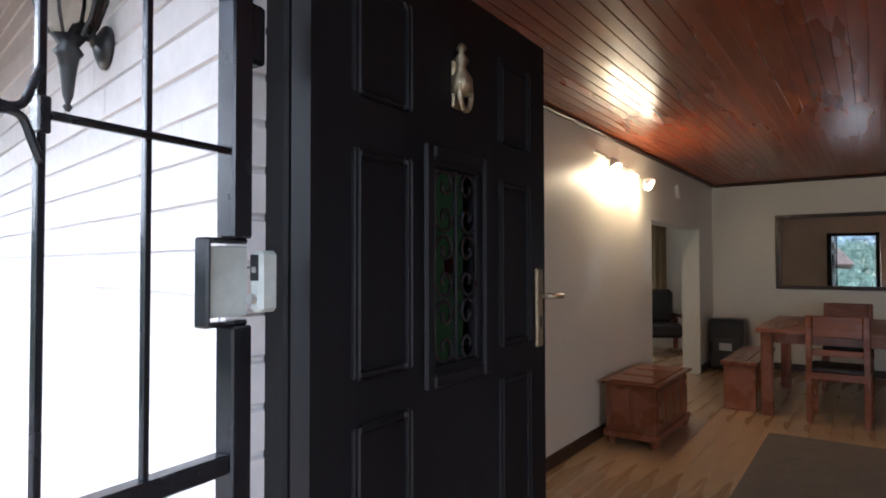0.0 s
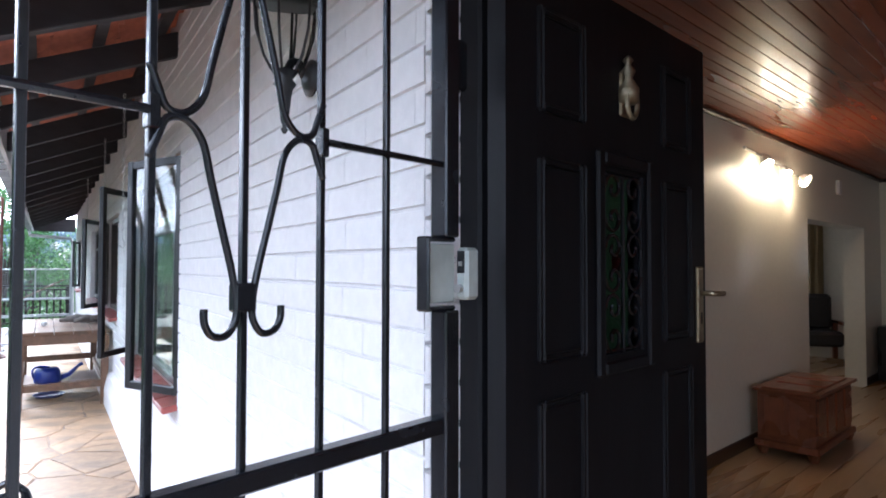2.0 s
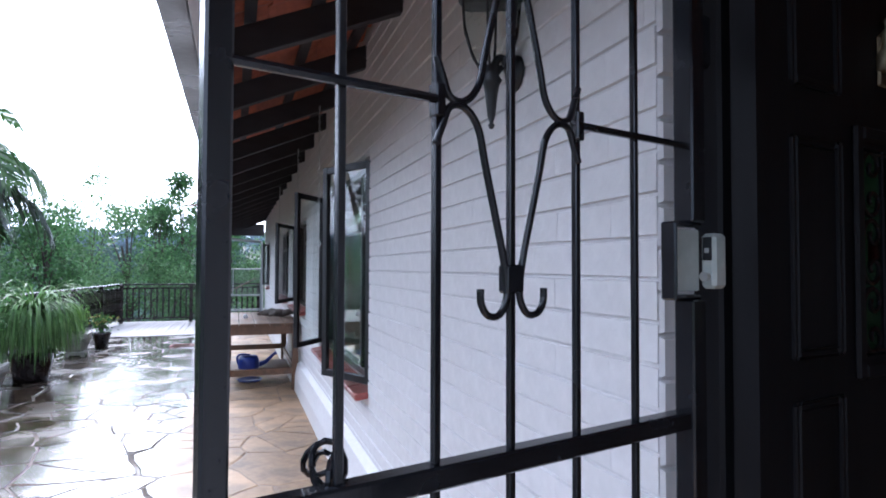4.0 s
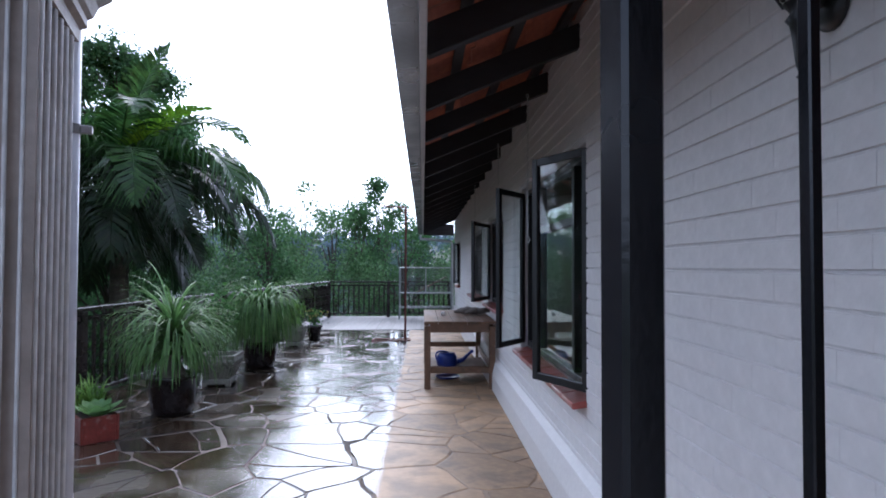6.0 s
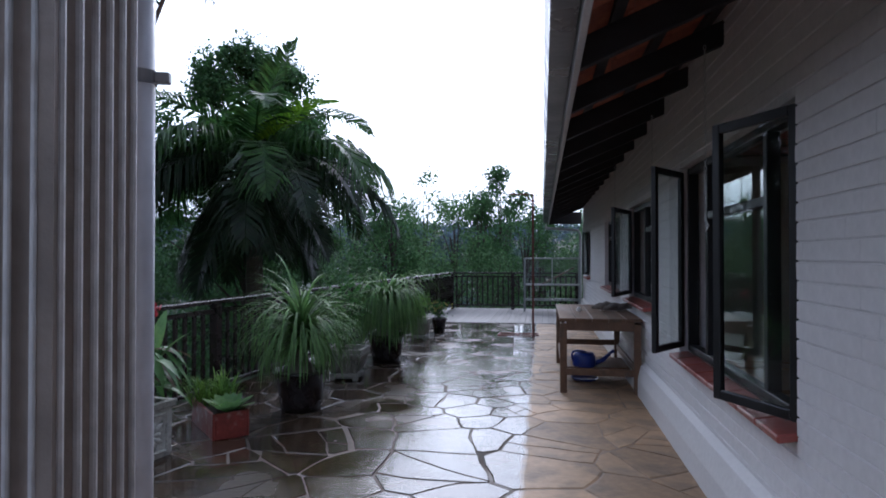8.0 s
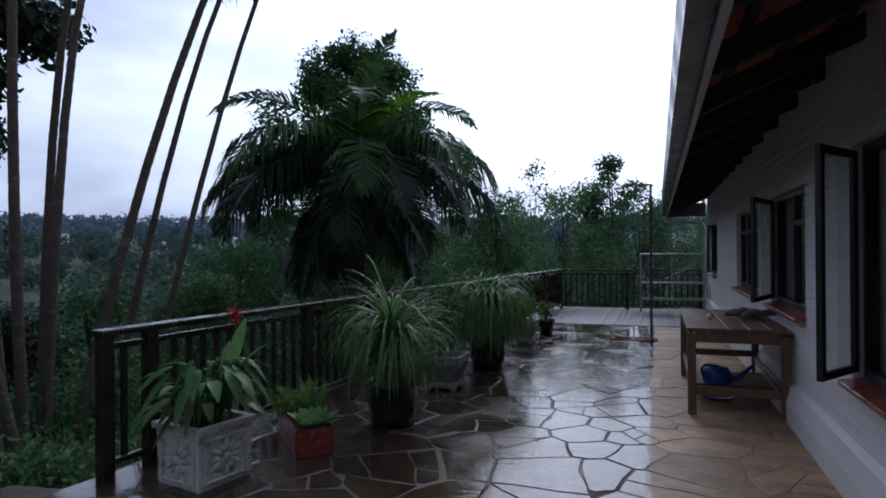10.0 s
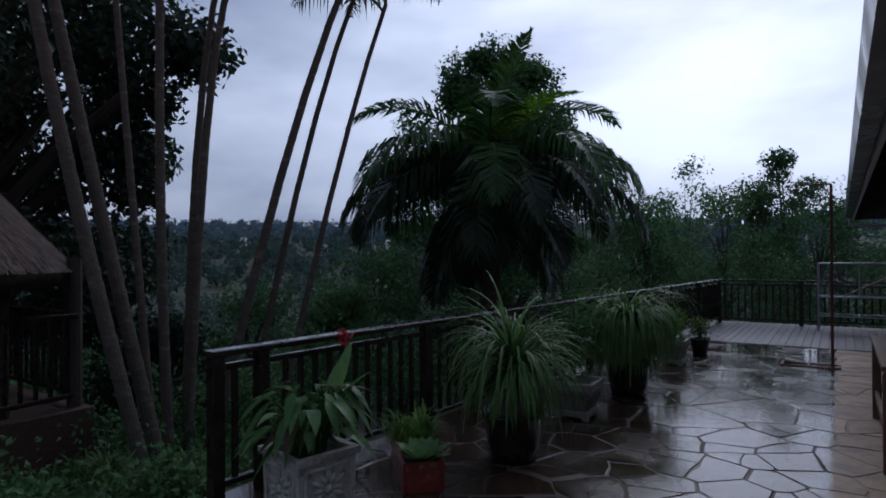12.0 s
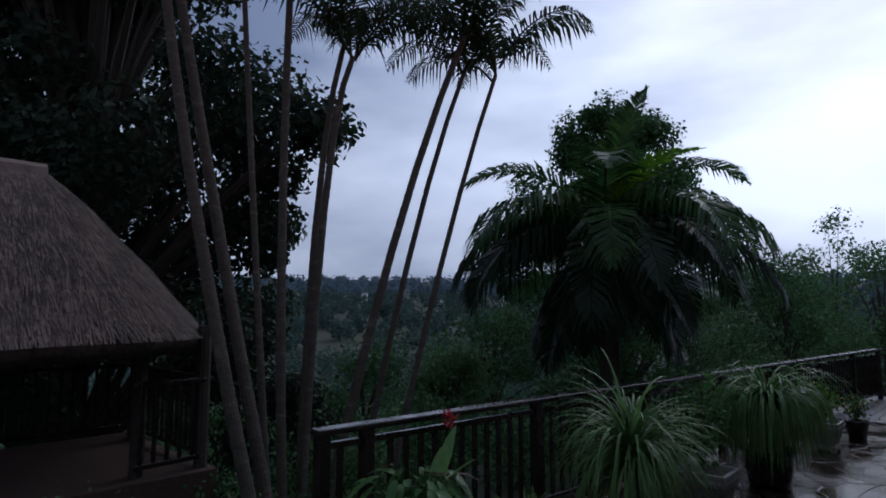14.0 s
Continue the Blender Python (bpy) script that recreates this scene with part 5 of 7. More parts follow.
dw = thing("driftwood", 0.24, 8.45, 0.768, 20, "gnarled piece of grey driftwood on the table", "driftwood")
for k in range(5):
    a = k * 1.3
    bm = bmesh.new()
    tube(bm, [(-0.24 + 0.06 * k, 0.05 * math.sin(a * 2), 0.04 + 0.01 * math.cos(a)), (-0.12 + 0.06 * k, 0.07 * math.cos(a), 0.06 + 0.02 * math.sin(a)), (0.0 + 0.05 * k, 0.04 * math.sin(a), 0.045 + 0.015 * k * 0.4), (0.09 + 0.04 * k, 0.05 * math.cos(a * 1.7), 0.04)], [0.018, 0.04, 0.036, 0.012], 8)
    part("branch", bm, M["driftwood"], dw, "", True)
bb = thing("ball", -0.14, 8.3, 0.768, 0, "small white ball on the table", "ball")
part("shell", lathe([(0.001, 0), (0.02, 0.006), (0.03, 0.03), (0.02, 0.054), (0.001, 0.06)], 14), M["white"], bb, "", True)

can = thing("watering_can", -0.1, 8.05, 0.195, 12, "blue plastic watering can on the table shelf", "watering can")
part("body", lathe([(0.115, 0), (0.125, 0.02), (0.12, 0.11), (0.1, 0.15), (0.07, 0.155)], 20), M["blue"], can, "", True)
part("spout", tb([(0.1, 0, 0.03), (0.2, 0, 0.06), (0.3, 0, 0.15), (0.33, 0, 0.165)], [0.03, 0.024, 0.016, 0.022], 10), M["blue"], can, "", True)
part("handle", tb(bend((-0.11, 0, 0.04), (-0.2, 0, 0.22), (0.02, 0, 0.155), 8), 0.012, 8), M["blue"], can, "", True)
tr2 = thing("blue_saucer", -0.08, 8.3, 0.0, 0, "flat blue plastic saucer under the table", "saucer")
part("saucer", lathe([(0.13, 0), (0.15, 0.025), (0.155, 0.025), (0.135, 0.006)], 20), M["blue"], tr2, "", True)

# ---- rusty washing-line pole with its flat foot ----
po = thing("line_pole", -0.72, 12.1, 0.005, 0, "rust red steel pole on a flat ladder foot", "pole")
part("upright", tb([(0, 0, 0), (0, 0, 2.5)], 0.02, 10), M["rust"], po)
part("arm", tb([(0, 0, 2.5), (-0.42, -0.1, 2.5)], 0.012, 8), M["rust"], po)
part("brace", tb([(0, 0, 2.36), (-0.14, -0.04, 2.495)], 0.009, 6), M["rust"], po)
for y in (-0.14, 0.14):
    part("foot_bar", bx(-0.62, y - 0.016, 0, 0.1, y + 0.016, 0.018, 0.003), M["rust"], po)
for x in (-0.6, -0.28, 0.08):
    part("foot_rung", bx(x - 0.016, -0.123, 0.001, x + 0.016, 0.123, 0.019, 0.003), M["rust"], po)

# ---- wire cage by the deck railing ----
cg = thing("wire_cage", -0.32, 16.75, 0.008, 0, "galvanised tube and wire mesh cage on the deck", "cage")
for x in (-0.68, 0.68):
    for y in (-0.25, 0.25):
        part("upright", tb([(x, y, 0), (x, y, 1.34)], 0.018, 8), M["galv"], cg)
for z in (0.3, 0.68, 1.34):
    for y in (-0.25, 0.25):
        part("tube", tb([(-0.68, y, z), (0.68, y, z)], 0.015, 8), M["galv"], cg)
    for x in (-0.68, 0.0, 0.68):
        part("tube", tb([(x, -0.25, z), (x, 0.25, z)], 0.013, 8), M["galv"], cg)
part("tube", tb([(0, -0.25, 0.68), (0, -0.25, 1.34)], 0.013, 8), M["galv"], cg)
bm = bmesh.new()
for k in range(34):
    x = -0.66 + k * 0.04
    tube(bm, [(x, -0.25, 0.7), (x, -0.25, 1.33)], 0.0022, 4)
for k in range(16):
    z = 0.71 + k * 0.04
    tube(bm, [(-0.67, -0.252, z), (0.67, -0.252, z)], 0.0022, 4)
part("wire_mesh", bm, M["mesh"], cg)
part("floor_panel", bx(-0.67, -0.24, 0.66, 0.67, 0.24, 0.675), M["mesh"], cg)
pk = thing("plank", -0.2, 16.75, 0.69, 0, "plank leaning inside the wire cage", "plank")
part("board", bx(-0.5, -0.08, 0, 0.5, 0.08, 0.03, 0.004, pose(0, 0, 0.18, 0, -28, 0)), M["bench"], pk)

# ---- living room furniture ----
def slats(parent, name, n, x0, x1, y0, y1, z0, z1, material, axis="x", gap=0.004):
    for k in range(n):
        if axis == "x":
            a, b = x0 + (x1 - x0) * k / n, x0 + (x1 - x0) * (k + 1) / n - gap
            part(name, bx(a, y0, z0, b, y1, z1, 0.004), material, parent)
        else:
            a, b = y0 + (y1 - y0) * k / n, y0 + (y1 - y0) * (k + 1) / n - gap
            part(name, bx(x0, a, z0, x1, b, z1, 0.004), material, parent)


FZ = INNER
ch = thing("wooden_chest", 4.46, 2.56, FZ, 10, "red-brown wooden blanket chest on bracket feet by the wall", "chest")
part("body", bx(-0.42, -0.18, 0.07, 0.42, 0.18, 0.425, 0.004), M["oiled"], ch)
lid = part("lid", bx(-0.46, -0.215, 0.427, 0.46, 0.2, 0.45, 0.006), M["oiled"], ch)
slats(lid, "lid_board", 3, -0.43, 0.44, -0.165, 0.15, 0.4505, 0.459, M["oiled"], gap=0.05)
part("plinth", bx(-0.445, -0.205, 0.05, 0.445, 0.195, 0.1, 0.008), M["oiled"], ch)
for sx in (-0.4, 0.4):
    for sy in (-0.16, 0.15):
        part("foot", lathe([(0.028, 0), (0.036, 0.03), (0.045, 0.05)], 8), M["oiled"], ch).location = (sx, sy, 0)
slats(ch, "front_panel", 4, -0.4, 0.43, -0.191, -0.179, 0.13, 0.40, M["oiled"], gap=0.035)
slats(ch, "side_panel", 2, -0.431, -0.419, -0.15, 0.165, 0.13, 0.40, M["oiled"], "y", 0.03)

ht = thing("gas_heater", 7.83, 3.2, FZ, 10, "black gas heater standing in the room corner", "heater")
part("case", bx(-0.17, -0.2, 0.03, 0.12, 0.18, 0.62, 0.012), M["heater"], ht)
part("grille_panel", bx(-0.178, -0.16, 0.12, -0.169, 0.14, 0.4, 0.004), M["leather"], ht)
part("label_plate", bx(-0.182, -0.07, 0.24, -0.177, 0.07, 0.33), M["fascia"], ht, "pale label plate")
for sy in (-0.16, 0.14):
    part("castor", tb([(-0.12, sy, 0.015), (-0.1, sy, 0.015)], 0.015, 8), M["heater"], ht)

dt = thing("dining_table", 6.51, 1.56, FZ, 10, "red-brown teak dining table", "table")
slats(dt, "top_board", 7, -0.78, 0.78, -0.95, 0.75, 0.705, 0.74, M["oiled"])
for sx in (-0.7, 0.7):
    for sy in (-0.87, 0.67):
        part("leg", bx(sx - 0.045, sy - 0.045, 0, sx + 0.045, sy + 0.045, 0.705, 0.005), M["oiled"], dt)
    part("apron", bx(sx - 0.012, -0.82, 0.62, sx + 0.012, 0.62, 0.705, 0.003), M["oiled"], dt)
for sy in (-0.87, 0.67):
    part("apron", bx(-0.655, sy - 0.012, 0.62, 0.655, sy + 0.012, 0.705, 0.003), M["oiled"], dt)

bn = thing("dining_bench", 6.24, 2.42, FZ, 10, "low teak bench beside the dining table", "bench")
slats(bn, "seat_board", 3, -0.6, 0.6, -0.15, 0.15, 0.4, 0.43, M["oiled"], "y")
for sx in (-0.52, 0.52):
    part("leg", bx(sx - 0.035, -0.13, 0, sx + 0.035, 0.13, 0.4, 0.005), M["oiled"], bn)


def dining_chair(x, y, rz):
    c = thing("dining_chair", x, y, FZ, rz, "red-brown teak dining chair with a dark seat", "chair", "chairs round the dining table")
    part("seat", bx(-0.21, -0.21, 0.42, 0.21, 0.21, 0.455, 0.01), M["leather"], c, "dark padded seat")
    part("seat_frame", bx(-0.22, -0.22, 0.36, 0.22, 0.22, 0.418, 0.004), M["oiled"], c)
    for sx in (-0.195, 0.195):
        part("leg", bx(sx - 0.022, 0.175, 0, sx + 0.022, 0.219, 0.36, 0.004), M["oiled"], c)
        part("back_leg", bx(sx - 0.022, -0.219, 0, sx + 0.022, -0.175, 0.87, 0.004), M["oiled"], c)
    part("backrest", bx(-0.172, -0.21, 0.70, 0.172, -0.185, 0.87, 0.006), M["oiled"], c)
    part("back_rail", bx(-0.172, -0.207, 0.55, 0.172, -0.187, 0.6, 0.004), M["oiled"], c)
    for sx in (-0.195, 0.195):
        part("stretcher", bx(sx - 0.012, -0.17, 0.16, sx + 0.012, 0.17, 0.19, 0.003), M["oiled"], c)
    return c


c0 = dining_chair(5.87, 1.60, -82)
copy_thing(c0, pose(7.42, 1.86, FZ, 0, 0, 100))
copy_thing(c0, pose(5.99, 0.98, FZ, 0, 0, -80))

# wall mirror
mirror_m = bpy.data.materials.new("silvered_mirror")
mirror_m.use_nodes = True
mirror_m.node_tree.nodes["Principled BSDF"].inputs["Metallic"].default_value = 1.0
mirror_m.node_tree.nodes["Principled BSDF"].inputs["Roughness"].default_value = 0.015
mirror_m.node_tree.nodes["Principled BSDF"].inputs["Base Color"].default_value = (0.8, 0.8, 0.78, 1)
mi = thing("wall_mirror", 0, 0, 0, 0, "wide dark-framed mirror on the end wall", "mirror")
mi.matrix_world = ROOM
for y0, y1, z0, z1 in ((-2.55, -0.72, 0.985, 1.03), (-2.55, -0.72, 1.83, 1.875), (-0.765, -0.72, 1.03, 1.83), (-2.55, -2.505, 1.03, 1.83)):
    part("frame", bx(-0.045, y0, z0, -0.003, y1, z1, 0.006), M["dark"], mi)
part("glass", bx(-0.02, -2.505, 1.03, -0.004, -0.765, 1.83), mirror_m, mi, "silvered mirror glass")

# three-spot lamp on the wall, lit
lp = thing("wall_spot_lamp", 0, 0, 0, 0, "three-spot wall lamp with lit bulbs", "lamp")
lp.matrix_world = ROOM @ pose(-3.68, 0, 2.05)
part("bar", tb([(-0.5, -0.05, 0.06), (0.5, -0.05, 0.0)], 0.012, 8), M["steel"], lp)
part("wall_plate", bx(-0.07, -0.03, -0.01, 0.07, -0.002, 0.08, 0.008), M["steel"], lp)
for k, x in enumerate((-0.3, 0.08, 0.5)):
    z = 0.045 - 0.065 * k * 0.5
    arm = part("arm", tb([(x, -0.05, z), (x + 0.02, -0.1, z - 0.03)], 0.008, 6), M["steel"], lp)
    sh = part("shade", lathe([(0.02, 0.0), (0.03, 0.02), (0.045, 0.07), (0.042, 0.07), (0.026, 0.02)], 14), M["white"], arm, "frosted glass shade", True)
    sh.matrix_local = pose(x + 0.02, -0.1, z - 0.03, 150 if k < 2 else 115, 20, 0)
    part("bulb", lathe([(0.001, 0), (0.026, 0.012), (0.034, 0.04), (0.02, 0.066), (0.001, 0.07)], 12), M["bulb"], arm, "lit bulb", True).matrix_local = pose(x + 0.03, -0.12, z - 0.11)
    li = bpy.data.lights.new("spot_bulb", "POINT")
    li.energy, li.color, li.shadow_soft_size = 0.42, (1.0, 0.78, 0.5), 0.035
    lo = new("spot_bulb", li)
    lo.matrix_world = ROOM @ pose(-3.68 + x + 0.03, -0.13, 2.05 + z - 0.13, -12, 0, 0)
sw = thing("wall_sensor", 0, 0, 0, 0, "small white sensor box on the wall", "sensor")
sw.matrix_world = ROOM @ pose(-1.75, 0, 1.98)
part("case", bx(-0.05, -0.035, 0, 0.05, -0.002, 0.14, 0.012), M["white"], sw)

rg_ = thing("rug", 4.48, 0.93, FZ + 0.001, 10, "brown woven rug on the board floor", "rug")
bm = bmesh.new()
box(bm, -0.95, -1.3, 0, 0.75, 0.85, 0.009, 0.003)
part("weave", bm, M["rug"], rg_)
vs, fs = [], []
for k in range(84):
    a = len(vs)
    x = -0.945 + k * 0.0201
    vs += [(x, -1.29, 0.0092), (x + 0.012, -1.29, 0.0092), (x + 0.012, 0.84, 0.0092), (x, 0.84, 0.0092), (x + 0.006, -1.29, 0.013), (x + 0.006, 0.84, 0.013)]
    fs += [(a, a + 4, a + 5, a + 3), (a + 4, a + 1, a + 2, a + 5)]
raw("ribs", vs, fs, M["rug"], rg_)

# back room: curtain and dark armchair
cu = thing("curtain", 0, 0, 0, 0, "ochre curtain drawn aside in the back room", "curtain")
cu.matrix_world = ROOM
bm = bmesh.new()
prof = [(1.3 + 0.035 * math.sin(k * 1.3), 0.93 + 0.02 * k) for k in range(26)]
a = [bm.verts.new((x, y, 0.25)) for x, y in prof]
b = [bm.verts.new((x, y, 2.2)) for x, y in prof]
for i in range(len(prof) - 1):
    bm.faces.new((a[i], a[i + 1], b[i + 1], b[i]))
bmesh.ops.solidify(bm, geom=bm.faces[:], thickness=0.004)
part("cloth", bm, M["curtain"], cu, "", True)
part("rod", tb([(1.3, 0.5, 2.22), (1.3, 2.2, 2.22)], 0.012, 8), M["dark"], cu)
ac = thing("armchair", 0, 0, 0, 0, "black leather armchair with wooden arms in the back room", "armchair")
ac.matrix_world = ROOM @ pose(0.85, 0.95, 0, 0, 0, -60)
part("seat", bx(-0.3, -0.3, 0.22, 0.3, 0.3, 0.42, 0.04), M["leather"], ac)
part("backrest", bx(-0.3, 0.22, 0.4, 0.3, 0.38, 0.9, 0.05), M["leather"], ac)
for sx in (-0.34, 0.34):
    part("arm", bx(sx - 0.04, -0.32, 0.5, sx + 0.04, 0.32, 0.54, 0.01), M["oiled"], ac)
    for sy in (-0.28, 0.28):
        part("leg", bx(sx - 0.03, sy - 0.03, 0, sx + 0.03, sy + 0.03, 0.5, 0.005), M["oiled"], ac)

# ---- palms ----
def frond(base, az, elev, length, droop, leaflets, leaflet_len, rng, width=0.03, hang=0.55):
    """One feather leaf: a curved midrib with narrow leaflets on both sides. Returns vertices and faces."""
    vs, fs = [], []
    base = Vector(base)
    out = Vector((math.cos(az), math.sin(az), 0))
    n = 14
    pts, e, p = [base.copy()], elev, base.copy()
    for i in range(n):
        d = out * math.cos(e) + Vector((0, 0, 1)) * math.sin(e)
        p = p + d * (length / n)
        pts.append(p.copy())
        e -= droop / n * (0.5 + i / n)
    # midrib
    for i, q in enumerate(pts):
        r = 0.022 * (1 - 0.85 * i / n) * min(1.4, length / 1.6)
        d = (pts[min(i + 1, n)] - pts[max(i - 1, 0)]).normalized()
        s = d.cross(Vector((0, 0, 1)))
        s = s.normalized() if s.length > 1e-4 else out.cross(Vector((0, 0, 1)))
        u = s.cross(d)
        vs += [q - s * r, q + u * r, q + s * r, q - u * r * 0.6]
    for i in range(n):
        for k in range(4):
            a, b = 4 * i + k, 4 * i + (k + 1) % 4
            fs.append((a, b, b + 4, a + 4))
    for k in range(leaflets):
        f = 0.1 + 0.9 * (k + 0.5) / leaflets
        i = min(n - 1, int(f * n))
        q = pts[i].lerp(pts[i + 1], f * n - i)
        d = (pts[i + 1] - pts[i]).normalized()
        s0 = d.cross(Vector((0, 0, 1)))
        s0 = s0.normalized() if s0.length > 1e-4 else out.cross(Vector((0, 0, 1)))
        u = s0.cross(d)
        ll = leaflet_len * (math.sin(math.pi * min(1.0, 0.18 + f * 0.86)) ** 0.6 + 0.12) * rng.uniform(0.85, 1.1)
        for sd in (-1, 1):
            dirv = (s0 * sd * 0.85 + d * rng.uniform(0.45, 0.75) + u * rng.uniform(0.2, 0.4)).normalized()
            tip = q + dirv * ll + Vector((0, 0, -hang * ll * rng.uniform(0.6, 1.2)))
            mid = q + dirv * ll * 0.55 + Vector((0, 0, -hang * ll * 0.16))
            wv = d * width * 0.5
            b = len(vs)
            vs += [q - wv * 0.6, q + wv * 0.6, mid - wv, mid + wv, tip]
            fs += [(b, b + 1, b + 3, b + 2), (b + 2, b + 3, b + 4)]
    return vs, fs


def feather_palm(name, x, y, z0, trunk_pts, trunk_r, crown, fronds, seed, label, mats, group=""):
    rg = random.Random(seed)
    t = thing(name, x, y, z0, 0, label, "palm", group)
    bm = bmesh.new()
    path = [Vector(q) for q in trunk_pts]
    dense, rad = [], []
    segs = len(path) - 1
    for i in range(segs * 14 + 1):
        f = i / (segs * 14)
        j = min(segs - 1, int(f * segs))
        q = path[j].lerp(path[j + 1], f * segs - j)
        dense.append(q)
        rad.append((trunk_r[0] + (trunk_r[1] - trunk_r[0]) * f) * (1.0 + (0.045 if i % 2 else -0.02)))
    tube(bm, dense, rad, 12)
    part("trunk", bm, M["trunk"], t, "ringed palm trunk")
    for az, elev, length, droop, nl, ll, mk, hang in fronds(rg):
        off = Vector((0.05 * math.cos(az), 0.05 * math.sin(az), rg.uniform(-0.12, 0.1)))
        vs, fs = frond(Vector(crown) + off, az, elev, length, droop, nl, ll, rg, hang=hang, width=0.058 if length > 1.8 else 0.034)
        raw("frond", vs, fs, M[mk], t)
    return t


def big_fronds(rg):
    out = []
    def tier(n, az0, e0, e1, length, d0, d1, ll, mk, hang):
        for k in range(n):
            out.append((az0 + k * 6.283 / n + rg.uniform(-0.16, 0.16), rg.uniform(e0, e1), length * rg.uniform(0.92, 1.08), rg.uniform(d0, d1), 74, ll, mk, hang))
    # lower two tiers: shade under the crown is put into a darker green
    tier(9, 0.3, -0.9, -0.5, 2.8, 0.5, 0.9, 0.7, "palm_shaded", 0.8)       # hanging skirt
    tier(12, 0.78, 0.0, 0.25, 3.3, 1.6, 1.9, 0.82, "palm_shaded", 0.95)
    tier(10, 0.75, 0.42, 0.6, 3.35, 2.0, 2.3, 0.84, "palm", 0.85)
    for az, e, ln in ((0.7, 1.0, 3.1), (3.98, 0.95, 3.15), (5.25, 0.9, 2.9), (2.35, 0.95, 2.8)):
        out.append((az, e, ln, 1.95, 74, 0.74, "palm", 0.42))
    for az, e in ((0.45, 1.12), (5.95, 0.98)):
        out.append((az, e, 2.3, 1.25, 50, 0.5, "palm_new", 0.3))
    out.append((6.0, 1.46, 2.7, 0.8, 60, 0.62, "palm", 0.25))            # young spear leaf
    return out


BPX, BPY = -6.2, 12.43
feather_palm("feather_palm", BPX, BPY, -1.4, [(0, 0, -0.3), (0.03, 0, 2.2), (0, 0.02, 4.65)], (0.2, 0.13), (0, 0, 4.6), big_fronds, 31, "large feather palm with a dense arching crown", None)


def slim_fronds(rg):
    out = []
    for k in range(6):
        out.append((k * 1.05 + rg.uniform(-0.3, 0.3), rg.uniform(0.85, 1.35), rg.uniform(1.3, 1.65), rg.uniform(1.7, 2.3), 30, 0.36, "areca", 1.0))
    return out


GZ = -1.15
SLIM = [  # foot, middle, top of each slender stem, radius at the foot
    ((-5.70, 5.55), (-6.08, 4.90, 2.0), (-6.27, 4.42, 4.9), 0.085),
    ((-5.85, 5.75), (-6.18, 5.12, 2.1), (-6.42, 4.58, 5.1), 0.085),
    ((-6.10, 5.70), (-6.24, 5.46, 2.3), (-6.36, 5.25, 5.6), 0.05),
    ((-6.22, 5.90), (-6.28, 5.79, 1.9), (-6.27, 5.80, 5.6), 0.07),
    ((-6.32, 6.08), (-6.22, 6.26, 2.8), (-6.05, 6.50, 4.5), 0.062),
    ((-6.50, 6.20), (-6.44, 6.30, 2.6), (-6.26, 6.53, 4.75), 0.06),
    ((-6.45, 6.30), (-5.90, 6.98, 2.4), (-5.31, 7.58, 4.85), 0.072),
    ((-6.50, 6.80), (-6.00, 7.33, 2.3), (-5.50, 7.82, 4.6), 0.055),
    ((-6.30, 7.05), (-5.73, 7.60, 2.2), (-5.22, 8.06, 4.5), 0.052),
]
for i, (ft, mid, top, r) in enumerate(SLIM):
    x, y = ft
    rel = [(0, 0, -0.2), (mid[0] - x, mid[1] - y, mid[2] - GZ), (top[0] - x, top[1] - y, top[2] + 0.12 - GZ)]
    cv = bend(rel[0], [2 * rel[1][k] - 0.5 * rel[0][k] - 0.5 * rel[2][k] for k in range(3)], rel[2], 6)
    feather_palm("slender_palm", x, y, GZ, cv, (r * 0.8, r * 0.5), rel[2], slim_fronds, 50 + i, "tall slender ringed palm stem with a small crown", None, "slender palm clump")


# ---- broadleaf trees ----
def leaf_tree(name, x, y, z0, height, spread, n, size, mk, seed, label, crown_from=0.35, blobs=16, trunk_r=0.14, squash=0.8, clump=1.0):
    rg = random.Random(seed)
    t = thing(name, x, y, z0, 0, label, "tree")
    bm = bmesh.new()
    top = Vector((rg.uniform(-0.1, 0.1) * spread, rg.uniform(-0.1, 0.1) * spread, height * 0.8))
    spine = bend((0, 0, -0.3), (0.1 * spread * rg.uniform(-1, 1), 0.1 * spread * rg.uniform(-1, 1), height * 0.4), top, 6)
    tube(bm, spine, [trunk_r * (1 - 0.12 * i) for i in range(7)], 8)
    part("trunk", bm, M["bark"], t)
    pts, outs = [], []
    for b in range(blobs):
        a = rg.uniform(0, 6.28)
        f = rg.uniform(crown_from, 1.0)
        r = spread * 0.5 * rg.uniform(0.25, 1.0) * math.sin(math.pi * min(0.97, (f - crown_from) / (1 - crown_from) * 0.8 + 0.2)) ** 0.6
        c = Vector((r * math.cos(a), r * math.sin(a), f * height))
        st = spine[min(6, max(1, int(f * 5)))]
        bl = bmesh.new()
        tube(bl, bend(st, st.lerp(c, 0.5) + Vector((0, 0, 0.08 * height)), c, 4), [trunk_r * 0.4, trunk_r * 0.3, trunk_r * 0.2, trunk_r * 0.12, trunk_r * 0.05], 5)
        part("limb", bl, M["bark"], t)
        br = spread * rg.uniform(0.12, 0.24) * clump
        for k in range(n // blobs):
            d = Vector((rg.gauss(0, 1), rg.gauss(0, 1), rg.gauss(0, 1))).normalized()
            rr = br * (rg.random() ** 0.35) * rg.uniform(0.8, 1.05)
            pts.append(c + Vector((d.x * rr, d.y * rr, d.z * rr * squash)))
            outs.append(d)
    leaf_cloud("crown", pts, size, M[mk], t, rng=rg, outs=outs, hold=1.1)
    return t


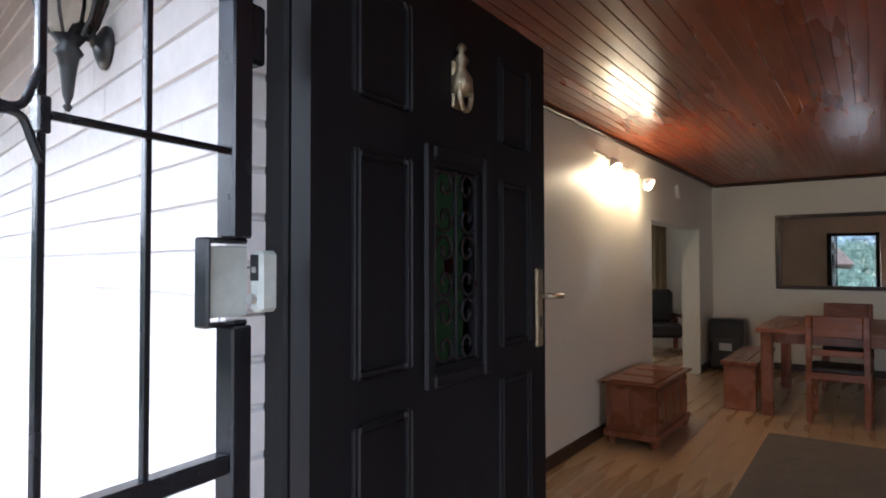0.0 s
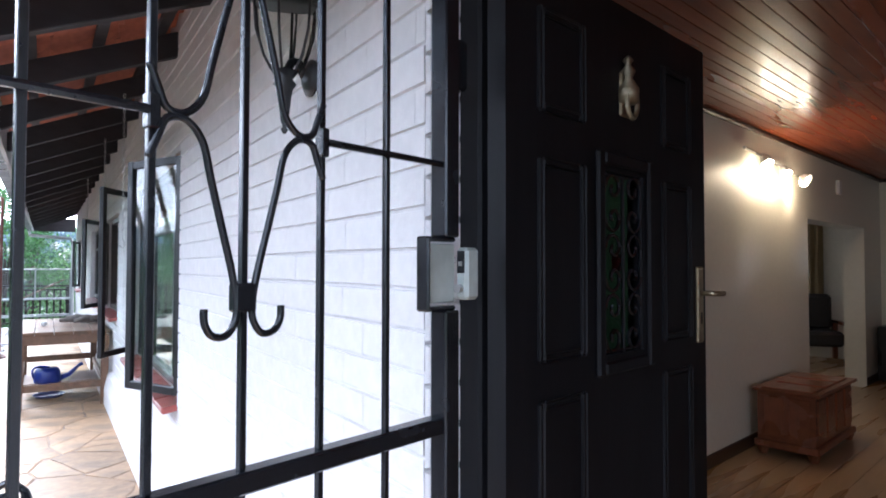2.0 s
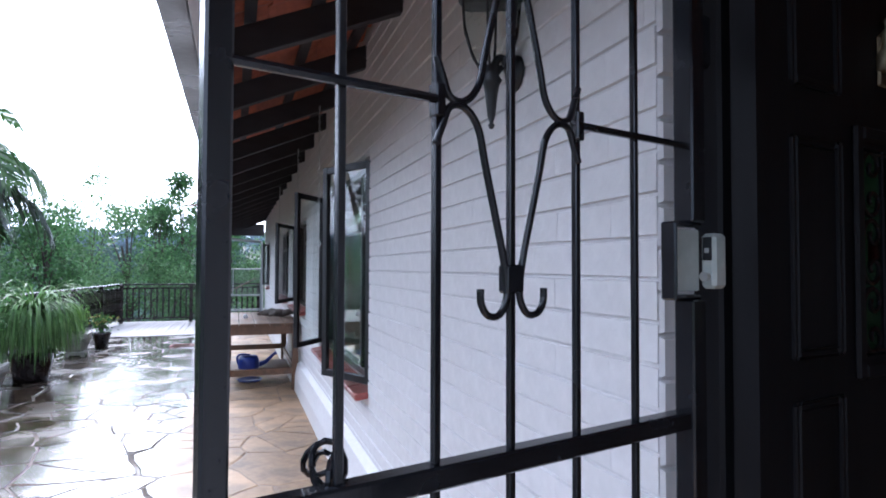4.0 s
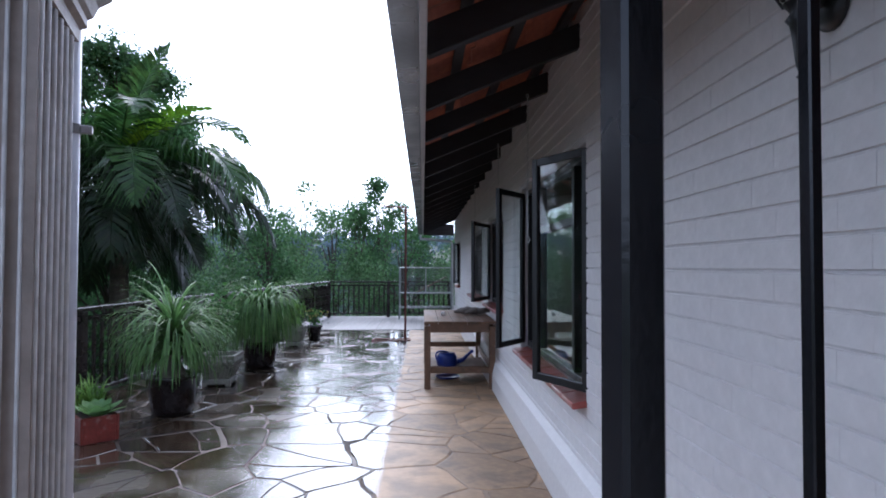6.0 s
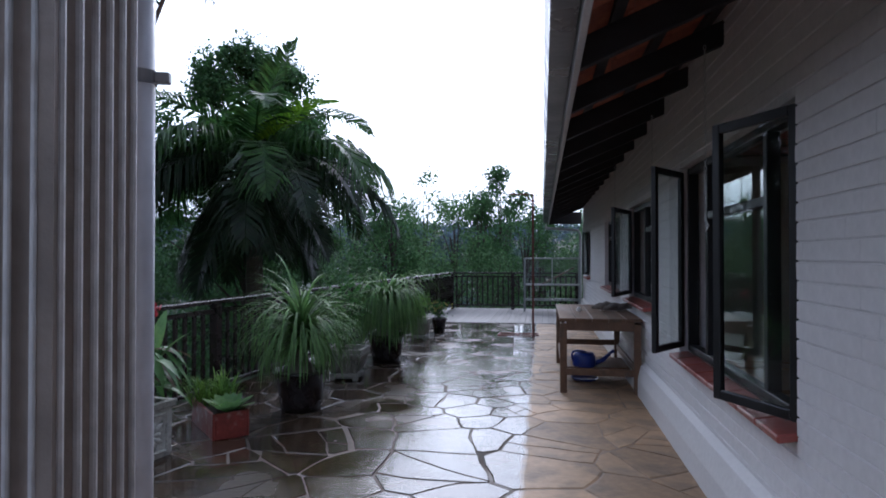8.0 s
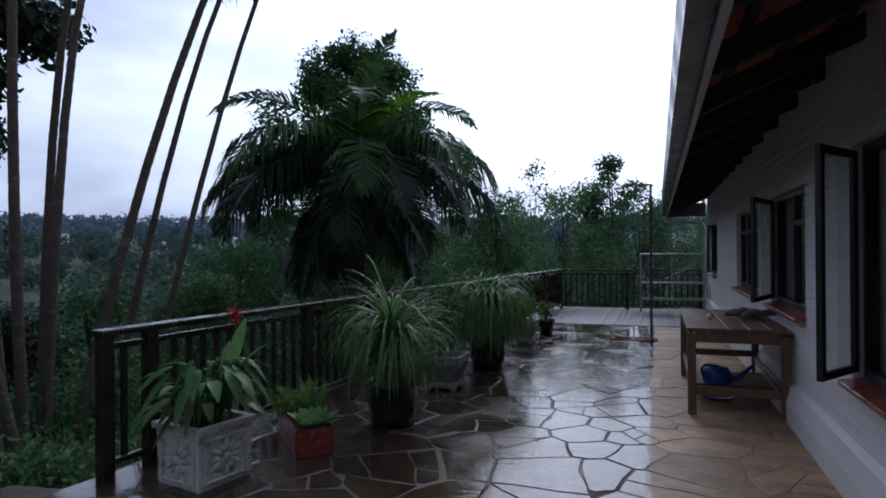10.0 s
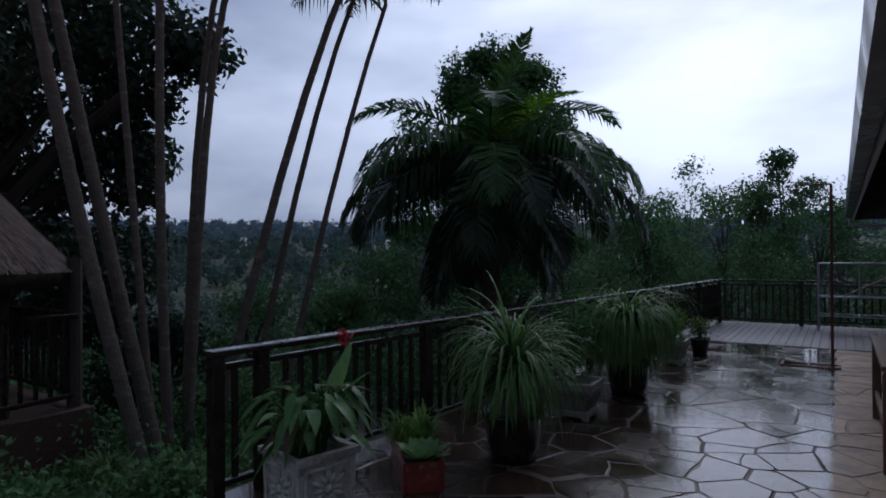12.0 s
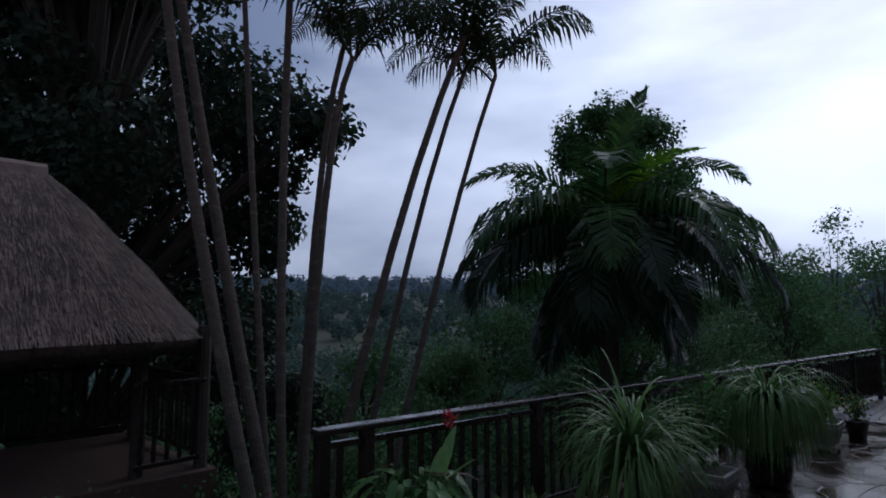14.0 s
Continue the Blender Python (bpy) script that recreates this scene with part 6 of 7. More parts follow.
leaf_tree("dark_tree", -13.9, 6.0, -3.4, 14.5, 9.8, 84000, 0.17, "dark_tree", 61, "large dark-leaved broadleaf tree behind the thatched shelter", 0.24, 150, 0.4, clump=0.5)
leaf_tree("round_tree", -10.9, 21.4, -5.0, 13.6, 8.0, 48000, 0.14, "mid_tree", 62, "round-crowned tree behind the feather palm", 0.3, 80, 0.2, clump=0.58)
leaf_tree("shaggy_tree", -2.35, 27.6, -5.0, 10.0, 3.4, 9000, 0.13, "mid_tree", 63, "tall shaggy tree beyond the deck", 0.3, 26, 0.16)
leaf_tree("wispy_tree", -6.0, 29.0, -5.0, 10.2, 3.4, 1800, 0.13, "light_tree", 64, "thin wispy tree beyond the deck", 0.55, 14, 0.1)
leaf_tree("wispy_tree", -8.6, 27.0, -5.0, 8.6, 3.6, 2000, 0.13, "light_tree", 65, "thin wispy tree beyond the deck", 0.5, 14, 0.1)
leaf_tree("slim_tree", -0.5, 31.0, -5.0, 8.9, 1.9, 2600, 0.13, "mid_tree", 66, "slim tree beyond the deck", 0.5, 12, 0.12)
rt = random.Random(77)
for i, (x, y, h, s, mk) in enumerate([(-3.6, 22.5, 5.4, 4.2, "light_tree"), (-1.2, 23.5, 5.6, 4.4, "mid_tree"), (1.4, 23.0, 5.2, 4.2, "light_tree"), (-5.8, 24.0, 5.8, 4.6, "light_tree"), (-3.0, 25.5, 6.6, 4.2, "mid_tree"),
                                      (-8.4, 22.0, 4.8, 4.4, "light_tree"), (-9.5, 18.5, 4.2, 4.2, "mid_tree"), (3.4, 25.5, 6.0, 4.0, "light_tree"), (-11.5, 15.5, 4.2, 4.6, "mid_tree"), (-12.5, 12.0, 3.6, 4.4, "mid_tree"),
                                      (-10.0, 12.5, 2.9, 3.4, "light_tree"), (-7.6, 15.0, 4.2, 3.2, "mid_tree"), (-15.0, 19.0, 4.8, 5.0, "mid_tree"), (-11.0, 9.0, 2.8, 3.2, "dark_tree"), (-17.0, 14.0, 4.2, 5.0, "dark_tree"),
                                      (-5.2, 18.8, 4.2, 3.6, "mid_tree"), (-16.0, 10.0, 4.4, 4.4, "mid_tree"), (-13.5, 24.0, 5.2, 5.4, "mid_tree"), (-20.0, 9.5, 5.0, 5.0, "dark_tree")]):
    leaf_tree("garden_tree", x, y, ground_z(x, y) - 0.1, h, s, 7500, 0.105, mk, 80 + i, "bushy green tree on the slope below the terrace", 0.08, 26, 0.1)

# bushes and undergrowth close to the terrace edge
for i, (x, y, w, h, mk) in enumerate([(-5.0, 5.2, 0.9, 0.75, "light_tree"), (-5.3, 4.4, 1.0, 0.6, "light_tree"), (-6.6, 7.0, 1.4, 1.2, "light_tree"), (-5.4, 8.6, 1.6, 1.5, "mid_tree"), (-6.9, 6.0, 1.3, 1.1, "mid_tree"), (-7.4, 8.4, 1.8, 1.7, "mid_tree"),
                                      (-4.9, 10.6, 1.5, 1.5, "bush"), (-4.4, 13.0, 1.6, 1.7, "mid_tree"), (-4.3, 15.6, 1.6, 1.6, "light_tree"), (-5.9, 10.4, 1.5, 1.4, "dark_tree"), (-8.4, 10.2, 1.8, 1.9, "mid_tree"), (-6.2, 4.0, 1.2, 0.8, "light_tree"),
                                      (-2.2, 19.0, 2.2, 2.2, "mid_tree"), (0.6, 19.2, 2.2, 2.2, "light_tree"), (-4.0, 19.6, 2.2, 2.4, "mid_tree"), (2.0, 20.0, 2.0, 2.6, "light_tree")]):
    h = h * 0.62 if x > -7.5 and y < 12 else h
    bush("garden_bush", x, y, ground_z(x, y) - 0.05, w, h, 1800, 0.065, M[mk], 120 + i, "leafy green bush below the terrace edge", "bush", 10, 0.1)
vs, fs = [], []
for k in range(4200):
    x, y = rt.uniform(-8.0, -4.25), rt.uniform(2.0, 7.2)
    z = ground_z(x, y)
    a = rt.uniform(0, 6.28)
    l = rt.uniform(0.12, 0.3)
    o = Vector((x, y, z))
    blade(vs, fs, bend(o, o + Vector((0.05 * math.cos(a), 0.05 * math.sin(a), l)), o + Vector((l * math.cos(a) * 0.7, l * math.sin(a) * 0.7, l * 0.7)), 4), 0.02)
tagged(raw("grass_tufts", vs, fs, M["bush"]), "tufts of grass and ground cover beside the terrace", "grass", kind="stuff")


def spider_plant(x, y, n, l0, seed):
    rg = random.Random(seed)
    t = thing("spider_plant", x, y, ground_z(x, y), 0, "pale arching grass-leaved plant on the earth bank", "plant", "grass-leaved plants on the bank")
    vs, fs = [], []
    for k in range(n):
        a, l = rg.uniform(0, 6.28), l0 * rg.uniform(0.7, 1.2)
        e = rg.uniform(0.35, 1.0)
        o = Vector((rg.gauss(0, 0.03), rg.gauss(0, 0.03), 0))
        tip = o + Vector((l * e * math.cos(a), l * e * math.sin(a), l * (0.9 - 0.75 * e)))
        blade(vs, fs, bend(o, o + Vector((l * e * 0.35 * math.cos(a), l * e * 0.35 * math.sin(a), l * 0.8)), tip, 5), 0.02)
    raw("leaves", vs, fs, M["strap_pale"], t, "narrow pale green leaves")


for i, (x, y, n, l0) in enumerate(((-5.5, 5.55, 110, 0.42), (-5.62, 5.12, 110, 0.42), (-5.3, 4.8, 90, 0.38), (-6.2, 5.2, 90, 0.4), (-5.2, 6.1, 80, 0.35), (-6.1, 6.6, 80, 0.35))):
    spider_plant(x, y, n, l0, 300 + i)
vs, fs = [], []
for i in range(13):
    for j in range(13):
        x, y = -26 + i * 1.25, -1 + j * 1.4
        vs.append((x, y, ground_z(x, y) + 0.06))
for i in range(12):
    for j in range(12):
        fs.append((i * 13 + j, (i + 1) * 13 + j, (i + 1) * 13 + j + 1, i * 13 + j + 1))
tagged(raw("lawn", vs, fs, M["lawn"], smooth=True), "mown lawn beyond the shelter", "lawn", kind="structure")


# ---- woods of the valley and the far ridge ----
def woods(name, count, r0, r1, az0, az1, tree, leaves, size, mk, seed, label, squash=0.75):
    rg = random.Random(seed)
    pts, outs = [], []
    for k in range(count):
        a = math.radians(rg.uniform(az0, az1))
        r = math.sqrt(rg.uniform(r0 * r0, r1 * r1))
        x, y = -math.sin(a) * r, 8 + math.cos(a) * r
        z = min(ground_z(x, y), 55)
        h = tree * rg.uniform(0.6, 1.35)
        lobes = [(rg.gauss(0, 0.35) * h * 0.5, rg.gauss(0, 0.35) * h * 0.5, rg.uniform(0.25, 0.8) * h) for _ in range(5)]
        for q in range(leaves):
            lx, ly, lz = lobes[q % 5]
            d = Vector((rg.gauss(0, 1), rg.gauss(0, 1), rg.gauss(0, 1))).normalized()
            rr = h * 0.3 * rg.uniform(0.72, 1.05)
            pts.append((x + lx + d.x * rr, y + ly + d.y * rr, z + lz + d.z * squash * rr))
            outs.append(d)
    ob = leaf_cloud(name, pts, size, M[mk], None, rng=rg, normal_up=0.6, outs=outs, hold=2.4)
    return tagged(ob, label, "woods", kind="stuff")


woods("valley_woods", 170, 26, 60, -25, 115, 4.6, 520, 0.27, "mid_tree", 201, "dense green woods on the valley side")
# from here outward the haze is put into the leaf colour
woods("valley_woods", 330, 60, 140, -25, 115, 7.0, 240, 0.62, "haze_wood", 202, "woods across the valley, haze in their leaf colour")
woods("far_woods", 900, 140, 420, -25, 115, 9.0, 110, 1.6, "haze_wood", 203, "distant wooded hillside, haze in its leaf colour")
woods("far_ridge", 1100, 420, 950, -25, 115, 12.0, 50, 4.0, "haze_hill", 204, "wooded ridge on the skyline, blue-grey with painted haze")
for i, (az, r, w) in enumerate([(23, 160, 1.4), (45, 330, 2), (39, 380, 2), (52, 420, 2), (20, 190, 1.4)]):
    a = math.radians(az)
    x, y = -math.sin(a) * r, 8 + math.cos(a) * r
    z = ground_z(x, y) + 5
    hs = thing("far_house", x, y, z, rt.uniform(0, 90), "small pale house far across the valley", "house", "houses across the valley")
    part("wall", bx(-w, -w * 0.5, -6, w, w * 0.5, w * 0.45), M["white"], hs)
    bm = bmesh.new()
    q = [bm.verts.new(c) for c in ((-w * 1.05, -w * 0.6, w * 0.45), (w * 1.05, -w * 0.6, w * 0.45), (w * 1.05, w * 0.6, w * 0.45), (-w * 1.05, w * 0.6, w * 0.45), (-w, 0, w * 0.85), (w, 0, w * 0.85))]
    for f in ((0, 1, 5, 4), (2, 3, 4, 5), (0, 4, 3), (1, 2, 5), (3, 2, 1, 0)):
        bm.faces.new([q[i2] for i2 in f])
    part("roof", bm, M["fascia"], hs)

# ---- thatched shelter ----
gz = thing("thatched_shelter", -8.5, 3.0, -0.4, 0, "open garden shelter under a thick grass thatch roof", "shelter")
Y0, Y1 = -1.8, 1.0


def thatch_at(f, s):
    """Point on the roof: f runs from ridge (0) to eave (1), s once round the ridge line."""
    r = 0.14 + 1.68 * f ** 0.97
    z = 3.62 - 1.76 * (f ** 1.1) + 0.05 * noise.noise(Vector((s * 9, f * 4, 0)))
    per = 2 * (Y1 - Y0) + 2 * math.pi
    d = s * per
    L = Y1 - Y0
    if d < L:
        return Vector((r, Y0 + d, z)), Vector((1, 0, 0))
    if d < L + math.pi:
        a = d - L
        return Vector((r * math.cos(a), Y1 + r * math.sin(a), z)), Vector((math.cos(a), math.sin(a), 0))
    if d < 2 * L + math.pi:
        return Vector((-r, Y1 - (d - L - math.pi), z)), Vector((-1, 0, 0))
    a = d - 2 * L - math.pi
    return Vector((-r * math.cos(a), Y0 - r * math.sin(a), z)), Vector((-math.cos(a), -math.sin(a), 0))


NF, NS = 12, 72
vs = [tuple(thatch_at(i / NF, (j % NS) / NS)[0]) for i in range(NF + 1) for j in range(NS)]
fs = [(i * NS + j, (i + 1) * NS + j, (i + 1) * NS + (j + 1) % NS, i * NS + (j + 1) % NS) for i in range(NF) for j in range(NS)]
under = [(v[0] * 0.97, v[1] * 0.985, v[2] - 0.2) for v in vs]
nv = len(vs)
fs += [tuple(nv + k for k in f[::-1]) for f in fs]
fs += [(NF * NS + j, nv + NF * NS + j, nv + NF * NS + (j + 1) % NS, NF * NS + (j + 1) % NS) for j in range(NS)]
raw("thatch_body", vs + under, fs, M["thatch"], gz, "thick weathered thatch", True)
vs, fs = [], []
rs = random.Random(9)
for k in range(26000):
    f, s = rs.random() ** 0.6 * 1.0, rs.random()
    p, n = thatch_at(f, s)
    p2, _ = thatch_at(min(1.02, f + rs.uniform(0.04, 0.08)), s + rs.uniform(-0.002, 0.002))
    sd = n.cross(Vector((0, 0, 1))) * rs.uniform(0.003, 0.0065)
    o = n * rs.uniform(0.004, 0.03)
    b = len(vs)
    vs += [p - sd + n * 0.002, p + sd + n * 0.002, p2 + sd + o - Vector((0, 0, 0.012 * (f > 0.93))), p2 - sd + o - Vector((0, 0, 0.012 * (f > 0.93)))]
    fs.append((b, b + 1, b + 2, b + 3))
st = raw("thatch_straw", vs, fs, M["thatch"], gz)
st["kind"] = "stuff"
part("ridge_cap", tb([(0, Y0 - 0.1, 3.6), (0, Y1 + 0.1, 3.6)], 0.15, 10), M["thatch"], gz, "smooth ridge capping")
for x, y in ((1.05, 1.85), (1.12, 2.5), (-0.9, 2.5), (-1.1, -0.4), (1.15, -0.6), (1.1, -2.6), (-1.1, -2.6)):
    part("post", tb([(x, y, -0.6), (x, y, 1.95)], 0.075, 10), M["bark"], gz)
part("floor_slab", bx(-1.5, -3.2, -1.2, 1.3, 2.62, 0.4, 0.01), M["earth"], gz)


def shelter_rail(a, b):
    a, b = Vector(a), Vector(b)
    ang = math.degrees(math.atan2((b - a).y, (b - a).x))
    L = (b - a).length
    for z0, z1, wd in ((1.33, 1.38, 0.05), (0.5, 0.55, 0.025)):
        part("rail", bx(0, -wd, z0, L, wd, z1, 0.005), M["paint_rail"], gz).matrix_local = pose(a.x, a.y, 0, 0, 0, ang)
    k = 0.12
    m = None
    while k < L:
        if m is None:
            o = part("baluster", bx(-0.018, -0.018, 0.55, 0.018, 0.018, 1.33, 0.003), M["paint_rail"], gz)
            m = o.data
        else:
            o = new("baluster", m)
            o.parent = gz
        o.matrix_local = pose(a.x, a.y, 0, 0, 0, ang) @ pose(k, 0, 0)
        k += 0.14


shelter_rail((-1.35, -2.6, 0), (-1.3, 2.5, 0))
shelter_rail((-1.2, 2.55, 0), (1.15, 2.55, 0))
shelter_rail((1.15, 2.5, 0), (1.22, 1.75, 0))
cc = thing("plastic_chair", -8.35, 3.35, 0.0, 70, "dark purple chair with thin pale legs in the shelter", "chair")
part("seat", bx(-0.21, -0.21, 0.42, 0.21, 0.21, 0.45, 0.012), M["leather"], cc)
part("backrest", bx(-0.2, 0.19, 0.45, 0.2, 0.215, 0.86, 0.012), M["leather"], cc)
for sx in (-0.18, 0.18):
    for sy in (-0.18, 0.18):
        part("leg", tb([(sx, sy, 0.42), (sx * 1.15, sy * 1.15, 0)], 0.011, 6), M["galv"], cc)

# ---- bricks of the house front ----
BL, BH = 0.222, 0.0795
nb_parts = 0
sv, sf = [], []


def brick_mesh(l, h, t=0.0125, c=0.0036, e=0.0003):
    v = [(0, 0, 0), (0, l, 0), (0, l, h), (0, 0, h), (-t, e, c), (-t, l - e, c), (-t, l - e, h - c), (-t, e, h - c)]
    f = [(4, 7, 6, 5), (0, 4, 5, 1), (1, 5, 6, 2), (2, 6, 7, 3), (3, 7, 4, 0)]
    return v, f


brick_meshes = {}
rb = random.Random(5)
for row in range(int(2.72 / BH)):
    z = 0.28 + row * BH
    if z > 2.78:
        break
    row_a, row_b, row_d = rb.uniform(-0.05, 0.05), rb.uniform(-1.6, 1.6), rb.uniform(-0.001, 0.001)
    off = (row % 2) * BL / 2 + rb.uniform(-0.01, 0.01)
    spans = [(-5.5, Y_END)]
    for h in OPENINGS:
        zz0 = h[2] if h[2] == 0 else h[2] - 0.06
        if z + BH > zz0 and z < h[3]:
            new_s = []
            for a, b in spans:
                if h[0] < b and h[1] > a:
                    new_s += [(a, max(a, h[0])), (min(b, h[1]), b)]
                else:
                    new_s.append((a, b))
            spans = [s for s in new_s if s[1] - s[0] > 0.02]
    for a, b in spans:
        k = math.floor((a - off) / BL)
        while True:
            y0, y1 = max(a, off + k * BL), min(b, off + (k + 1) * BL)
            k += 1
            if y0 >= b - 1e-6:
                break
            if y1 - y0 < 0.03:
                continue
            l = y1 - y0 - 0.0005
            hh = BH - 0.0025 - rb.uniform(0, 0.002)
            m = pose(FX + 0.0125 + row_d + rb.uniform(-0.0004, 0.0004), y0 + 0.001, z + 0.0022 * noise.noise(Vector((y0 * 1.7, row * 3.3, 0))), row_a + rb.uniform(-0.1, 0.1), row_b + rb.uniform(-0.25, 0.25), 0)
            if 1.3 < y0 < 3.7 and 0.9 < z < 2.7 and nb_parts < 300:
                key = round(l, 2)
                if key not in brick_meshes:
                    me = bpy.data.meshes.new("brick")
                    v, f = brick_mesh(l, BH - 0.0035)
                    me.from_pydata(v, [], f)
                    me.materials.append(M["brick"])
                    brick_meshes[key] = me
                o = new("brick", brick_meshes[key])
                o.parent = facade
                o.matrix_local = m
                nb_parts += 1
            else:
                base = len(sv)
                v, f = brick_mesh(l, hh)
                sv += [tuple(m @ Vector(p)) for p in v]
                sf += [tuple(base + i for i in q) for q in f]
# bricks of the door reveal, facing the doorway
for row in range(26):
    z = 0.1 + row * BH
    if z + BH > DOOR_Z:
        break
    base = len(sv)
    for p in [(FX + 0.002, DOOR_Y1, z), (FX + 0.075, DOOR_Y1, z), (FX + 0.075, DOOR_Y1, z + BH - 0.006), (FX + 0.002, DOOR_Y1, z + BH - 0.006), (FX + 0.006, DOOR_Y1 - 0.012, z + 0.004), (FX + 0.075, DOOR_Y1 - 0.012, z + 0.004), (FX + 0.075, DOOR_Y1 - 0.012, z + BH - 0.01), (FX + 0.006, DOOR_Y1 - 0.012, z + BH - 0.01)]:
        sv.append(p)
    sf += [tuple(base + i for i in q) for q in ((4, 5, 6, 7), (0, 1, 5, 4), (2, 3, 7, 6), (3, 0, 4, 7), (1, 2, 6, 5))]
rest = raw("bricks", sv, sf, M["brick"], facade)
rest["kind"] = "stuff"

# ---- flagstones: irregular cells with open joints ----
rp = random.Random(11)
seeds = []
PX0, PX1, PY0, PY1 = -4.55, 0.40, -3.0, 13.93
weights = {}
while len(seeds) < 470:
    q = (rp.uniform(PX0 - 0.3, PX1 + 0.3), rp.uniform(PY0 - 0.3, PY1 + 0.3))
    big = rp.random() ** 2
    if all(math.hypot(q[0] - o[0], q[1] - o[1]) > 0.1 + 0.18 * big + 0.18 * weights[o] for o in seeds[-400:]):
        seeds.append(q)
        weights[q] = big


def clip_poly(poly, nx, ny, d):
    out = []
    for a, b in zip(poly, poly[1:] + poly[:1]):
        da, db = a[0] * nx + a[1] * ny - d, b[0] * nx + b[1] * ny - d
        if da <= 0:
            out.append(a)
        if da * db < 0:
            t = da / (da - db)
            out.append((a[0] + (b[0] - a[0]) * t, a[1] + (b[1] - a[1]) * t))
    return out


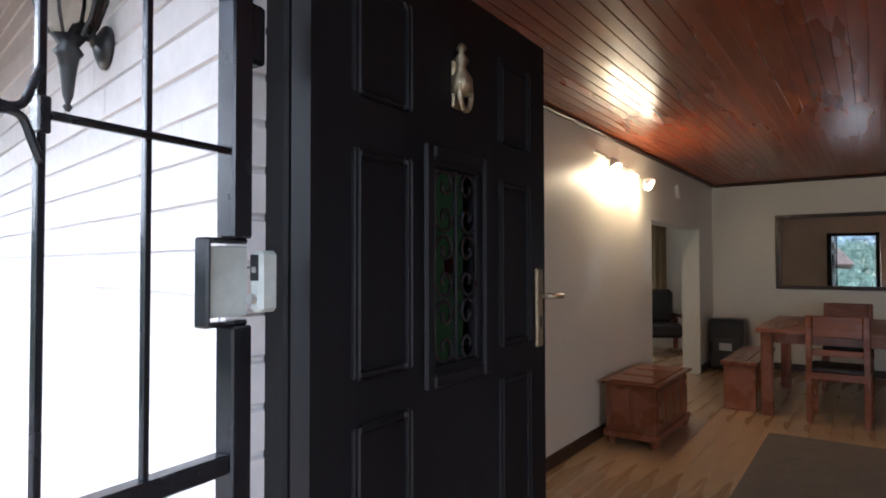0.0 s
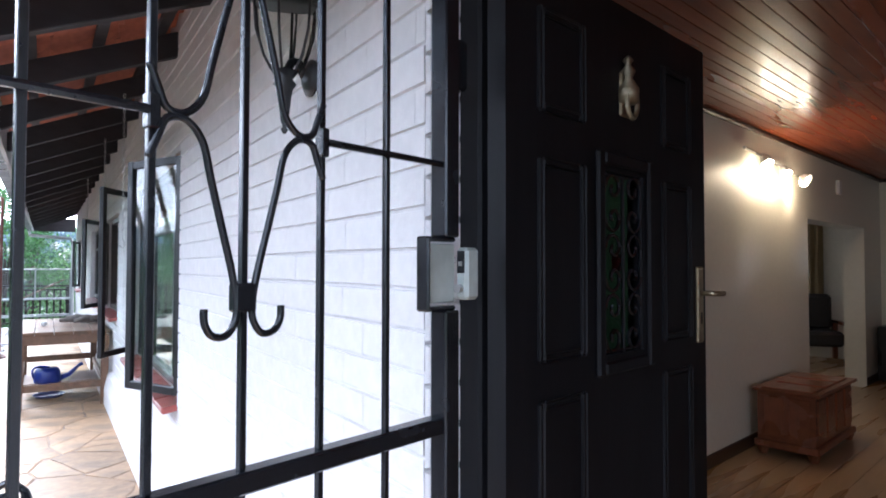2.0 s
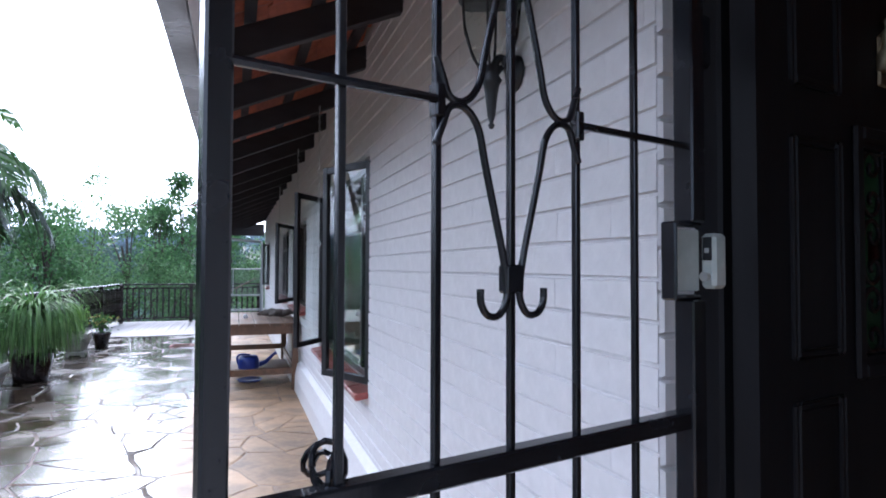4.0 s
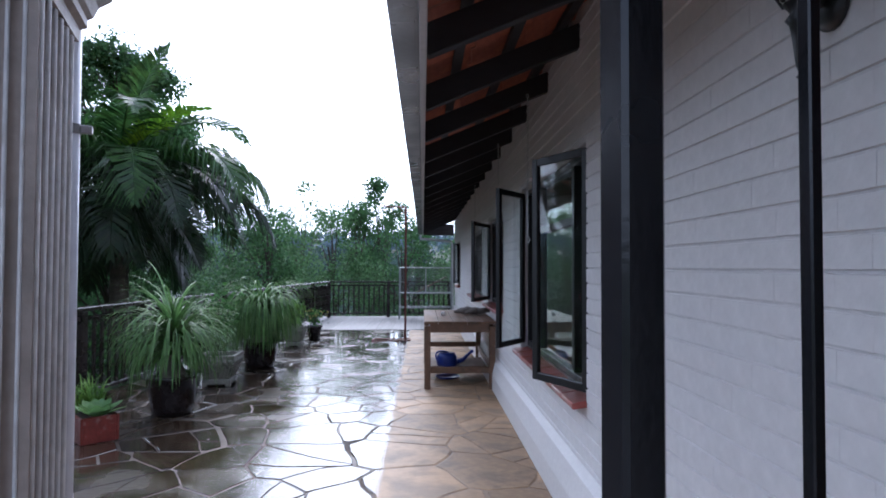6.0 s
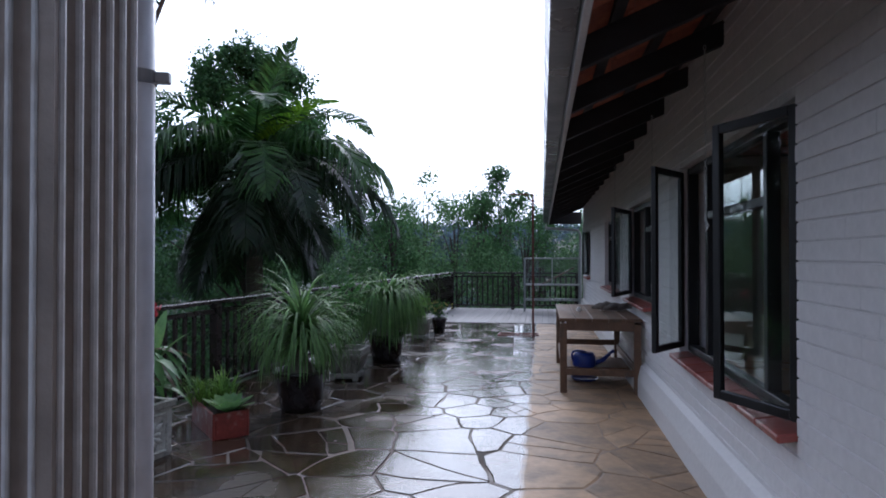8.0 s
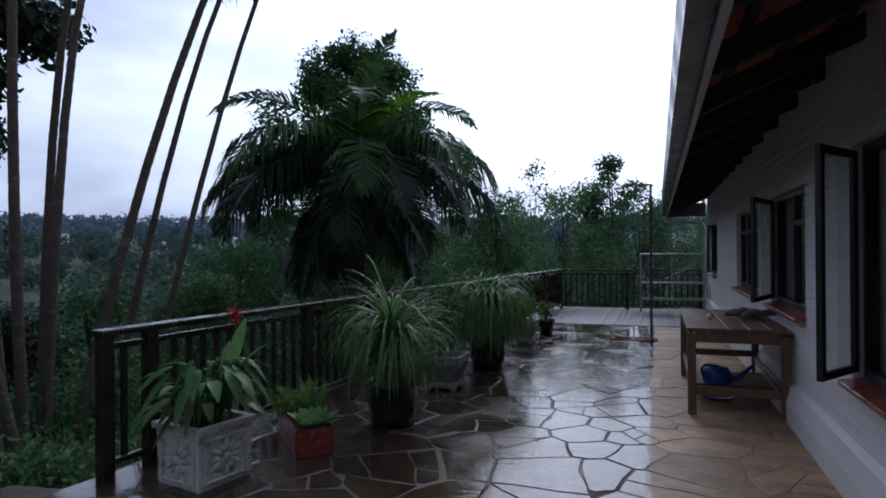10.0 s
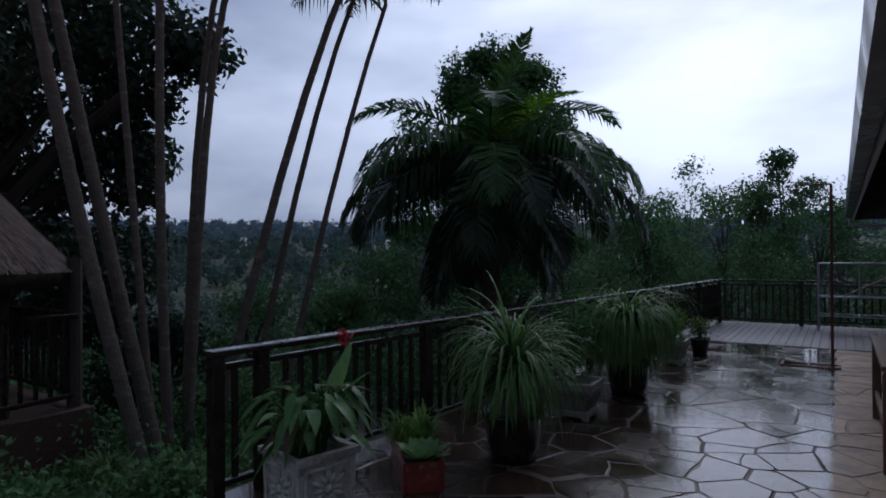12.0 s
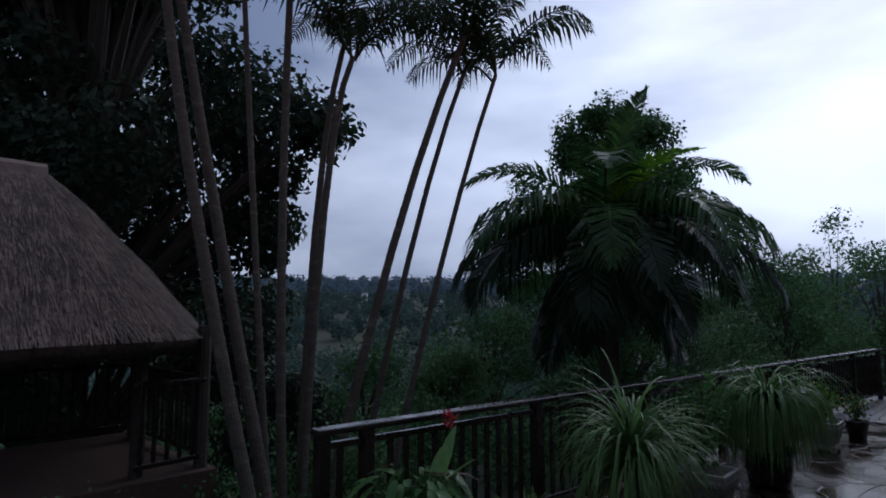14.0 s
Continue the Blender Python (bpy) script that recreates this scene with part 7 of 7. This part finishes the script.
paving = tagged(new("pavement"), "wet crazy-paved flagstone terrace", "terrace", kind="structure")
paving.empty_display_size = 0.05
n_stone = 0
sv, sf = [], []
for sx, sy in seeds:
    poly = [(PX0, PY0), (PX1, PY0), (PX1, PY1), (PX0, PY1)]
    for ox, oy in seeds:
        dx, dy = ox - sx, oy - sy
        dd = math.hypot(dx, dy)
        if 1e-6 < dd < 2.4:
            gap = 0.006 + 0.008 * noise.noise(Vector((3.1 * (sx + ox), 3.1 * (sy + oy), 3.0)))
            poly = clip_poly(poly, dx / dd, dy / dd, (sx * dx + sy * dy) / dd + dd / 2 + 0.11 * (weights[(sx, sy)] - weights[(ox, oy)]) - gap)
            if len(poly) < 3:
                break
    if len(poly) < 3:
        continue
    poly = clip_poly(poly, -0.9962, 0.0876, 0.9962 * 4.01 + 0.0876 * 4.65 + 0.11)
    if len(poly) < 3:
        continue
    # some stones are cracked or cut in two
    pieces = [poly]
    if rp.random() < 0.3:
        mx, my = sum(p[0] for p in poly) / len(poly) + rp.uniform(-0.06, 0.06), sum(p[1] for p in poly) / len(poly) + rp.uniform(-0.06, 0.06)
        an = rp.uniform(0, 6.28)
        cn, sn_ = math.cos(an), math.sin(an)
        dd = mx * cn + my * sn_
        g = rp.uniform(0.001, 0.008)
        pieces = [q for q in (clip_poly(poly, cn, sn_, dd - g), clip_poly(poly, -cn, -sn_, -dd - g)) if len(q) > 2]
    for poly in pieces:
        # break long edges so that stones have uneven outlines
        ring = []
        for a, b in zip(poly, poly[1:] + poly[:1]):
            ln = math.hypot(b[0] - a[0], b[1] - a[1])
            ring.append(a)
            k = int(ln / 0.14)
            for q in range(1, k):
                t = q / k
                px, py = a[0] + (b[0] - a[0]) * t, a[1] + (b[1] - a[1]) * t
                w = 0.018 * noise.noise(Vector((px * 7, py * 7, 1.0)))
                ring.append((px + w, py - w * 0.7))
        ring = [(a0 + 0.11 * noise.noise(Vector((a0 * 1.1, b0 * 1.1, 5.0))) + 0.03 * noise.noise(Vector((a0 * 4, b0 * 4, 8.0))), b0 + 0.11 * noise.noise(Vector((a0 * 1.1, b0 * 1.1, 9.0))) + 0.03 * noise.noise(Vector((a0 * 4, b0 * 4, 2.0)))) if a0 < PX1 - 0.01 else (a0, b0) for a0, b0 in ring]
        cx, cy = sum(p[0] for p in ring) / len(ring), sum(p[1] for p in ring) / len(ring)
        ring = [(p[0] - cx, p[1] - cy) for p in ring]
        area = abs(sum(a[0] * b[1] - a[1] * b[0] for a, b in zip(ring, ring[1:] + ring[:1]))) / 2
        if area < 0.008:
            continue
        n = len(ring)
        tx, ty = rp.uniform(-0.006, 0.006), rp.uniform(-0.006, 0.006)
        verts = [(x, y, -0.024) for x, y in ring] + [(x, y, -0.006 + x * tx + y * ty) for x, y in ring] + [(x * 0.965, y * 0.965, 0.0 + x * tx + y * ty) for x, y in ring]
        faces = [(i, (i + 1) % n, n + (i + 1) % n, n + i) for i in range(n)] + [(n + i, n + (i + 1) % n, 2 * n + (i + 1) % n, 2 * n + i) for i in range(n)] + [tuple(range(2 * n, 3 * n))]
        if cy > 2.6 and n_stone < 295:
            o = raw("flagstone", verts, faces, M["paving"], paving)
            o.location = (cx, cy, 0)
            n_stone += 1
        else:
            base = len(sv)
            sv += [(x + cx, y + cy, z) for x, y, z in verts]
            sf += [tuple(base + i for i in f) for f in faces]
if sv:
    rest = raw("flagstones", sv, sf, M["paving"], paving)
    rest["kind"] = "stuff"

# ---- deck boards at the terrace end ----
deck = tagged(new("deck"), "weathered grey timber deck", "deck", kind="structure")
deck.empty_display_size = 0.05
part("joist", bx(-3.25, 13.97, -0.3, 0.45, 17.5, -0.02), M["rafter"], deck)
bme = bx(0, 13.97, -0.018, 0.118, 17.5, 0.008, 0.003)
first = part("deck_board", bme, M["deck"], deck)
first.location = (-3.28, 0, 0)
for k in range(1, 30):
    o = new("deck_board", first.data)
    o.parent = deck
    o.location = (-3.28 + k * 0.124, rp.uniform(-0.004, 0.004), rp.uniform(-0.002, 0.002))

# ---- floor boards of the room: the nearest one by one ----
fl = tagged(new("floor"), "varnished pale pine board floor", "floor", kind="structure")
fl.empty_display_size = 0.05
fb = None
for k in range(48):
    if fb is None:
        o = part("floor_board", bx(-7.2, 0.0008, -0.018, 0, 0.1392, 0.0, 0.0012), M["planks"], fl)
        fb = o.data
    else:
        o = new("floor_board", fb)
        o.parent = fl
    o.matrix_local = ROOM @ pose(0, -0.14 * (k + 1), 0)
